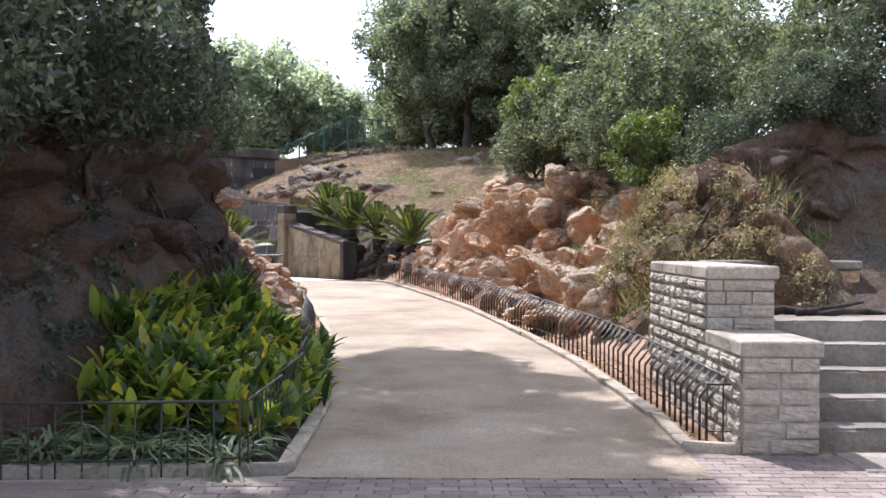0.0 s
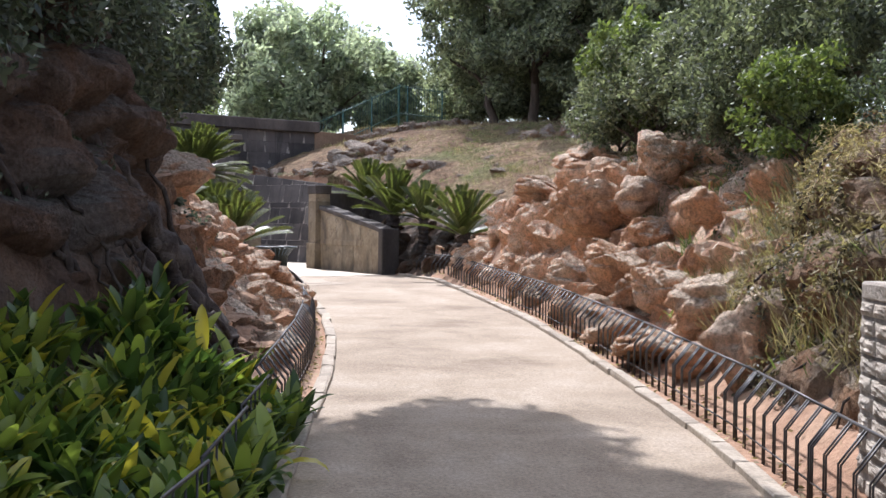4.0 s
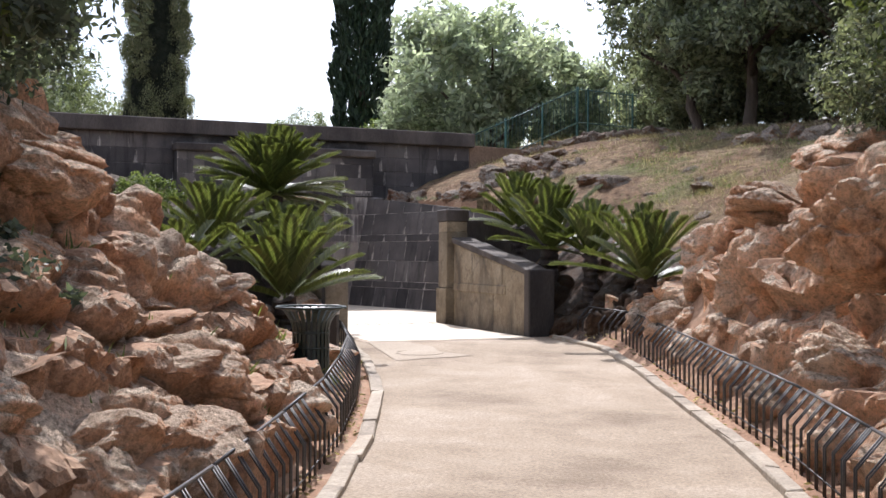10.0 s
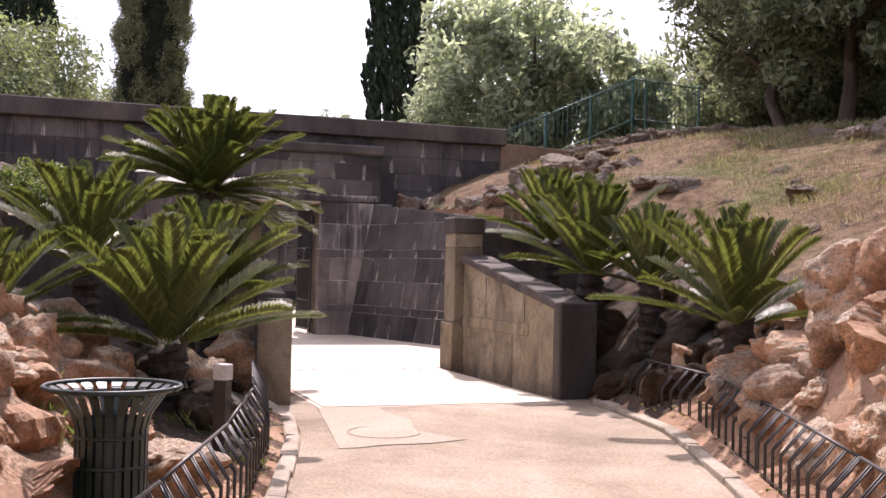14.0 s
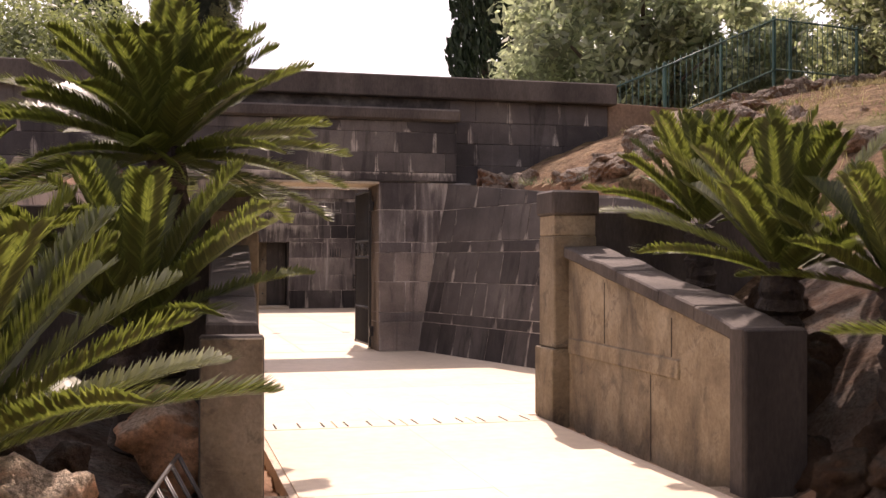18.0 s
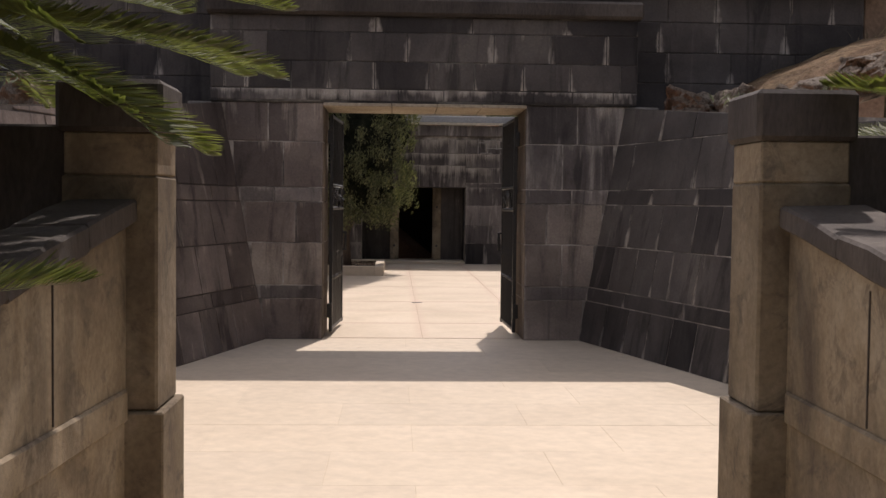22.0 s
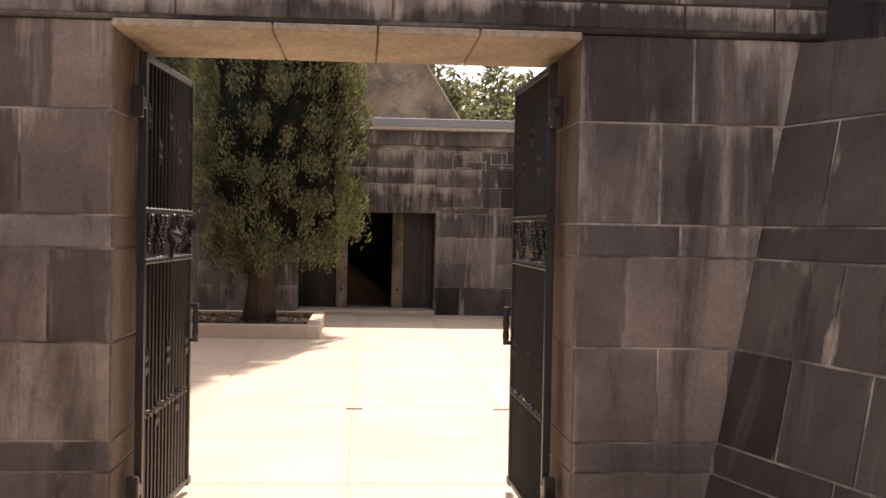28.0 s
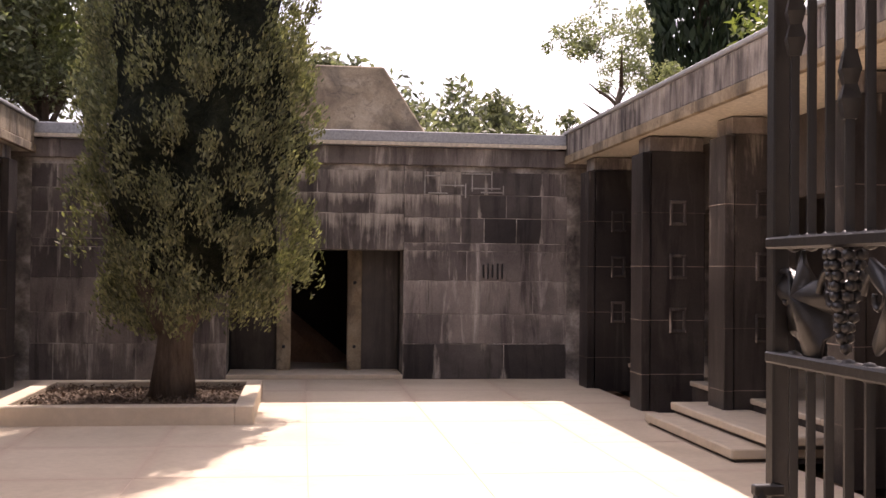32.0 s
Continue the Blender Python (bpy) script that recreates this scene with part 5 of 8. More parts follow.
def make_strappy(name, label, cat, seed, n, length, width, mat, arch, upright):
    """A tuft of strap leaves from one root."""
    rng = np.random.default_rng(seed)
    verts, faces = [], []
    for k in range(n):
        az = rng.random() * 2 * math.pi
        el = radians(rng.uniform(*upright))
        L = length * rng.uniform(0.6, 1.15)
        w = width * rng.uniform(0.75, 1.15)
        p = np.array([math.cos(az) * 0.06 * rng.random(), math.sin(az) * 0.06 * rng.random(), -0.02])
        side = np.array([-math.sin(az), math.cos(az), 0]) 
        tw = rng.normal() * 0.5
        side = side * math.cos(tw) + np.array([0, 0, 1]) * math.sin(tw) * 0.6
        prof = (0.15, 0.35, 0.9, 1.0, 0.75, 0.06) if width > 0.03 else (0.6, 0.9, 1, 0.9, 0.6, 0.08)
        i0 = len(verts)
        e = el
        for i, wf in enumerate(prof):
            mid = p.copy()
            fold = np.array([0, 0, 0.25 * w * wf])
            verts.extend([mid - side * w * wf + fold, mid, mid + side * w * wf + fold])
            e -= arch * rng.uniform(0.6, 1.4) / len(prof)
            p = p + np.array([math.cos(az) * math.cos(e), math.sin(az) * math.cos(e), math.sin(e)]) * L / len(prof)
        for i in range(len(prof) - 1):
            a = i0 + i * 3
            faces += [(a, a + 1, a + 4, a + 3), (a + 1, a + 2, a + 5, a + 4)]
    return solo(name, mesh_of(name, verts, faces, (mat,), True), None, Matrix(), label, cat)


def place(proto, spots, group=""):
    """First spot takes the thing itself, the others copies. Spots: x, y, turn, scale and, if given, z."""
    made = []
    for i, (x, y, rz, s, *z) in enumerate(spots):
        zz = z[0] if z else land(x, y) - 0.03
        m = pose(x, y, zz, 0, 0, rz)
        ob = proto if i == 0 else copy_thing(proto, m)
        ob.matrix_world = m @ Matrix.Diagonal((s, s, s, 1))
        if group:
            ob["group"] = group
        made.append(ob)
    return made


def lspot(a, b, rz, s, z):
    p = LOC @ Vector((a, b, 0))
    return (p.x, p.y, rz, s, z)


# tall cypresses beyond the court
place(make_cypress(1, 22, 1.65, 22000), [lspot(12.7, 33, 0, 1.0, 3.5), lspot(-5.6, 36, 70, 0.9, 3.5)])
# silvery broad trees beyond the green fence
place(make_tree("grey-green broadleaf tree with a rounded crown beyond the wall", 3, 6.4, 3.9, 0.2, L_OLIVE, 24000, 0.15, 90, 0.4, (1, 1, 0.68), clump_r=0.21), [(-8.5, 52, 0, 1.1, 3.9), (-4.4, 54, 80, 0.7, 4.4), (-12, 64, 160, 0.8, 4.0)], "trees beyond the wall")
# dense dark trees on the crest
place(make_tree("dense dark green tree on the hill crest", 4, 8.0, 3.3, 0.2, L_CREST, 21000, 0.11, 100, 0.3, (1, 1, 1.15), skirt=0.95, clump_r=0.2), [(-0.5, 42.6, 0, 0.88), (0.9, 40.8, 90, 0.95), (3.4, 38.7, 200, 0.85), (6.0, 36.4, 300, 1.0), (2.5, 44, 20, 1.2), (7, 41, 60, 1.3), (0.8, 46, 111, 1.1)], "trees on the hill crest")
# bushes over the rock face
place(make_tree("leafy evergreen bush above the rock face", 5, 3.4, 1.9, 0.08, L_OAK, 13500, 0.064, 110, 0.25, (1, 1, 0.85), "bush", "bush", clump_r=0.22), [(3.6, 21.0, 0, 0.85), (2.15, 24.2, 250, 0.62), (2.7, 22.9, 310, 0.66), (4.3, 18.4, 100, 0.8), (4.9, 15.6, 200, 0.4), (5.0, 23.0, 40, 1.1), (6.6, 19.5, 200, 0.7), (6.6, 26, 300, 1.3), (7.2, 16, 20, 1.3), (7.0, 23, 70, 0.75), (4.4, 25.5, 15, 0.7), (3.3, 19.4, 200, 0.6), (3.0, 21.6, 100, 0.62)], "bushes above the rocks")
place(make_tree("bush of young yellow-green leaves above the rocks", 15, 2.6, 1.3, 0.06, L_BRIGHT, 7000, 0.07, 50, 0.25, (1, 1, 0.9), "bush", "bush"), [(3.3, 17.0, 60, 0.6), (2.5, 23.4, 10, 0.95), (-4.7, 17.6, 220, 0.95, 2.5), (-8.75, 28.2, 30, 0.42, 2.0)], "young bushes")
# dark trees and scrub over the cliff
place(make_tree("dark evergreen tree on top of the cliff", 6, 6.8, 3.1, 0.2, L_DARK, 18000, 0.06, 120, 0.3, (1, 1, 0.9)), [(-6.4, 8.0, 0, 1.0), (-6.4, 11.4, 100, 1.0), (-7.1, 15.0, 220, 0.85), (-8.5, 7, 40, 1.1), (-9.5, 12, 150, 1.2), (-6.6, 6.0, 70, 1.0), (-6.3, 19.2, 300, 0.75, 2.6)], "trees on the cliff")
place(make_tree("dark scrub hanging over the cliff edge", 16, 2.2, 1.4, 0.06, L_DARK, 7000, 0.054, 70, 0.25, (1, 1, 0.8), "bush", "bush"), [(-4.1, 7.0, 0, 1.0, 2.3), (-3.9, 9.0, 50, 1.0, 2.4), (-3.6, 11.0, 130, 1.0, 2.5), (-4.1, 12.8, 200, 0.95, 2.5), (-3.9, 14.6, 290, 0.9, 2.4), (-4.5, 16.3, 20, 0.8, 2.6), (-4.4, 5.2, 80, 1.1, 1.9), (-4.9, 17.0, 10, 1.1, 2.7), (-4.4, 15.3, 160, 0.9, 2.7), (-5.4, 18.9, 250, 0.8, 2.5), (-4.2, 17.5, 30, 0.8, 2.75), (-3.5, 12.3, 30, 0.7, 2.7), (-3.6, 13.8, 260, 0.65, 2.7), (-3.3, 10.2, 200, 0.8, 2.2), (-3.9, 8.0, 100, 0.9, 2.0), (-4.7, 17.7, 60, 0.75, 2.5)], "scrub on the cliff edge")
place(make_tree("dark scrub over the earth bank", 17, 2.2, 1.4, 0.06, L_DARK, 7000, 0.054, 70, 0.25, (1, 1, 0.8), "bush", "bush"), [(4.6, 13.2, 0, 0.5), (3.7, 14.6, 140, 0.5), (4.6, 13.3, 30, 0.6, 2.5), (5.6, 13.6, 170, 0.8, 3.1), (7.2, 13.6, 250, 1.0, 3.4), (3.9, 13.8, 300, 0.45, 2.3), (9.0, 13.4, 90, 1.2, 3.6)], "scrub on the bank")
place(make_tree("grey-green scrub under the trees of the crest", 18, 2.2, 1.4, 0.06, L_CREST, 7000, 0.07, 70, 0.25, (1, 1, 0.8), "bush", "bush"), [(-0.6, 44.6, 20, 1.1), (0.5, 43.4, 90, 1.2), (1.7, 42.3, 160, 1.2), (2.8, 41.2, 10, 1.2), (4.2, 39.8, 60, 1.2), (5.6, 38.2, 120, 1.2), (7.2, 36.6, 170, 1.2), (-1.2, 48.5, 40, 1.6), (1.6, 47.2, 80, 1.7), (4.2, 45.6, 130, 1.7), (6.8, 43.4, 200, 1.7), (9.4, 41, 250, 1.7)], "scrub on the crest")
# crowns added mostly out of view, shaped to the shade wanted below
place(make_tree("tall airy tree placed to shade the path and bank", 26, 8.0, 4.3, 0.16, L_DARK, 21000, 0.13, 66, 0.55, (0.34, 1.08, 0.42), clump_r=0.15, shift=(2.4, 0.0)), [(-5.1, 15.7, 0, 1.0, 2.75), (-5.9, 17.9, 0, 0.5, 2.6)])
# spreading tree over the entrance, added out of view to block sky light
place(make_tree("unseen spreading tree added to dim the path entrance", 27, 10.5, 5.4, 0.24, L_DARK, 11000, 0.2, 60, 0.6, (1, 1, 0.3)), [(5.6, 1.2, 0, 1.0)])
# sago palms
place(make_cycad(7, 30, 1.12, 0.35, 0.4, 14), [(-4.95, 24.7, 0, 1.0, 0.85), (-6.0, 23.8, 120, 0.85, 1.0), (-5.95, 27.1, 77, 1.0, 1.17), (-6.35, 25.6, 40, 0.92, 1.5)])
place(make_cycad(8, 92, 1.04, 1.0, 0.45, 40), [(-6.7, 28.4, 200, 1.1, 1.6)])
place(make_cycad(9, 30, 1.15, 0.55, 0.4, 14), [(-2.5, 29.7, 30, 1.05, 1.27), (-0.78, 27.0, 150, 0.95, 0.9), (-3.3, 31.3, 260, 0.9, 1.75), (-1.75, 28.9, 80, 0.8, 1.3)])
# trees seen over the court
place(make_tree("small grey olive tree with bare crooked limbs, on the bank", 21, 3.1, 1.15, 0.09, L_GREY, 3600, 0.045, 34, 0.5, (1.15, 1.15, 0.55), clump_r=0.2), [lspot(7.0, 24, 0, 1.25, 4.7), lspot(8.2, 25, 130, 1.0, 4.6)], "olives over the court")
place(make_tree("grey-green olive tree on the bank beside the court", 22, 5.6, 3.0, 0.18, L_GREY, 16000, 0.08, 90, 0.35, (1, 1, 0.75)), [lspot(-5.4, 23, 0, 1.35, 3.9), lspot(-9.2, 21, 130, 1.1, 3.9), lspot(-3.6, 28.5, 200, 1.1, 3.9), lspot(-7.0, 19.8, 60, 1.15, 3.9), lspot(-4.9, 20.6, 300, 0.85, 3.9)], "olives west of the court")
place(make_tree("clipped green shrub along the court roof", 23, 1.7, 1.3, 0.06, L_OAK, 6000, 0.06, 50, 0.2, (1.2, 1.0, 0.7), "bush", "bush"), [lspot(3.4, 29, 0, 2.1, 3.8), lspot(5.4, 29, 50, 1.45, 3.8), lspot(7.4, 29, 100, 1.15, 3.8), lspot(1.4, 30, 120, 2.5, 4.0), lspot(9.4, 29, 160, 1.15, 3.8), lspot(4.4, 33, 240, 2.0, 3.9), lspot(11.3, 28, 160, 1.15, 3.8), lspot(-0.5, 31, 30, 2.5, 4.0), lspot(6.4, 32, 200, 2.0, 3.8)], "shrubs behind the tomb")
place(make_tree("bright green fig tree beside the gallery roof", 24, 4.2, 2.2, 0.1, L_BRIGHT, 5000, 0.09, 50, 0.4), [lspot(9.6, 16.5, 0, 1.0, 3.8)])


def make_juniper():
    rng = np.random.default_rng(12)
    p = LOC @ Vector((-1.55, 12.1, FLOOR + 0.15))
    t = thing("juniper_tree", p_turn(p), "tall dense juniper tree with a thick trunk in the stone planter", "tree")
    part("trunk", tube_mesh("trunk", [([(0, 0, -0.1), (0.02, 0, 0.5), (0.05, 0.03, 1.2), (0.2, 0, 6.5)], [0.29, 0.21, 0.18, 0.05]), ([(0.05, 0, 0.6), (0.35, 0.1, 1.3), (0.8, 0.2, 2.0)], [0.13, 0.1, 0.04]), ([(-0.05, 0, 0.7), (-0.4, -0.1, 1.4), (-0.9, 0.1, 2.1)], [0.12, 0.09, 0.04])], M_BARK, 12), None, t)
    # closed core added inside the crown, coloured dark for its inner shade
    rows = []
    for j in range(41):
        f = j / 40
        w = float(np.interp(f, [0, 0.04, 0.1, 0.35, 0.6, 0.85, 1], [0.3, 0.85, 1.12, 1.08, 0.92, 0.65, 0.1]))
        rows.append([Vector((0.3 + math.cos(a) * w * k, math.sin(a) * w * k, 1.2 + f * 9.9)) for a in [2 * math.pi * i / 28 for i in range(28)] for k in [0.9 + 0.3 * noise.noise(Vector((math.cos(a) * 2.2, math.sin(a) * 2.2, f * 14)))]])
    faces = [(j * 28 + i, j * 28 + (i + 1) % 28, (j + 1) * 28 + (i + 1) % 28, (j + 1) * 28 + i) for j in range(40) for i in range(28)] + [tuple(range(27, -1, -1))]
    part("inner_crown", mesh_of("inner_crown", [p for r in rows for p in r], faces, (M_INNER,), True), None, t, "dark core standing in for the crown's inner shade")
    n = 900
    h = rng.random(n)
    prof = np.interp(h, [0, 0.03, 0.1, 0.35, 0.6, 0.85, 1], [0.95, 1.35, 1.5, 1.42, 1.25, 1.0, 0.3])
    ang = rng.random(n) * 2 * np.pi
    rr = prof * rng.uniform(0.35, 1.0, n) ** 0.5 - 0.12
    twin = np.where(h > 0.42, np.sign(np.cos(ang)) * 0.38 * np.clip((h - 0.42) / 0.25, 0, 1), 0)
    c = np.stack([np.cos(ang) * rr * np.where(h > 0.5, 0.72, 1) + twin + 0.3, np.sin(ang) * rr, 1.05 + h * 10.4 - 0.25 * (np.cos(ang) < 0) * (h < 0.1)], 1)
    r = rng.uniform(0.12, 0.26, n)
    m = 190000
    k = rng.integers(0, n, m)
    off = unit(rng.normal(size=(m, 3))) * (rng.random((m, 1)) ** 0.6)
    cc = c[k] + off * r[k][:, None] * np.array([1, 1, 1.6])
    axis = np.stack([np.full(m, 0.3), np.zeros(m), np.zeros(m)], 1)
    out = unit((cc - axis) * np.array([1, 1, 0]))
    u = unit(out * 0.5 + np.array([0, 0, 0.75]) + rng.normal(size=(m, 3)) * 0.35)
    v = unit(np.cross(u, rng.normal(size=(m, 3))))
    s = rng.uniform(0.016, 0.046, (m, 1))
    part("crown", quads("crown", cc, u * s, v * s * 0.42, (L_JUN,)), None, t)


def p_turn(p):
    return pose(p.x, p.y, p.z, 0, 0, AXIS)


make_juniper()

# ---- boulders ----


def relief(q):
    """Height of broken limestone at q, about 0 to 1: large blocks parted by crevices, smaller lumps, sharp pits."""
    w = noise.noise_vector(q * 1.3) * 0.35
    d = noise.voronoi(Vector((q.x * 1.05, q.y * 1.05, q.z * 1.7)) + w)[0]
    e = noise.voronoi(q * 3.1 + w * 2)[0]
    fine = noise.ridged_multi_fractal(q * 4.5, 1.0, 2.2, 4, 1.0, 2.0)
    return 0.62 * min(1, (d[1] - d[0]) * 3.4) ** 0.7 + 0.13 * min(1, (e[1] - e[0]) * 2.4) ** 0.7 + 0.06 * (fine - 1.1) + 0.3 * noise.noise(q * 0.8)


def make_boulder(seed, sx, sy, sz, mat=None, cuts=4):
    """A weathered limestone boulder: broad worn faces, bedding ledges, a few crevices and pits."""
    rng = random.Random(seed)
    bm = bmesh.new()
    bmesh.ops.create_icosphere(bm, subdivisions=cuts, radius=1.0)
    o = Vector((rng.uniform(-50, 50), rng.uniform(-50, 50), rng.uniform(-50, 50)))
    planes = [(Vector((rng.gauss(0, 1), rng.gauss(0, 1), rng.gauss(0, 0.8))).normalized(), rng.uniform(0.5, 0.84)) for _ in range(12)]
    for v in bm.verts:
        d = v.co.normalized()
        r = 1.0
        for n, k in planes:
            c = d.dot(n)
            if c > 0.05:
                e = k / c
                h = max(0.0, 0.16 - abs(r - e)) / 0.16
                r = min(r, e) - h * h * 0.02
        p = Vector((d.x * r * sx, d.y * r * sy, d.z * r * sz))
        pit = noise.ridged_multi_fractal(p * 5.0 + o, 1.0, 2.1, 3, 1.0, 2.0)
        r *= 0.9 + 0.36 * relief(p * 1.5 + o) + 0.14 * noise.noise(d * 1.6 + o) + 0.06 * (pit - 1.0)
        r += 0.022 * math.sin(d.z * r * 12 + 3 * noise.noise(d * 2 + o)) * (1 - abs(d.z))
        v.co = Vector((d.x * r * sx, d.y * r * sy, d.z * r * sz))
    return from_bm("boulder", bm, mat or M_ROCK, smooth=cuts < 5 and mat != M_ROCK_G)


SIZES = ((0.7, 0.55, 0.45), (0.7, 0.6, 0.6), (0.6, 0.55, 0.5), (0.95, 0.6, 0.4), (0.6, 0.75, 0.65), (0.5, 0.45, 0.36), (0.8, 0.8, 0.8), (0.9, 0.7, 0.55))
BOULDERS = [make_boulder(100 + i, *s) for i, s in enumerate(SIZES)]
BOULDERS_FINE = [make_boulder(100 + i, *s, cuts=5) for i, s in enumerate(SIZES)]
BOULDERS_GREY = [make_boulder(300 + i, *s, mat=M_ROCK_G) for i, s in enumerate(SIZES[:4])]
BOULDERS_DARK = [make_boulder(100 + i, *s, mat=M_PALMSHADE) for i, s in enumerate(SIZES[:3])]


def boulder(i, x, y, z, s, rng, group, tilt=25, data=None, label="weathered orange and grey limestone boulder in the bank"):
    me = data[i % len(data)] if data else (BOULDERS_FINE[i] if s > 0.64 else BOULDERS[i])
    solo("boulder", me, None, pose(x, y, z, rng.uniform(-tilt, tilt), rng.uniform(-tilt, tilt), rng.uniform(0, 360)) @ Matrix.Diagonal((s, s, s, 1)), label, "boulder", group)


# the large boulders: shape, place of the centre, half width along the path's side, half height
EAST_HIGH = ((6, 1.2, 20.8, 1.9, 0.42, 0.42), (3, 0.8, 24.1, 2.28, 0.5, 0.26), (7, 1.5, 24.2, 2.82, 0.46, 0.3), (4, 0.05, 25.4, 1.75, 0.36, 0.55), (1, 0.62, 23.3, 1.6, 0.38, 0.46), (3, 1.95, 19.65, 1.62, 0.34, 0.2),
             (2, 1.9, 20.0, 2.1, 0.3, 0.24), (6, 2.2, 20.4, 2.65, 0.34, 0.34), (4, 2.5, 20.7, 2.6, 0.38, 0.32), (3, 2.4, 18.1, 1.95, 0.3, 0.22), (7, 1.9, 21.9, 2.35, 0.42, 0.3), (2, 1.6, 22.6, 2.5, 0.3, 0.26))
EAST_LOW = ((1, 1.6, 19.6, 1.15, 0.34, 0.3), (6, 1.8, 18.4, 0.86, 0.34, 0.32), (4, 1.2, 20.75, 0.85, 0.4, 0.36), (7, 0.82, 22.3, 0.92, 0.42, 0.36), (1, 0.3, 23.9, 0.92, 0.4, 0.34), (5, 1.18, 18.6, 0.42, 0.24, 0.21), (2, -0.25, 25.6, 1.0, 0.4, 0.3),
            (0, 1.25, 19.2, 0.55, 0.28, 0.16), (6, 1.9, 17.6, 0.88, 0.38, 0.3), (1, 2.2, 15.85, 0.88, 0.4, 0.36), (4, 1.55, 19.1, 1.15, 0.34, 0.28))
EAST_FOOT = ((3, 1.68, 16.3, 0.44, 0.42, 0.18), (2, 1.85, 15.1, 0.44, 0.22, 0.16), (4, 2.1, 14.4, 0.66, 0.3, 0.42), (7, 2.15, 16.9, 0.62, 0.34, 0.24), (0, 1.35, 17.5, 0.42, 0.26, 0.16), (5, 0.95, 20.0, 0.5, 0.26, 0.2), (2, 0.35, 22.6, 0.62, 0.28, 0.24), (1, 0.0, 24.6, 0.75, 0.34, 0.28), (0, -0.65, 26.6, 0.95, 0.3, 0.24))
WEST_HIGH = ((3, -3.5, 16.0, 2.2, 0.5, 0.2), (7, -4.35, 18.6, 2.3, 0.5, 0.32), (1, -3.1, 16.4, 1.08, 0.32, 0.2), (3, -4.1, 20.5, 1.4, 0.36, 0.2), (6, -3.75, 20.6, 1.12, 0.24, 0.22), (1, -3.4, 20.35, 0.92, 0.22, 0.18), (7, -3.55, 19.5, 1.05, 0.36, 0.2), (4, -4.6, 22.0, 1.3, 0.36, 0.24))
WEST_LOW = ((7, -2.8, 17.3, 0.72, 0.6, 0.3), (1, -2.88, 19.4, 0.62, 0.36, 0.25), (5, -2.4, 15.6, 0.6, 0.12, 0.12), (0, -2.12, 15.45, 0.47, 0.22, 0.11), (4, -2.62, 16.0, 0.66, 0.2, 0.19), (6, -2.6, 14.75, 0.7, 0.18, 0.14), (2, -3.2, 18.9, 1.02, 0.3, 0.2), (3, -3.0, 18.35, 1.0, 0.42, 0.22), (0, -3.2, 20.3, 0.7, 0.22, 0.14), (2, -4.1, 21.4, 0.85, 0.3, 0.2), (4, -3.75, 22.6, 0.72, 0.34, 0.22))


PALE = ((-9.3, 27.7, 2.05, 0.9), (-9.9, 28.2, 2.3, 1.1), (-10.4, 28.0, 2.35, 1.1), (-9.7, 27.3, 1.95, 0.8), (-9.6, 28.6, 2.6, 0.7), (-10.3, 28.8, 2.75, 0.8))


def big_boulders(rows, group, rng):
    for i, x, y, z, w, h in rows:
        sx, sy, sz = SIZES[i]
        k = 1.1 * w / (0.5 * (sx + sy) * 0.86)
        me = BOULDERS_FINE[i] if w > 0.3 else BOULDERS[i]
        solo("boulder", me, None, pose(x, y, z, rng.uniform(-8, 8), rng.uniform(-8, 8), rng.choice((0, 90, 180, 270)) + rng.uniform(-30, 30)) @ Matrix.Diagonal((k, k, h / (sz * 0.86), 1)), "weathered orange and grey limestone boulder in the bank", "boulder", group)


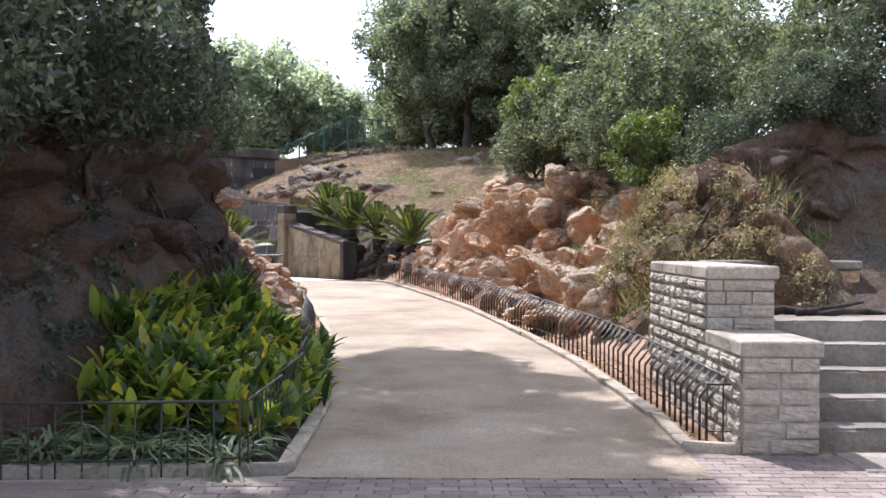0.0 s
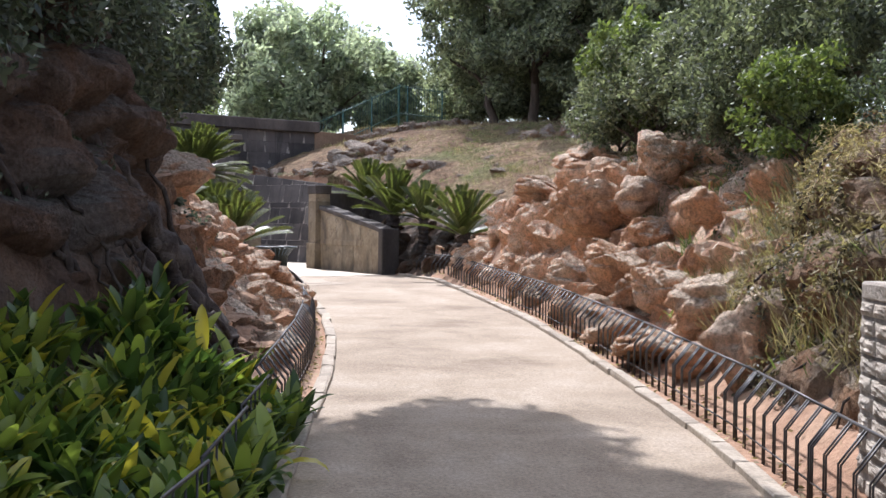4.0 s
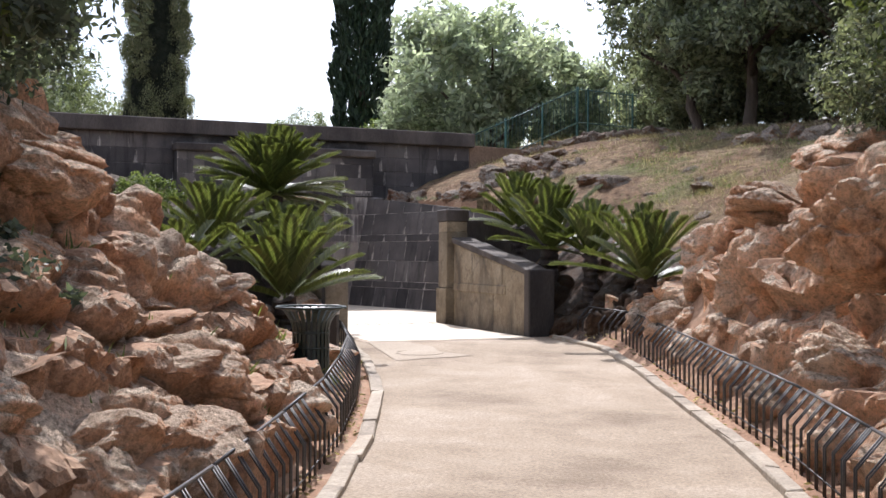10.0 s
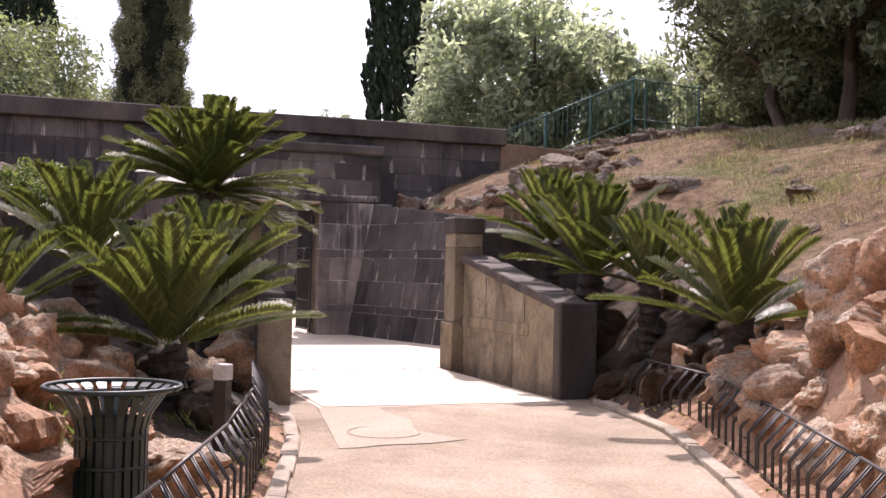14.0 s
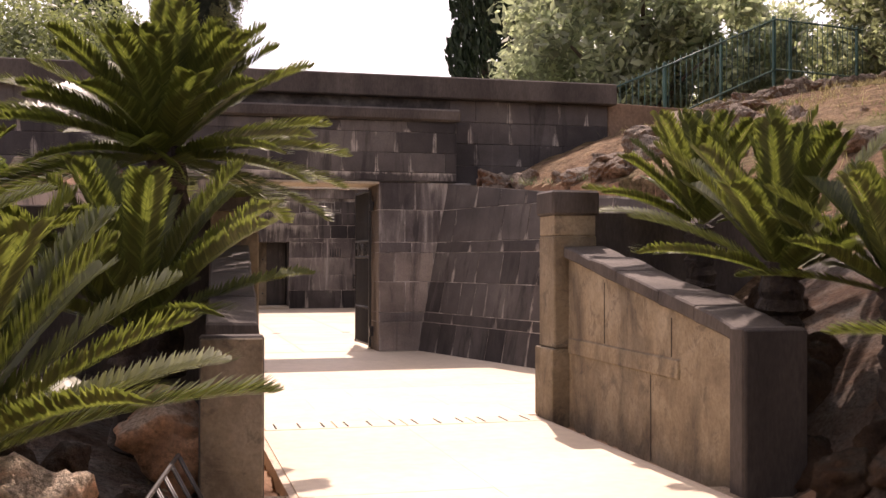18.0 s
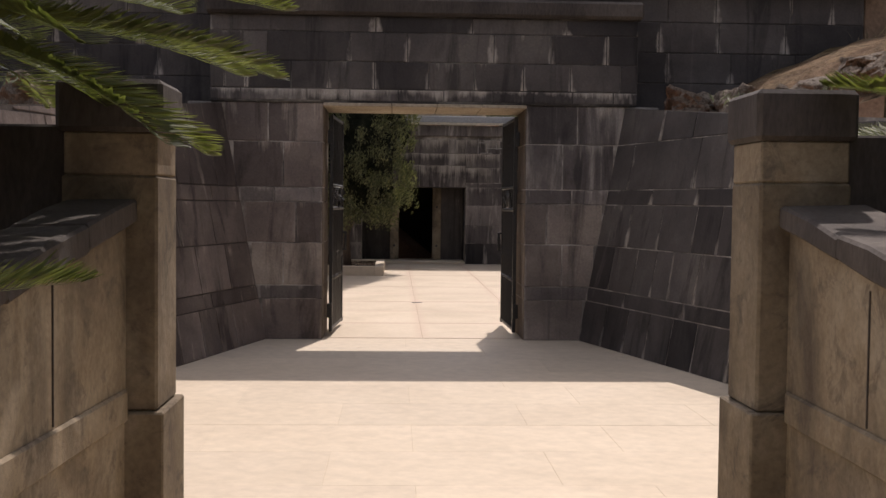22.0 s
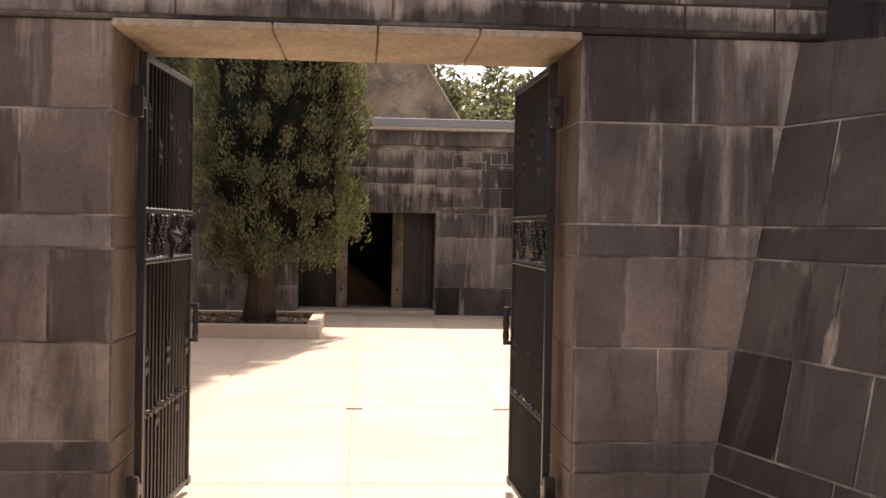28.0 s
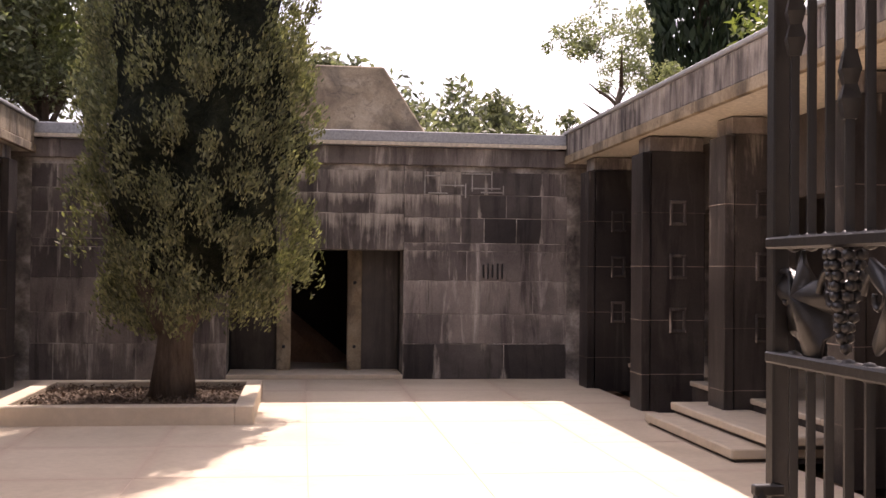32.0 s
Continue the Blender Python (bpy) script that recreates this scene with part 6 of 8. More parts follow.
def scatter_boulders():
    rng = random.Random(77)
    for rows in (EAST_HIGH, EAST_LOW, EAST_FOOT):
        big_boulders(rows, "boulders of the rock face", rng)
    for rows in (WEST_HIGH, WEST_LOW):
        big_boulders(rows, "boulders below the cliff", rng)
    for y0, y1, edge, sign, n, d0, d1, group in ((15.0, 27.0, right_edge, 1, 18, 0.5, 1.0, "boulders of the rock face"), (17.5, 27.0, right_edge, 1, 9, 1.1, 2.2, "boulders of the rock face"), (14.8, 19.2, left_edge, -1, 8, 0.55, 1.0, "boulders below the cliff"), (19.0, 24.0, left_edge, -1, 8, 1.6, 2.8, "boulders below the cliff")):
        for i in range(n):
            y = y0 + (y1 - y0) * (i + rng.random()) / n
            x = edge(y) + sign * rng.uniform(d0, d1)
            boulder(rng.randrange(8), x, y, land(x, y) + 0.03, rng.uniform(0.14, 0.34), rng, group)
    # rounded pale boulders piled on the west ledges
    for i in range(26):
        y = rng.uniform(18.4, 22.8)
        x = left_edge(y) - rng.uniform(0.6 if y < 20.3 else 1.5, 2.5)
        boulder(rng.randrange(8), x, y, land(x, y) + 0.06, rng.uniform(0.36, 0.6), rng, "boulders below the cliff")
    # grey outcrops on the grass slope and the bed behind the wing wall
    for i in range(26):
        x, y = -4.6 + rng.gauss(0, 1.1) + 0.3, 36.4 + rng.gauss(0, 0.8)
        if not in_complex(x, y):
            boulder(rng.randrange(8), x, y, land(x, y) - 0.02, rng.uniform(0.25, 0.6), rng, "grey outcrops on the slope", 12, BOULDERS_GREY, "low grey limestone outcrop in the dry grass")
    for x, y, w, h in ((-5.3, 36.5, 0.6, 0.16), (-4.9, 37.1, 0.7, 0.22), (-4.4, 37.6, 0.75, 0.26), (-4.0, 37.2, 0.6, 0.2), (-3.8, 38.2, 0.8, 0.2), (-4.6, 38.4, 0.7, 0.2), (-3.2, 36.6, 0.6, 0.16), (-1.9, 34.2, 0.5, 0.2), (-2.4, 34.8, 0.4, 0.14), (0.7, 36.0, 0.4, 0.2), (1.2, 36.4, 0.5, 0.3), (1.7, 36.0, 0.45, 0.3), (2.1, 35.4, 0.5, 0.3)):
        i = rng.randrange(4)
        sx, sy, sz = SIZES[i]
        solo("boulder", BOULDERS_GREY[i], None, pose(x, y, land(x, y) + 0.05 * h, rng.uniform(-7, 7), rng.uniform(-7, 7), rng.uniform(0, 360)) @ Matrix.Diagonal((0.7 * w / sx, 0.7 * w / sy, h / sz, 1)), "broad grey fissured limestone outcrop in the dry grass", "boulder", "grey outcrops on the slope")
    for i in range(22):
        f = i / 21
        x, y = -4.7 + 3.4 * f, 40.2 + 2.6 * f
        boulder(rng.randrange(8), x, y, land(x, y) + 0.06, rng.uniform(0.22, 0.42), rng, "stone edging on the crest", 12, BOULDERS_GREY, "small grey stone in the edging along the crest")
    for i in range(95):
        x, y = rng.uniform(-3.5, 4.5), rng.uniform(27.5, 41)
        if x > right_edge(y) + 1.6:
            boulder(rng.randrange(8), x, y, land(x, y) - 0.05, rng.uniform(0.07, 0.4), rng, "grey outcrops on the slope", 12, BOULDERS_GREY, "low grey limestone outcrop in the dry grass")
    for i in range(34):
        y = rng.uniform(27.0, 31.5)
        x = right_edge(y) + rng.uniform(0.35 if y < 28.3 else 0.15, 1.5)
        boulder(rng.randrange(8), x, y, land(x, y), rng.uniform(0.3, 0.6), rng, "stones of the palm bed", 25, BOULDERS_DARK, "limestone boulder under the palms, darkened for their shade")
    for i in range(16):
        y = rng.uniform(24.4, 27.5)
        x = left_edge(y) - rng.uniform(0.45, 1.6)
        boulder(rng.randrange(8), x, y, land(x, y), rng.uniform(0.2, 0.45), rng, "stones of the palm bed", 25, BOULDERS_DARK, "limestone boulder under the palms, darkened for their shade")
    for i in range(16):
        a, b = rng.uniform(-3.6, 5.2), rng.uniform(16.6, 17.4)
        p = LOC @ Vector((a, b, 4.05))
        boulder(rng.randrange(8), p.x, p.y, 4.1, rng.uniform(0.2, 0.34), rng, "rubble along the roof edge")
    for i in range(18):
        x, y = rng.uniform(-7.6, -5.0), rng.uniform(22.6, 25.4)
        boulder(rng.randrange(8), x, y, land(x, y) + 0.08, rng.uniform(0.35, 0.64), rng, "boulders below the cliff")
    for x, y, z, k in PALE:
        boulder(rng.randrange(8), x, y, z + 0.2, k, rng, "pale rocks beside the palms", 15, BOULDERS_GREY, "pale weathered limestone rock on the slope beside the palms")
    boulder(4, -5.45, 26.75, 1.0, 0.5, rng, "boulders below the cliff")
    for a, b, s in ((2.75, -0.6, 0.5), (3.2, -0.9, 0.6), (3.5, -1.8, 0.5), (3.0, 0.0, 0.4), (-2.85, -0.5, 0.45), (-3.3, -0.9, 0.6), (-3.6, -2.0, 0.5), (-3.1, 0.1, 0.45), (-3.9, -1.4, 0.6)):
        p = LOC @ Vector((a, b, 0))
        boulder(int(s * 10), p.x, p.y, 3.16 - 0.1 * abs(b), s, rng, "outcrops above the forecourt walls", 12, BOULDERS_GREY, "grey pitted rock on top of the forecourt wall")


scatter_boulders()


def cliff_mesh(name, edge, sign, y0, y1, foot, height, depth, mat, seed, amp=0.3):
    """A rock face along the path: foot(y), height(y) and depth(y) give its section; sign -1 is the west side."""
    ny, nv = int((y1 - y0) / 0.045), 62
    o = Vector((seed * 3.1, seed * 1.7, seed))
    verts, faces = [], []
    for j in range(ny + 1):
        y = y0 + (y1 - y0) * j / ny
        fx, h, dp = foot(y), height(y), depth(y)
        for i in range(nv + 1):
            v = i / nv
            x = edge(y) + sign * (fx + dp * v ** 1.3)
            p = Vector((x, y, path_z(y) - 0.15 + h * v))
            q = p + o
            ledge = 0.12 * math.sin(p.z * 5.5 + 4 * noise.noise(q * 0.6))
            fade = min(1, 4 * (1 - v) + 0.15)
            k = relief(q) - 0.4
            p.x -= sign * (k * amp * 1.5 + noise.noise(q * 0.7) * amp * 0.7 + ledge * amp * 2) * fade
            p.z += (k * 0.25 + noise.noise(q * 1.7) * 0.18) * amp
            verts.append(p)
    for j in range(ny):
        for i in range(nv):
            a = j * (nv + 1) + i
            f = (a, a + 1, a + nv + 2, a + nv + 1)
            faces.append(f if sign > 0 else f[::-1])
    return mesh_of(name, verts, faces, (mat,), False)


def curve_of(*pairs):
    return lambda y: float(np.interp(y, [p[0] for p in pairs], [p[1] for p in pairs]))


WEST = (curve_of((7.2, 3.0), (8, 2.6), (9, 2.2), (11, 1.6), (13, 1.15), (14.5, 1.35), (16, 1.8), (18, 1.8), (19.4, 1.85), (20, 2.3), (20.5, 2.7)), curve_of((7.2, 2.8), (8, 3.4), (10, 3.7), (13, 3.6), (15, 3.1), (17, 3.0), (19.4, 2.85), (20, 2.3), (20.5, 1.7)), curve_of((7.2, 1.2), (10, 0.9), (14, 0.7), (20, 0.7)))
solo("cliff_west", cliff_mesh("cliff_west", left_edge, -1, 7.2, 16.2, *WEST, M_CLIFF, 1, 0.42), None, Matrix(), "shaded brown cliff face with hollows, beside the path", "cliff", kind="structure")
solo("cliff_west_end", cliff_mesh("cliff_west_end", left_edge, -1, 16.155, 17.28, *WEST, M_ROCK_B, 1, 0.42), None, Matrix(), "brown end of the cliff face, darkened for shade", "cliff", kind="structure")
solo("cliff_west_tail", cliff_mesh("cliff_west_tail", left_edge, -1, 17.235, 20.5, *WEST, M_ROCK, 1, 0.42), None, Matrix(), "orange limestone tail of the cliff face", "cliff", kind="structure")


def rock_ledges(name, label, edge, sign, y0, y1, d0, d1, ny, nd, ds, rows, step, seed, top, brown=0.0):
    """Stepped limestone ledges beside the path, with red earth lying on the flats and, past top, dry grass."""
    o = Vector((seed * 3.0, seed * 11.0, 4))
    verts, faces, mi = [], [], []
    for j in range(ny + 1):
        y = y0 + (y1 - y0) * j / ny
        for i in range(nd + 1):
            d = d0 + (d1 - d0) * i / nd
            x = edge(y) + sign * d
            q = Vector((x, y, 0)) + o
            h = float(table(y, d, ds, rows))
            lvl = h / step + 0.8 * noise.noise(q * 0.7) + 0.3 * noise.noise(q * 1.9)
            f = lvl - math.floor(lvl)
            h += step * (math.floor(lvl) + min(1, max(0, (f - 0.45) / 0.42)) - lvl + 0.2)
            k = relief(Vector((x, y, h * 1.2)) * 0.75 + o) - 0.4
            r = min(1, i / 6, j / 8, (ny - j) / 8)
            far = min(1, max(0, (nd - i) / 8))
            k += 0.25 * (relief(Vector((x, y, h)) * 1.9 + o) - 0.4) + 0.07 * (noise.ridged_multi_fractal(Vector((x, y, h)) * 4.2 + o, 0.9, 2.1, 4, 1.0, 2.0) - 1.1)
            verts.append((x - sign * k * 0.56 * r, y - k * 0.26 * r, path_z(y) + h * (0.2 + 0.8 * r) + k * 0.16 * r - 0.06 + 0.06 * r - 0.25 * (1 - far)))
    for j in range(ny):
        for i in range(nd):
            a = j * (nd + 1) + i
            f = (a, a + nd + 1, a + nd + 2, a + 1) if sign < 0 else (a, a + 1, a + nd + 2, a + nd + 1)
            faces.append(f)
            p, q, r = (Vector(verts[k]) for k in f[:3])
            n = (q - p).cross(r - p).normalized()
            soil = n.z > 0.8 + 0.25 * noise.noise(p * 1.7)
            # nearer than brown, the rock takes the tone with painted shade
            stained = p.y + 0.8 * noise.noise(p * 1.1) < brown
            mi.append((3 if stained else 0) if not soil else (2 if d0 + (d1 - d0) * i / nd > top else 1))
    solo(name, mesh_of(name, verts, faces, (M_ROCK, M_EARTH, M_HILL, M_ROCK_B), False, mi), None, Matrix(), label, "rock bank", kind="structure")


rock_ledges("rock_bank", "stepped orange limestone ledges behind the path fence", left_edge, -1, 14.4, 23.8, 0.42, 3.12, 290, 104, L_D, L_T, 0.42, 1, 9, 16.3)
EAST = (curve_of((10.6, 1.3), (11.4, 0.95), (13.5, 0.8), (15, 0.85), (16.2, 1.5), (19, 2.0), (21, 1.2), (22.5, 0.75), (25.5, 0.7), (27.5, 0.9)), curve_of((10.6, 1.2), (11.4, 1.9), (12.5, 2.5), (14.8, 2.5), (16, 2.1), (19, 1.7), (22, 1.7), (25, 1.4), (27.5, 0.7)), curve_of((11.4, 1.0), (14, 1.0), (18, 0.9), (22, 0.7), (25, 0.6), (27.5, 0.5)))
BANK = cliff_mesh("cliff_bank_east", right_edge, 1, 10.6, 15.0, *EAST, M_BANK, 2, 0.27)
solo("cliff_bank_east", BANK, None, Matrix(), "steep brown earth bank matted with roots and dry creeper", "bank", kind="structure")
rock_ledges("rock_face_east", "rough orange limestone face in ledges above the path fence", right_edge, 1, 15.1, 27.9, 0.45, 3.4, 380, 110, R_D, R_T, 0.55, 2, 2.2)


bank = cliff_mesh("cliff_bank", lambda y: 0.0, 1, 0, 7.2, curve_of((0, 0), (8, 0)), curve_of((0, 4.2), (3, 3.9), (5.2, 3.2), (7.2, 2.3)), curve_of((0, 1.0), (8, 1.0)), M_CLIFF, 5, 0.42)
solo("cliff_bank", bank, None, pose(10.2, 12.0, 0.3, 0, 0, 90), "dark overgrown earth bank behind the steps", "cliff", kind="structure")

# ---- stone pier and steps at the start ----


def build_pier():
    p = thing("stone_pier", pose(2.2, 8.0, 0), "stepped pier of rock-faced pale limestone blocks beside the steps", "wall", kind="structure")
    part("core", box_bm(-0.006, 0.56, 0.0, 1.1, -0.1, 0.8), M_MORTAR, p)
    part("core", box_bm(-0.004, 0.56, 1.1, 3.5, -0.1, 1.3), M_MORTAR, p)
    low = [0.0, 0.115, 0.24, 0.36, 0.48, 0.6, 0.71]
    up = [0.82, 0.93, 1.04, 1.15, 1.25]
    ashlar(p, pose(0, 0.035, 0), 0.0, 0.57, low, M_LIME, 0.13, 0.26, 51, d=0.04, rough=0.022, joint=0.012)
    ashlar(p, pose(0, 1.135, 0), 0.0, 0.57, up, M_LIME, 0.13, 0.26, 52, d=0.04, rough=0.022, joint=0.012)
    side = pose(0.035, 0, 0, 0, 0, -90)
    ashlar(p, side, -3.5, 0.0, low, M_LIME, 0.12, 0.26, 53, d=0.04, rough=0.028, joint=0.03)
    ashlar(p, side, -3.5, -1.1, [0.71] + up, M_LIME, 0.12, 0.26, 54, d=0.04, rough=0.028, joint=0.02)
    part("coping", box_bm(-0.012, 0.6, -0.012, 1.1, 0.712, 0.83, 0.012), M_LIME, p)
    y = 1.06
    for ln in (0.55, 0.6, 0.65, 0.64):
        part("coping", box_bm(-0.012, 0.6, y + 0.004, y + ln - 0.004, 1.252, 1.36, 0.014), M_LIME, p)
        y += ln
    w = thing("return_wall", pose(2.76, 11.4, 0.85), "low wall of small honey-coloured stones above the steps", "wall", kind="structure")
    part("core", box_bm(0, 1.6, 0.03, 0.3, -0.5, 0.43), M_MORTAR, w)
    ashlar(w, pose(0, 0.03, 0), 0, 1.6, [0.0, 0.14, 0.28, 0.42], M_HONEY, 0.16, 0.34, 55, d=0.03, rough=0.012)
    part("coping", box_bm(-0.02, 1.62, -0.03, 0.32, 0.43, 0.52, 0.015), M_STEP, w)
    st = thing("stone_steps", pose(2.78, 8.12, 0), "broad worn stone steps beside the pier", "steps", kind="structure")
    rng = random.Random(8)
    for i in range(5):
        bm = box_bm(0, 4.5, 0.36 * i, 0.36 * i + (2.0 if i == 4 else 0.5), -0.2, 0.175 * (i + 1))
        bmesh.ops.subdivide_edges(bm, edges=[e for e in bm.edges if abs(e.verts[0].co.x - e.verts[1].co.x) > 3], cuts=14)
        bmesh.ops.bevel(bm, geom=[e for e in bm.edges if e.verts[0].co.z > 0.05 and e.verts[1].co.z > 0.05], offset=0.02, segments=2, affect="EDGES")
        for v in bm.verts:
            v.co += Vector((0, rng.uniform(-0.008, 0.008), rng.uniform(-0.006, 0.003)))
        part("step", bm, M_STEP, st)
    part("flagstone", box_bm(0.1, 2.2, -0.75, -0.05, -0.05, 0.012, 0.01), M_STEP, st)
    root = tube_mesh("root", [([(3.0 + 0.25 * i, 10.3 + 0.1 * math.sin(i * 1.7), 0.9 + 0.03 * math.sin(i * 2.3)) for i in range(9)], [0.05 - 0.004 * i for i in range(9)]), ([(3.3 + 0.2 * i, 10.15 + 0.12 * i, 0.9 + 0.02 * i) for i in range(5)], [0.035, 0.03, 0.025, 0.02, 0.01]), ([(4.3, 10.4, 0.9), (4.5, 10.2, 1.05), (4.8, 10.1, 0.95), (5.3, 10.1, 0.9)], [0.04, 0.04, 0.03, 0.02])], M_ROOT, 6)
    solo("surface_root", root, None, Matrix(), "bare pale tree root across the landing", "root")


build_pier()


def build_roots():
    rng = random.Random(4)

    def wander(points, r0, r1, k=7):
        out, rad = [], []
        n = (len(points) - 1) * k
        for i in range(n + 1):
            f = i / k
            j = min(int(f), len(points) - 2)
            p = Vector(points[j]).lerp(Vector(points[j + 1]), f - j)
            out.append(p + Vector((rng.gauss(0, 0.03), rng.gauss(0, 0.03), rng.gauss(0, 0.03))))
            rad.append((r0 + (r1 - r0) * i / n) * rng.uniform(0.8, 1.22))
        return out, rad
    lines = [wander([(-3.4, 12.0, 2.7), (-2.95, 13.0, 2.0), (-2.75, 13.6, 1.6), (-2.55, 14.0, 1.1), (-2.38, 14.3, 0.6), (-2.2, 14.4, 0.1)], 0.08, 0.15),
             wander([(-3.2, 12.4, 2.3), (-2.8, 13.2, 1.5), (-2.55, 13.7, 0.8), (-2.35, 13.9, 0.1)], 0.06, 0.11),
             wander([(-3.5, 12.7, 2.9), (-3.0, 13.5, 2.1), (-2.8, 14.1, 1.4), (-2.5, 14.6, 0.6), (-2.4, 14.9, 0.2)], 0.06, 0.1),
             wander([(-2.75, 13.6, 1.5), (-2.45, 13.8, 1.0), (-2.3, 14.0, 0.5), (-2.2, 14.1, 0.0)], 0.06, 0.1),
             wander([(-2.55, 13.8, 1.0), (-2.5, 14.4, 0.7), (-2.6, 15.0, 0.35)], 0.05, 0.03)]
    for i in range(13):
        y0 = rng.uniform(11.6, 14.2)
        lines.append(wander([(-3.1 + rng.uniform(-0.2, 0.2), y0, rng.uniform(1.6, 2.6)), (-2.75, y0 + 0.5, 1.2), (-2.45 + rng.uniform(-0.1, 0.1), y0 + 0.9, 0.5), (-2.3, y0 + 1.1, 0.1)], 0.02, 0.045))
    for i in range(20):
        f = rng.uniform(0.05, 0.75)
        a = Vector((-3.3, 12.1, 2.5)).lerp(Vector((-2.25, 14.3, 0.1)), f) + Vector((rng.uniform(-0.1, 0.15), rng.uniform(-0.2, 0.3), rng.uniform(-0.1, 0.15)))
        b = a + Vector((rng.uniform(0.05, 0.3), rng.uniform(-0.35, 0.3), rng.uniform(-0.4, -0.15)))
        c = b + Vector((rng.uniform(0.05, 0.3), rng.uniform(-0.2, 0.5), rng.uniform(-0.5, -0.2)))
        lines.append(wander([a, b, c, c + Vector((0.1, rng.uniform(-0.1, 0.3), -0.35))], rng.uniform(0.02, 0.035), 0.01))
    for ln in lines:
        solo("cliff_root", tube_mesh("cliff_root", [ln], M_ROOT, 8), None, Matrix(), "dark gnarled tree root running down the cliff", "root", "roots on the cliff")
    for ln in (wander([(3.45, 13.3, 2.1), (3.3, 13.2, 1.7), (3.35, 13.1, 1.4)], 0.05, 0.04), wander([(2.9, 14.6, 1.6), (2.4, 14.9, 0.9), (2.1, 15.3, 0.4), (2.0, 15.6, 0.15)], 0.06, 0.09)):
        solo("bank_root", tube_mesh("bank_root", [ln], M_PALEROOT, 8), None, Matrix(), "pale broken root sticking out of the earth bank", "root", "roots in the earth bank")


build_roots()

# ---- low bent-bar fences along the path ----


def fence_panel(p0, p1, lean, bars, label, group, bent=True, height=0.46):
    """One panel from p0 to p1 (x, y); lean: unit vector towards the bank."""
    a, b = Vector((p0[0], p0[1], path_z(p0[1]) + 0.03)), Vector((p1[0], p1[1], path_z(p1[1]) + 0.03))
    t = thing("path_fence", Matrix.Translation(a), label, "fence", group)
    d = b - a
    out = Vector((lean[0], lean[1], 0))
    knee, top = (0.27, out * 0.15 + Vector((0, 0, height))) if bent else (height, Vector((0, 0, height)))
    part("top_rail", tube_mesh("top_rail", [([top, top + d], 0.011)], M_RAIL, 6), None, t)
    part("bottom_rail", tube_mesh("bottom_rail", [([Vector((0, 0, 0.06)), Vector((0, 0, 0.06)) + d], 0.007)], M_RAIL, 5), None, t)
    pts = [Vector((0, 0, -0.08)), Vector((0, 0, knee)), top] if bent else [Vector((0, 0, -0.08)), Vector((0, 0, height * 0.5)), top]
    me = tube_mesh("bar", [(pts, 0.0068)], M_RAIL, 5)
    for i in range(bars + 1):
        for s in ((-0.018, 0.018) if bent else (0,)):
            part("bar", me, None, t, m=Matrix.Translation(d * ((i + 0.001) / bars) + d.normalized() * s))
    return t


def run_fence(edge, y0, y1, off, sign, group, step=1.5):
    n = round(abs(y1 - y0) / step)
    for i in range(n):
        ya, yb = y0 + (y1 - y0) * i / n, y0 + (y1 - y0) * (i + 1) / n - 0.03
        pa, pb = (edge(ya) + sign * off, ya), (edge(yb) + sign * off, yb)
        ln = math.hypot(pb[0] - pa[0], pb[1] - pa[1])
        fence_panel(pa, pb, (sign, 0.15), max(3, round(ln / 0.2)), "low black iron path fence with paired bent bars", group)


run_fence(right_edge, 8.4, 28.0, 0.26, 1, "fence along the rock face")
run_fence(left_edge, 12.6, 26.2, 0.24, -1, "fence along the cliff")
for x0, x1 in ((-6.0, -4.6), (-4.55, -3.1), (-3.05, -1.35)):
    fence_panel((x0, 7.3 + 0.1 * (x0 + 1)), (x1, 7.3 + 0.1 * (x1 + 1)), (0, 1), round((x1 - x0) / 0.17), "low black iron fence with straight bars round the bed", "fence of the planted bed", False, 0.44)
for y0, y1 in ((7.3, 8.6), (8.65, 10.0), (10.05, 11.3), (11.35, 12.5)):
    fence_panel((left_edge(y0) - 0.3, y0), (left_edge(y1) - 0.26, y1), (-1, 0), round((y1 - y0) / 0.17), "low black iron fence with straight bars round the bed", "fence of the planted bed", False, 0.44)
fence_panel((2.02, 8.32), (2.26, 8.3), (0, 1), 2, "bent end panel of the low iron fence", "fence along the rock face", False, 0.42)

# ---- litter bin and marker post ----


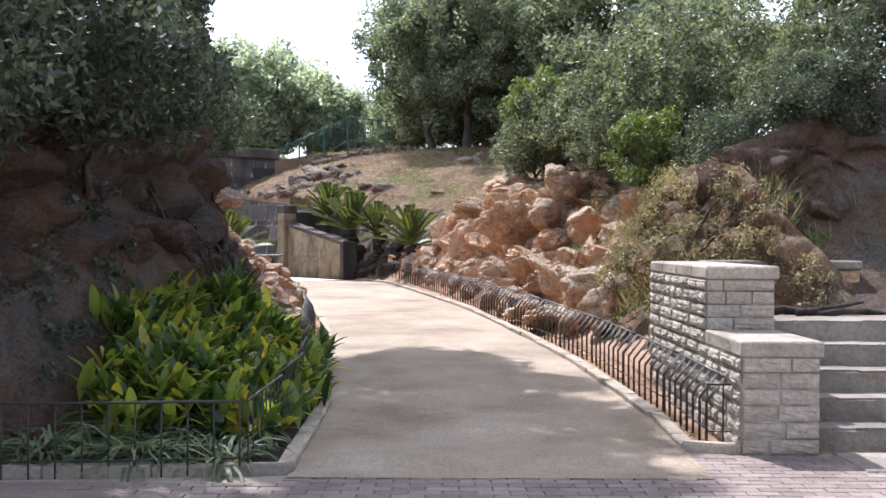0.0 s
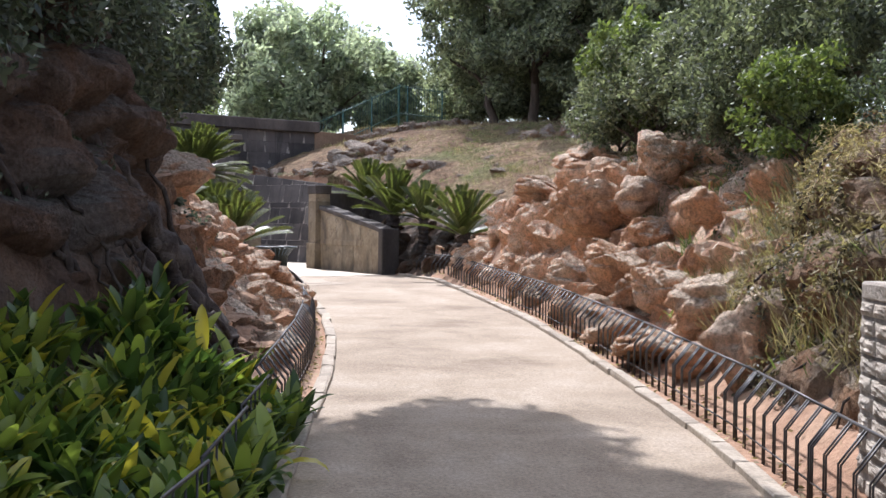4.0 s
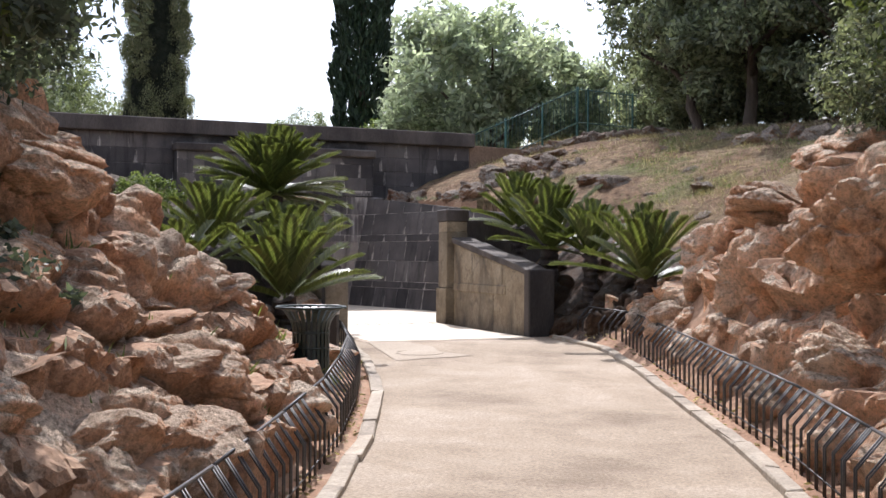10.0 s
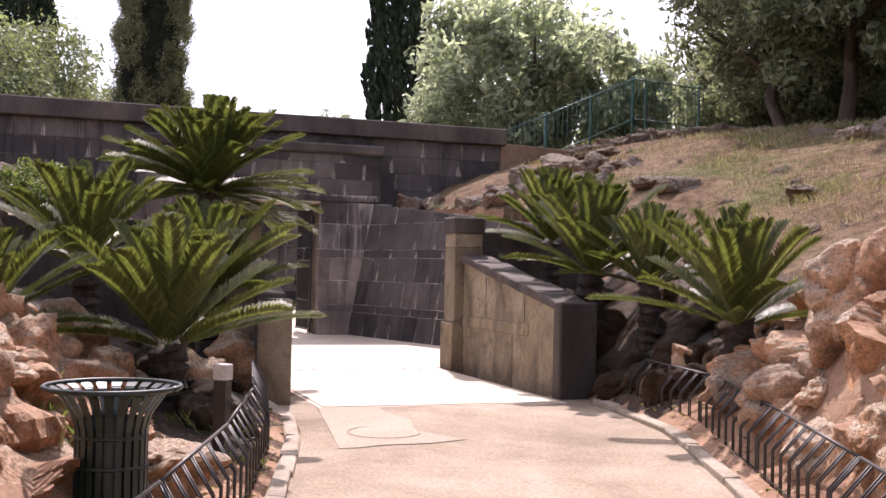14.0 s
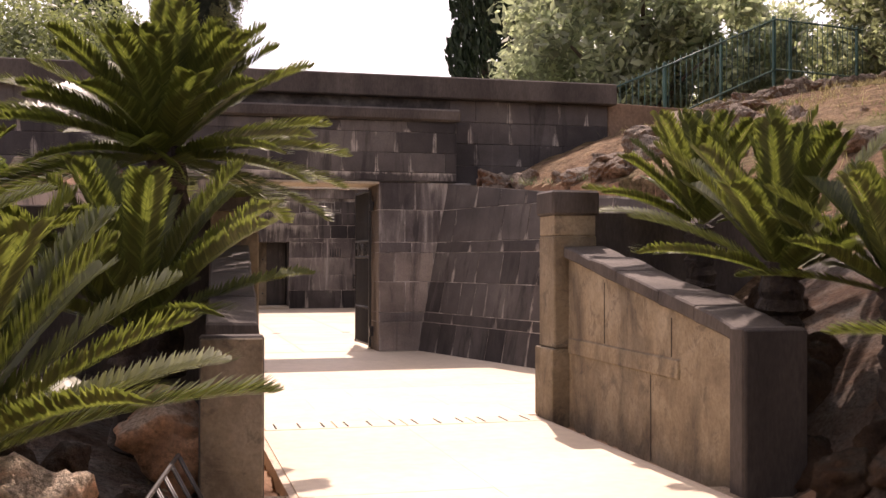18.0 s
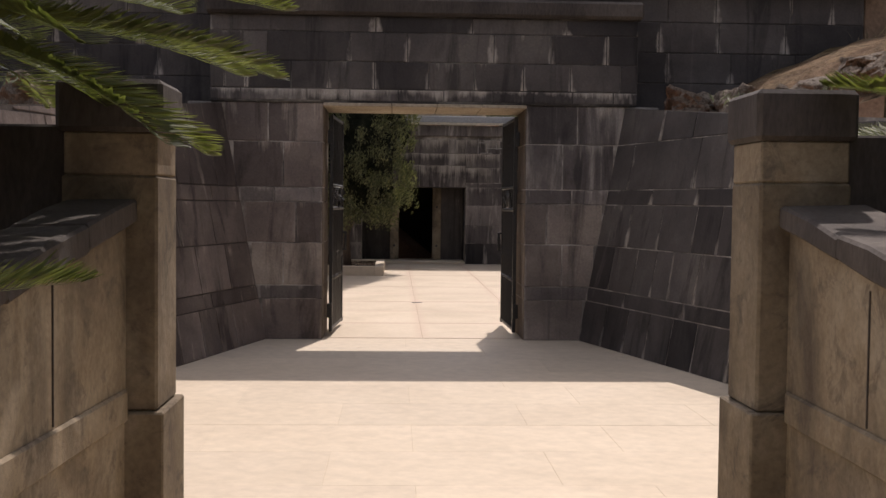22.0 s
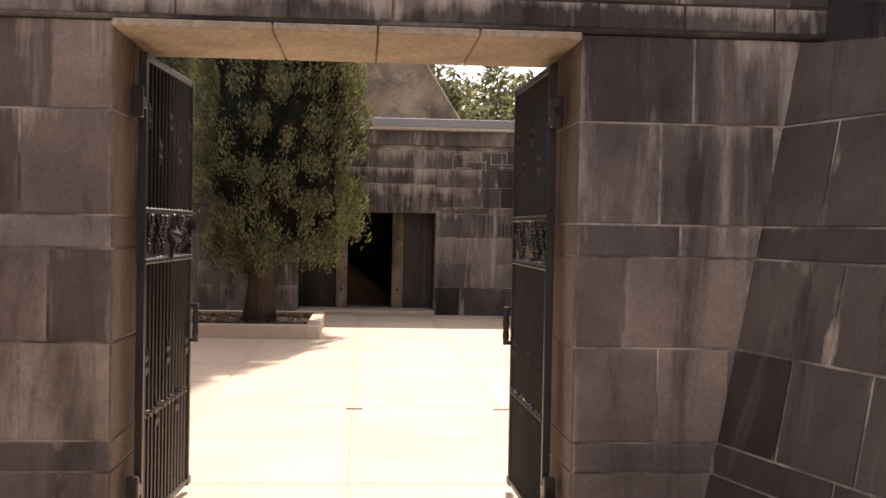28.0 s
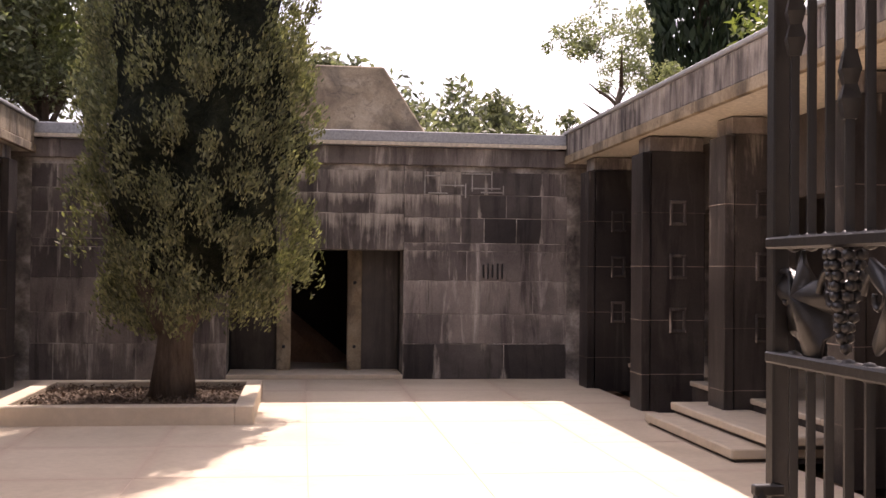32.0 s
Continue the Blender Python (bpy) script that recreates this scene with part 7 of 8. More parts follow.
def build_bin():
    b = thing("litter_bin", pose(-3.48, 21.75, 0.36), "dark green slatted steel litter bin with a flared rim", "bin")
    r, h, rim = 0.165, 0.72, 0.315
    for k in range(24):
        a = 2 * math.pi * k / 24
        prof = [(r, 0.05), (r, 0.35), (r, h), (r * 1.12, h + 0.07), (rim * 0.8, h + 0.17), (rim, h + 0.2)]
        verts, faces = [], []
        for rr, z in prof:
            w = 0.34 * 2 * math.pi * rr / 24
            c, s = math.cos(a), math.sin(a)
            for dr in (0.004, -0.004):
                verts += [(c * (rr + dr) - s * w, s * (rr + dr) + c * w, z + (dr if rr > r * 1.05 else 0)), (c * (rr + dr) + s * w, s * (rr + dr) - c * w, z + (dr if rr > r * 1.05 else 0))]
        for i in range(len(prof) - 1):
            q = i * 4
            faces += [(q, q + 1, q + 5, q + 4), (q + 2, q + 6, q + 7, q + 3), (q, q + 4, q + 6, q + 2), (q + 1, q + 3, q + 7, q + 5)]
        part("slat", mesh_of("slat", verts, faces, (M_BIN,)), None, b)
    for z, rr, th in ((0.06, r, 0.012), (0.55, r, 0.01), (h - 0.03, r, 0.01), (h + 0.2, rim, 0.013)):
        pts = [(math.cos(2 * math.pi * i / 32) * rr, math.sin(2 * math.pi * i / 32) * rr, z) for i in range(33)]
        part("rim" if rr == rim else "hoop", tube_mesh("hoop", [(pts, th)], M_BIN, 6), None, b, "polished grey-green rim" if rr == rim else "")
    bm = bmesh.new()
    bmesh.ops.create_cone(bm, cap_ends=False, segments=24, radius1=r - 0.02, radius2=r - 0.012, depth=h)
    bmesh.ops.translate(bm, verts=bm.verts, vec=(0, 0, h / 2 + 0.05))
    part("liner", bm, M_IRON, b, "black inner liner", smooth=True)
    part("foot", box_bm(-0.05, 0.05, -0.05, 0.05, -0.25, 0.08, 0.005), M_BIN, b)
    p = thing("marker_post", pose(-4.0, 23.8, 0.42), "short dark post with a pale square head", "post")
    part("shaft", box_bm(-0.045, 0.045, -0.045, 0.045, -0.1, 0.68, 0.004), M_IRON, p)
    part("head", box_bm(-0.05, 0.05, -0.05, 0.05, 0.682, 0.79, 0.006), M_STUB, p, "pale grey head")


build_bin()

# ---- the iron gate ----


def gate_leaf(side):
    """A leaf that stands open into the court. Local x runs from hinge to handle."""
    m = LOC @ pose(side * 1.045, 0.36, FLOOR + 0.05, 0, 0, 91.3 if side > 0 else 86.8)
    g = thing("iron_gate_leaf", m, "black wrought iron gate leaf standing open, with grape ornament", "gate", "leaves of the iron gate")
    w, h = 1.1, 2.46
    for x in (0.0, w):
        part("stile", box_bm(x - 0.02, x + 0.02, -0.02, 0.02, 0, h, 0.004), M_IRON, g)
    for z in (0.03, h - 0.02):
        part("rail", box_bm(0, w, -0.016, 0.016, z - 0.018, z + 0.018, 0.004), M_IRON, g)
    for z in (1.4, 1.66):
        part("rail", box_bm(-0.02, w + 0.02, -0.024, 0.024, z - 0.014, z + 0.014, 0.005), M_IRON, g)
    pts = [(w * i / 60, 0.014 * math.cos(i * 1.1), 0.6 + 0.014 * math.sin(i * 1.1)) for i in range(61)]
    part("twisted_rail", tube_mesh("twisted_rail", [(pts, 0.013)], M_IRON, 5), None, g)
    rng = random.Random(21)
    n = 14
    for i in range(1, n):
        x = w * i / n
        for z0, z1 in ((0.03, 1.4), (1.66, h - 0.02)):
            lines = [([(x, 0, z0), (x, 0, z1)], 0.0125)]
            if i % 3 == 1:
                zc = z0 + (z1 - z0) * (0.62 if i % 2 else 0.4)
                lines.append(([(x, 0, zc - 0.07), (x, 0, zc - 0.03), (x, 0, zc), (x, 0, zc + 0.03), (x, 0, zc + 0.07)], [0.017, 0.028, 0.018, 0.028, 0.017]))
            part("bar", tube_mesh("bar", lines, M_IRON, 4, False), None, g)
        for z in (1.4, 1.66):
            bm = bmesh.new()
            bmesh.ops.create_uvsphere(bm, u_segments=8, v_segments=6, radius=0.022)
            part("boss", bm, M_IRON, g, m=pose(x, 0, z), smooth=True)
    for k, x in enumerate((0.1, 0.3, 0.4, 0.62, 0.8, 1.0)):
        if k % 2 == 0 or k == 1:
            bm = bmesh.new()
            for r in range(10):
                cnt = max(1, 7 - r * 7 // 10)
                for c in range(cnt):
                    a = 2 * math.pi * c / cnt + r
                    rad = 0.04 * (1 - r / 11)
                    bmesh.ops.create_icosphere(bm, subdivisions=1, radius=0.0135, matrix=Matrix.Translation((math.cos(a) * rad, math.sin(a) * rad * 0.8, 0.1 - 0.021 * r)))
            part("grape_bunch", bm, M_IRON, g, m=pose(x, 0, 1.53), smooth=True)
        else:
            verts, faces = [(0, 0.004, 0.02)], []
            turn = rng.uniform(-0.5, 0.5)
            for i in range(41):
                a = 2 * math.pi * i / 40
                lobe = abs(math.cos(2.5 * a)) ** 0.6
                r = (0.045 + 0.062 * lobe + 0.008 * math.sin(17 * a)) * (1.25 if math.sin(a) < -0.5 else 1.0)
                verts.append((math.cos(a + turn) * r, -0.012 - 0.03 * (1 - lobe) + 0.02 * math.sin(3 * a + k), math.sin(a + turn) * r * 1.15))
            faces = [(0, i, i + 1) for i in range(1, 41)]
            back = [(v[0], v[1] + 0.009, v[2]) for v in verts]
            k0 = len(verts)
            faces += [(k0, k0 + i + 1, k0 + i) for i in range(1, 41)] + [(i, k0 + i, k0 + i + 1, i + 1) for i in range(1, 41)]
            part("vine_leaf", mesh_of("vine_leaf", verts + back, faces, (M_IRON,), True), None, g, m=pose(x, 0, 1.53, 0, 20 * (k - 2), 0))
        pts = [(x + 0.06 + 0.05 * math.cos(i * 0.5) * (1 - i / 16), 0.0, 1.55 + 0.06 * math.sin(i * 0.5) * (1 - i / 16)) for i in range(14)]
        part("tendril", tube_mesh("tendril", [(pts, 0.007)], M_IRON, 5), None, g)
    hx, hy = w - 0.03, side * 0.055
    hd = part("handle", tube_mesh("handle", [([(hx, hy, 0.89), (hx, hy, 0.94), (hx, hy, 0.98), (hx, hy, 1.02), (hx, hy, 1.06), (hx, hy, 1.11)], [0.014, 0.022, 0.016, 0.022, 0.016, 0.014])], M_IRON, 8), None, g, "turned iron pull handle")
    for z in (0.895, 1.105):
        part("handle_arm", box_bm(hx - 0.013, hx + 0.013, min(0, hy * 1.3), max(0, hy * 1.3), z - 0.012, z + 0.012, 0.003), M_IRON, hd)
    part("kick_bolt", box_bm(w - 0.02, w + 0.07, -0.02, 0.02, 0.0, 0.05, 0.005), M_IRON, g)
    for z in (0.25, 2.2):
        part("hinge_block", box_bm(-0.13, 0.0, -0.025, 0.025, z - 0.03, z + 0.03, 0.006), M_IRON, g)
        part("hinge_plate", box_bm(-0.13, -0.09, -0.03, 0.03, z - 0.08, z + 0.08, 0.008), M_IRON, g)
    return g


gate_leaf(1)
gate_leaf(-1)

# ---- planter and marble steps in the court ----


def build_planter():
    p = thing("tree_planter", LOC @ pose(-1.92, 12.05, FLOOR), "square planter with a low pale stone edge round the tree", "planter")
    r = 1.37
    for k in range(4):
        part("edge_stone", box_bm(-r, r - 0.2, -r, -r + 0.2, -0.03, 0.2, 0.012), M_FLAG, p, m=pose(0, 0, 0, 0, 0, 90 * k))
    bm = bmesh.new()
    bmesh.ops.create_grid(bm, x_segments=60, y_segments=60, size=r - 0.19)
    for v in bm.verts:
        v.co.z = 0.13 + 0.03 * noise.noise(v.co * 9) + 0.025 * noise.noise(v.co * 21)
    part("mulch", bm, M_MULCH, p, "brown bark mulch")
    rng = np.random.default_rng(31)
    n = 2600
    c = np.stack([rng.uniform(-1.15, 1.15, n), rng.uniform(-1.15, 1.15, n), rng.uniform(0.12, 0.18, n)], 1)
    u = unit(rng.normal(size=(n, 3)) * np.array([1, 1, 0.4])) * rng.uniform(0.012, 0.035, (n, 1))
    v = unit(np.cross(u, rng.normal(size=(n, 3)))) * rng.uniform(0.008, 0.018, (n, 1))
    chips = part("mulch", quads("chips", c, u, v, (M_CHIP,)), None, p)
    chips["kind"] = "stuff"
    for s in (1, -1):
        st = thing("marble_steps", LOC @ pose(s * 3.63, 8.13, FLOOR), "two pale marble steps up to the gallery", "steps", "steps to the galleries")
        x0, x1 = sorted((0.0, s * 0.9))
        part("tread", box_bm(x0, x1, 0, 2.4, 0.03, 0.12, 0.012), M_FLAG, st)
        x0, x1 = sorted((s * 0.04, s * 0.9))
        part("riser", box_bm(x0, x1, 0.03, 2.37, -0.02, 0.029), M_CONC_D, st)
        x0, x1 = sorted((s * 0.29, s * 0.9))
        part("tread", box_bm(x0, x1, -0.1, 2.42, 0.155, 0.235, 0.012), M_FLAG, st)
        x0, x1 = sorted((s * 0.33, s * 0.9))
        part("riser", box_bm(x0, x1, -0.07, 2.39, 0.121, 0.154), M_CONC_D, st)


build_planter()


def build_green_fence():
    p0, p1 = LOC @ Vector((5.2, 0.75, 0)), Vector((-3.7, 42.8, 0))
    d = p1 - p0
    ln = d.length
    rise = 1.6
    f = thing("green_fence", pose(p0.x, p0.y, 3.8, 0, 0, math.degrees(math.atan2(d.y, d.x))), "dark green iron railing climbing beside the terrace", "fence")
    for z in (0.12, 1.05):
        part("rail", tube_mesh("rail", [([(0, 0, z), (ln, 0, z + rise)], 0.018)], M_FENCE, 6), None, f)
    me = tube_mesh("bar", [([(0, 0, 0.0), (0, 0, 1.13)], 0.008)], M_FENCE, 5)
    n = int(ln / 0.13)
    for i in range(n + 1):
        part("bar", me, None, f, m=pose(ln * i / n, 0, rise * i / n))
    post = from_bm("post", box_bm(-0.025, 0.025, -0.025, 0.025, -0.8, 1.12, 0.006), M_FENCE)
    for i in range(4):
        part("post", post, None, f, m=pose(ln * i / 3, 0.05, rise * i / 3))
    g = thing("green_fence", pose(p1.x, p1.y, 5.4, 0, 0, 48), "dark green iron railing along the crest", "fence")
    for z in (0.12, 1.05):
        part("rail", tube_mesh("rail", [([(0, 0, z), (2.2, 0, z)], 0.018)], M_FENCE, 6), None, g)
    for i in range(18):
        part("bar", me, None, g, m=pose(2.2 * i / 17, 0, 0))
    for i in range(2):
        part("post", post, None, g, m=pose(0.4 + 1.7 * i, 0.05, 0))


build_green_fence()

# ---- planted bed and small growth ----


def leaf_blade(length, width, arch, seed):
    """One broad stalked leaf that grows along x and arches; folded along its midrib."""
    rng = random.Random(seed)
    verts, faces = [], []
    prof = ((0.0, 0.05), (0.16, 0.06), (0.26, 0.45), (0.4, 0.88), (0.56, 1.0), (0.76, 0.88), (0.91, 0.52), (1.0, 0.05))
    e, x, z, last = radians(86), 0.0, 0.0, 0.0
    roll = rng.uniform(-0.25, 0.25)
    for f, w in prof:
        x += math.cos(e) * (f - last) * length
        z += math.sin(e) * (f - last) * length
        e -= arch * (f - last)
        last = f
        hw = width * w
        tx, tz = -math.sin(e) * 0.3 * hw, math.cos(e) * 0.3 * hw
        verts += [(x + tx, -hw, z + tz + roll * hw), (x, 0, z), (x + tx, hw, z + tz - roll * hw)]
    for i in range(len(prof) - 1):
        a = i * 3
        faces += [(a, a + 1, a + 4, a + 3), (a + 1, a + 2, a + 5, a + 4)]
    return mesh_of("leaf", verts, faces, (L_ASP,), True)


def build_bed():
    rng = random.Random(13)
    blades = [leaf_blade(rng.uniform(0.33, 0.5), rng.uniform(0.038, 0.052), rng.uniform(0.3, 1.4) + (0.9 if i % 4 == 3 else 0), i) for i in range(12)]
    protos = []
    for k in range(4):
        t = thing("aspidistra", Matrix(), "clump of broad glossy green and yellow leaves in the bed", "plant")
        for i in range(13):
            part("leaf", rng.choice(blades), None, t, m=pose(rng.gauss(0, 0.05), rng.gauss(0, 0.05), -0.04, rng.uniform(-10, 10), rng.uniform(-6, 26), rng.uniform(0, 360)) @ Matrix.Scale(rng.uniform(0.7, 1.1), 4))
        protos.append(t)
    spots = []
    for i in range(270):
        y = rng.uniform(7.95, 12.7)
        wid = float(np.interp(y, [8, 10, 11.5, 12.8], [1.45, 1.85, 1.5, 0.9]))
        d = wid * rng.random() ** 0.9 + 0.13
        rise = 0.68 * (d / wid) ** 1.5 * min(1, (y - 7.8) / 1.5)
        spots.append((left_edge(y) - d, y, rng.uniform(0, 360), rng.uniform(0.85, 1.2), path_z(y) + rise))
    for k, pr in enumerate(protos):
        place(pr, spots[k::4], "broad-leaved plants in the bed")
    protos = [make_strappy("spider_plant", "low tuft of pale striped strap leaves behind the fence", "plant", 220 + i, 40, 0.5, 0.013, L_STRAP, 2.3, (45, 88)) for i in range(2)]
    spots = [(rng.uniform(-5.0, -1.4), rng.uniform(7.4, 8.4), rng.uniform(0, 360), rng.uniform(0.85, 1.3), 0.02) for _ in range(84)]
    for k, pr in enumerate(protos):
        place(pr, spots[k::2], "striped tufts in the bed")
    # raised soil of the bed
    verts, faces = [], []
    for j in range(41):
        y = 7.5 + 5.2 * j / 40
        wid = float(np.interp(y, [7.5, 8, 10, 11.5, 12.8], [2.6, 2.4, 2.2, 1.6, 1.0]))
        for i in range(17):
            d = 0.1 + wid * 1.25 * i / 16
            rise = 0.68 * min(1.3, d / wid) ** 1.5 * min(1, max(0, (y - 7.8) / 1.5))
            verts.append((left_edge(y) - d, y, path_z(y) + rise - 0.01 + 0.02 * noise.noise(Vector((d * 5, y * 5, 0)))))
    for j in range(40):
        for i in range(16):
            a = j * 17 + i
            faces.append((a, a + 17, a + 18, a + 1))
    solo("bed_soil", mesh_of("bed_soil", verts, faces, (M_SOIL,), True), None, Matrix(), "dark raised soil of the planted bed", "soil", kind="structure")


build_bed()


def build_creepers():
    """Leafy and dry creepers that hang over the earth bank."""
    rng = np.random.default_rng(44)

    def hang(name, label, boxes, n, size, mat):
        c, r = [], []
        for x0, x1, y0, y1, k in boxes:
            for _ in range(k):
                x, y = rng.uniform(x0, x1), rng.uniform(y0, y1)
                c.append((x, y, land(x, y) + rng.uniform(-0.1, 0.25)))
                r.append(rng.uniform(0.08, 0.22))
        solo(name, leaf_cloud(name, rng, np.array(c), np.array(r), n, size, mat, 0.5, 0.5, 0.3, 0.7), None, Matrix(), label, "creeper", kind="stuff")
    hang("dry_creeper", "dry straw-coloured creeper over the earth bank", [(2.5, 3.9, 12.3, 16.5, 190), (2.0, 3.2, 20, 25, 30)], 10000, 0.028, L_DRY)
    hang("green_creeper", "green creeper over the earth bank", [(2.6, 4.4, 11.8, 17, 60), (2.4, 3.8, 17, 24, 40), (4.2, 7.5, 12.4, 14, 60)], 6500, 0.035, L_OAK)
    hang("cliff_creeper", "dark creeper hanging on the cliff", [(-3.6, -3.0, 8.5, 13.5, 60), (-4.4, -3.4, 14, 18, 30)], 6500, 0.035, L_DARK)


def build_bank_mat():
    """Ivy, dry creeper and thin roots that mat the brown bank."""
    rng = np.random.default_rng(91)
    co = np.empty(len(BANK.vertices) * 3)
    BANK.vertices.foreach_get("co", co)
    co = co.reshape(-1, 3)
    pick = co[rng.integers(0, len(co), 420)] + np.array([-0.03, 0, 0])
    patch = np.array([noise.noise(Vector(p) * 1.1) for p in pick])
    ivy = pick[patch > -0.05]
    solo("bank_ivy", leaf_cloud("bank_ivy", rng, ivy, rng.uniform(0.06, 0.2, len(ivy)), 5200, 0.024, L_IVY, 0.5, 0.55, 0.2, 0.8), None, Matrix(), "brown-green ivy matting the earth bank", "creeper", kind="stuff")
    dry = pick[(pick[:, 2] > 1.0) & (patch < 0.25)]
    solo("bank_straw", leaf_cloud("bank_straw", rng, dry, rng.uniform(0.08, 0.24, len(dry)), 11000, 0.03, L_DRY, 0.4, 0.25, 0.4, 0.9), None, Matrix(), "dry yellow creeper along the top of the bank", "creeper", kind="stuff")
    for k in range(9):
        y = 11.6 + 3.6 * rng.random()
        col = co[np.abs(co[:, 1] - y) < 0.03]
        col = col[np.argsort(col[:, 2])]
        pts = [tuple(p + np.array([-0.03, rng.normal() * 0.05, 0])) for p in col[int(len(col) * rng.uniform(0, 0.3)):int(len(col) * rng.uniform(0.6, 1)):9]]
        if len(pts) > 3:
            n = len(pts)
            solo("hanging_root", tube_mesh("hanging_root", [(pts, [0.008 + 0.012 * i / n for i in range(n)])], M_ROOT, 6), None, Matrix(), "thin brown root hanging down the earth bank", "root", "roots on the bank")


build_bank_mat()
build_creepers()


def tufts(name, label, spots, per, length, width, mat, seed):
    """Loose grass and weeds, one object of many blades. spots: x, y, z."""
    rng = np.random.default_rng(seed)
    n = len(spots) * per
    base = np.repeat(np.array(spots), per, axis=0) + rng.normal(size=(n, 3)) * np.array([0.09, 0.09, 0.0])
    u = unit(rng.normal(size=(n, 3)) * np.array([0.6, 0.6, 0.1]) + np.array([0, 0, 0.9])) * length * rng.uniform(0.3, 1.2, (n, 1)) * 0.5
    v = unit(np.cross(u, rng.normal(size=(n, 3)))) * width
    solo(name, quads(name, base + u, u, v, (mat,)), None, Matrix(), label, "grass", kind="stuff")


def build_growth():
    rng = random.Random(15)

    def spread(n, x0, x1, y0, y1, ok):
        out = []
        while len(out) < n:
            x, y = rng.uniform(x0, x1), rng.uniform(y0, y1)
            if ok(x, y):
                out.append((x, y, land(x, y) - 0.02))
        return out
    right = lambda x, y: x - right_edge(y)
    tufts("dry_grass", "dry straw-coloured grass on the slope", spread(3600, -6, 8, 20, 44, lambda x, y: right(x, y) > 1.9 and not in_complex(x, y) and noise.noise(Vector((x * 0.8, y * 0.8, 2))) > -0.12), 9, 0.17, 0.005, L_DRY, 1)
    tufts("green_grass", "sparse green grass on the slope", spread(700, -4.0, 2.5, 32, 40, lambda x, y: right(x, y) > 1.5 and noise.noise(Vector((x * 0.6, y * 0.6, 4))) > 0.05), 12, 0.12, 0.004, L_BRIGHT, 2)
    tufts("dry_weeds", "dry weeds and straw hanging on the earth bank", spread(700, 2.2, 3.9, 12.2, 17, lambda x, y: 1.0 < right(x, y) < 2.9), 22, 0.38, 0.005, L_DRY, 3)
    tufts("green_weeds", "thin green weeds on the earth bank", spread(200, 2.0, 6, 11.5, 26, lambda x, y: 0.9 < right(x, y) < 3.2), 24, 0.26, 0.009, L_BRIGHT, 4)
    tufts("bank_weeds", "small weeds among the rocks", spread(60, -6, -2, 14, 26, lambda x, y: 0.5 < left_edge(y) - x < 3), 24, 0.18, 0.008, L_BRIGHT, 5)
    n = []
    for i in range(60):
        a, b = rng.choice((-1, 1)) * rng.uniform(2.7, 3.6), rng.uniform(-2.8, 0.2)
        p = LOC @ Vector((a, b, 0))
        n.append((p.x, p.y, 3.05))
    tufts("wall_top_weeds", "green weeds growing on top of the forecourt wall", n[::2], 16, 0.12, 0.007, L_OAK, 6)
    # fallen leaves and twigs beside the path
    g = np.random.default_rng(8)
    m = 1500
    ys = g.uniform(8.5, 27.5, m)
    sd = g.random(m) < 0.5
    xs = np.where(sd, [right_edge(y) + 0.15 for y in ys], [left_edge(y) - 0.15 for y in ys]) + np.where(sd, 1, -1) * np.abs(g.normal(size=m)) * 0.25
    c = np.stack([xs, ys, [land(x, y) + 0.02 for x, y in zip(xs, ys)]], 1)
    u = unit(g.normal(size=(m, 3)) * np.array([1, 1, 0.25])) * 0.03
    v = unit(np.cross(u, g.normal(size=(m, 3)))) * 0.012
    solo("leaf_litter", quads("leaf_litter", c, u, v, (L_DRY,)), None, Matrix(), "dry fallen leaves along the fences", "leaf litter", kind="stuff")


build_growth()


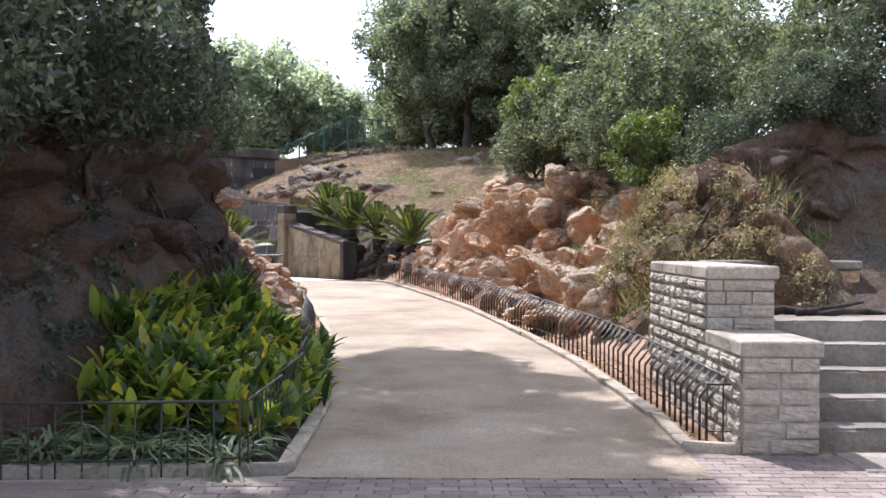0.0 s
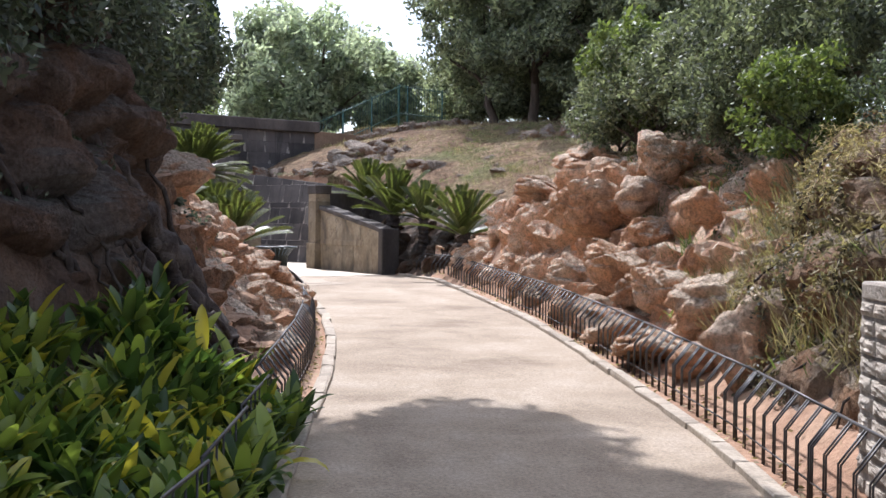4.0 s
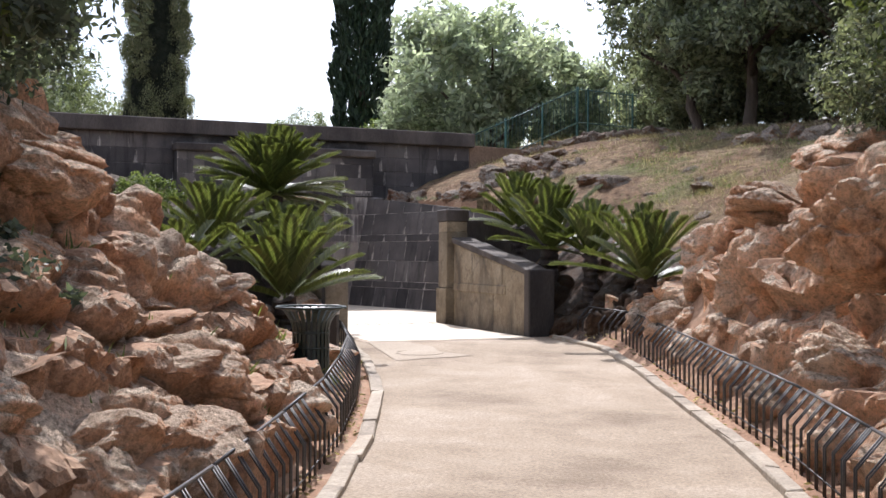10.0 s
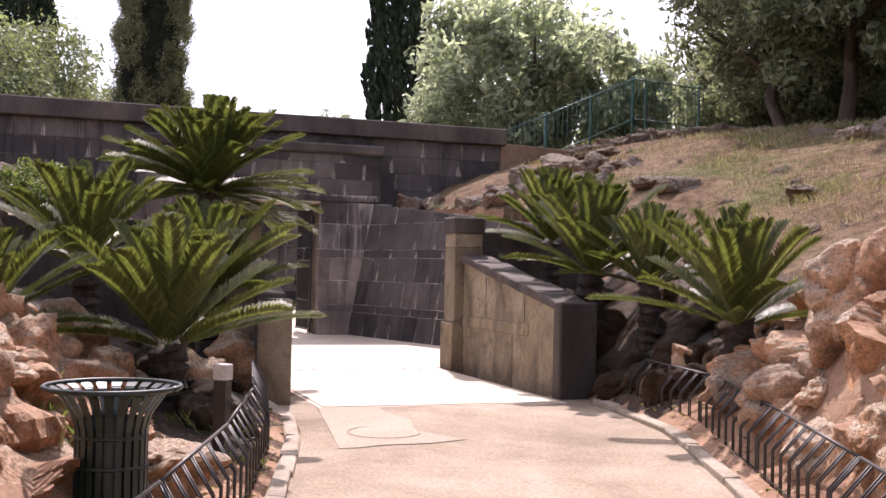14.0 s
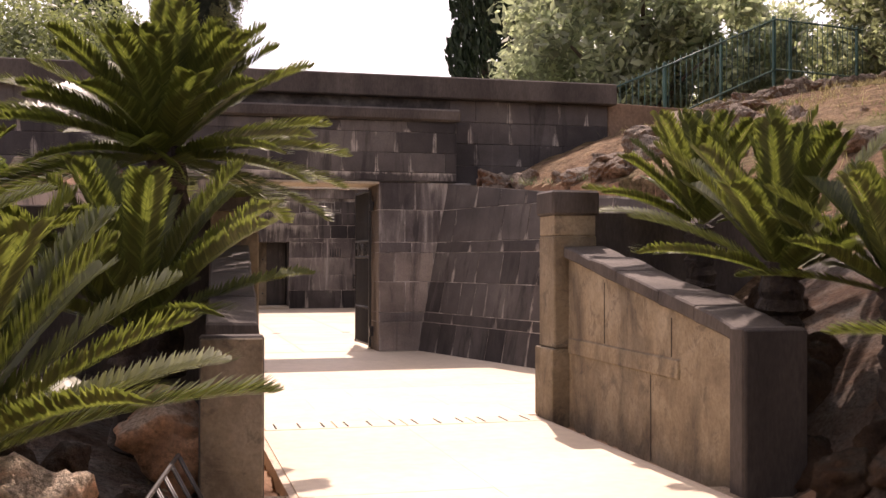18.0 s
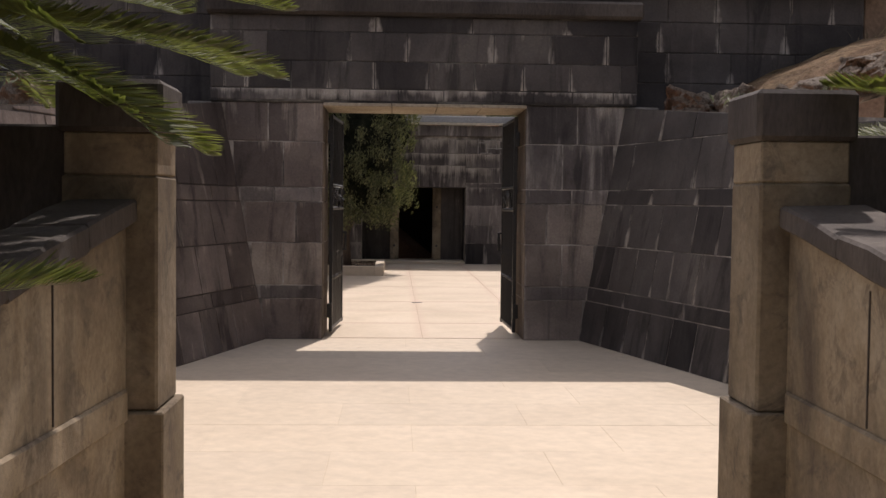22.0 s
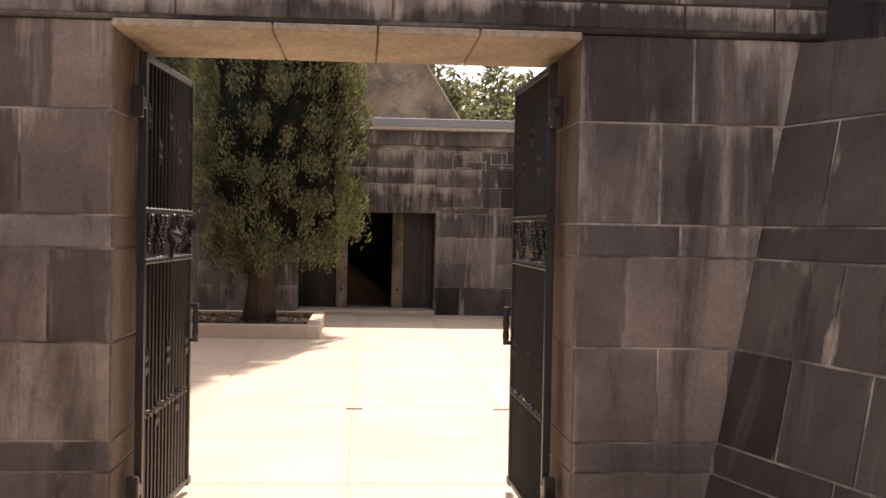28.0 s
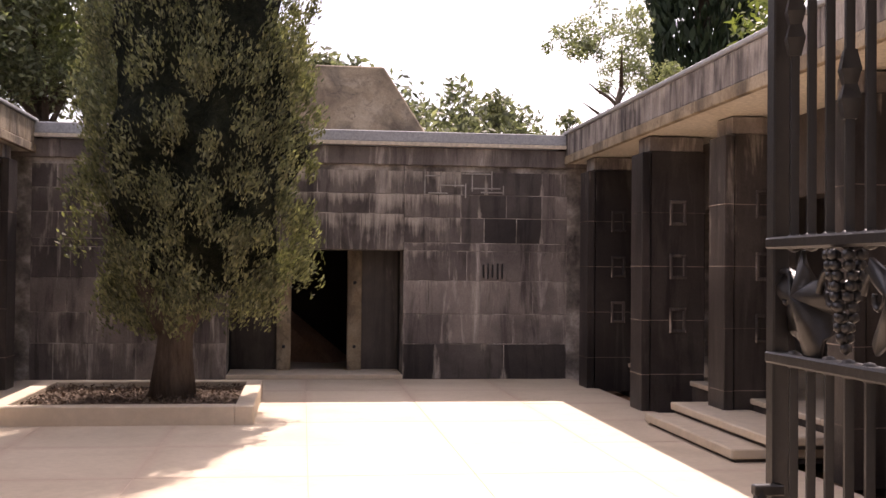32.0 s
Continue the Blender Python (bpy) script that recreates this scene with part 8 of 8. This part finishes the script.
def build_lime_joints():
    """White lime lines that have bled from the joints of the court wall."""
    w = thing("lime_bleed", LOC @ pose(0, COURT_D - 0.022, 0), "white lime lines bled from the wall joints", "stain", kind="structure")
    for x0, x1, z in ((1.75, 2.0, 3.62), (1.95, 2.35, 3.48), (2.3, 2.75, 3.66), (2.45, 2.9, 3.44), (1.8, 2.1, 3.36), (2.6, 2.95, 3.38)):
        part("lime_line", box_bm(x0, x1, 0, 0.012, z, z + 0.02, 0.004), M_WHITE, w)
    for x, z0, z1 in ((1.74, 3.3, 3.72), (1.98, 3.36, 3.7), (2.36, 3.3, 3.52), (2.46, 3.4, 3.7), (2.76, 3.42, 3.72), (2.94, 3.36, 3.5), (2.2, 3.46, 3.62)):
        part("lime_line", box_bm(x, x + 0.018, 0, 0.012, z0, z1, 0.004), M_WHITE, w)


build_lime_joints()


def build_wall_bars():
    w = thing("wall_emblem", LOC @ pose(2.8, COURT_D - 0.03, 2.2), "small dark iron emblem of upright bars on the court wall", "emblem")
    for x, h in ((-0.15, 0.2), (-0.08, 0.24), (-0.01, 0.2), (0.07, 0.24), (0.14, 0.22)):
        part("bar", box_bm(x - 0.012, x + 0.012, -0.02, 0.02, -h / 2, h / 2, 0.005), M_IRON, w)


build_wall_bars()


def build_patch():
    """The pale cement patch and round cover where the path meets the forecourt."""
    verts, faces = [], []
    rows = 14
    for j in range(rows + 1):
        b = -10.9 - 1.85 * j / rows
        w0 = -1.36 - 0.25 * j / rows
        w1 = -0.78 + 0.1 * noise.noise(Vector((b * 2, 0, 3))) + (0.2 * max(0, (-b - 12.15) / 0.6) ** 1.3 if b < -12.15 else 0)
        for i in range(7):
            p = LOC @ Vector((w0 + (w1 - w0) * i / 6, b + (0.12 * noise.noise(Vector((i * 0.9, 1, 7))) if j == rows else 0), 0))
            x = max(p.x, left_edge(p.y) + 0.01)
            k = abs((x - left_edge(p.y)) / (right_edge(p.y) - left_edge(p.y)) * 6 - 3)
            crown = 0.02 * (1 - k / 3) * min(1.0, max(0.0, (26.0 - p.y) / 4))
            verts.append((x, p.y, path_z(p.y) + crown + 0.006))
    for j in range(rows):
        for i in range(6):
            a = j * 7 + i
            faces.append((a, a + 7, a + 8, a + 1))
    solo("cement_patch", mesh_of("cement_patch", verts, faces, (M_PATCH,), True), None, Matrix(), "pale cement patch in the path surface", "patch", kind="structure")
    pts = [(-3.55 + 0.3 * math.cos(2 * math.pi * i / 32), 25.75 + 0.3 * math.sin(2 * math.pi * i / 32), path_z(25.75) + 0.012 + 0.0187 * 0.3 * math.sin(2 * math.pi * i / 32)) for i in range(33)]
    solo("cover_ring", tube_mesh("cover_ring", [(pts, 0.0028)], M_JOINT, 5), None, Matrix(), "round access cover edge in the path", "cover")


build_patch()
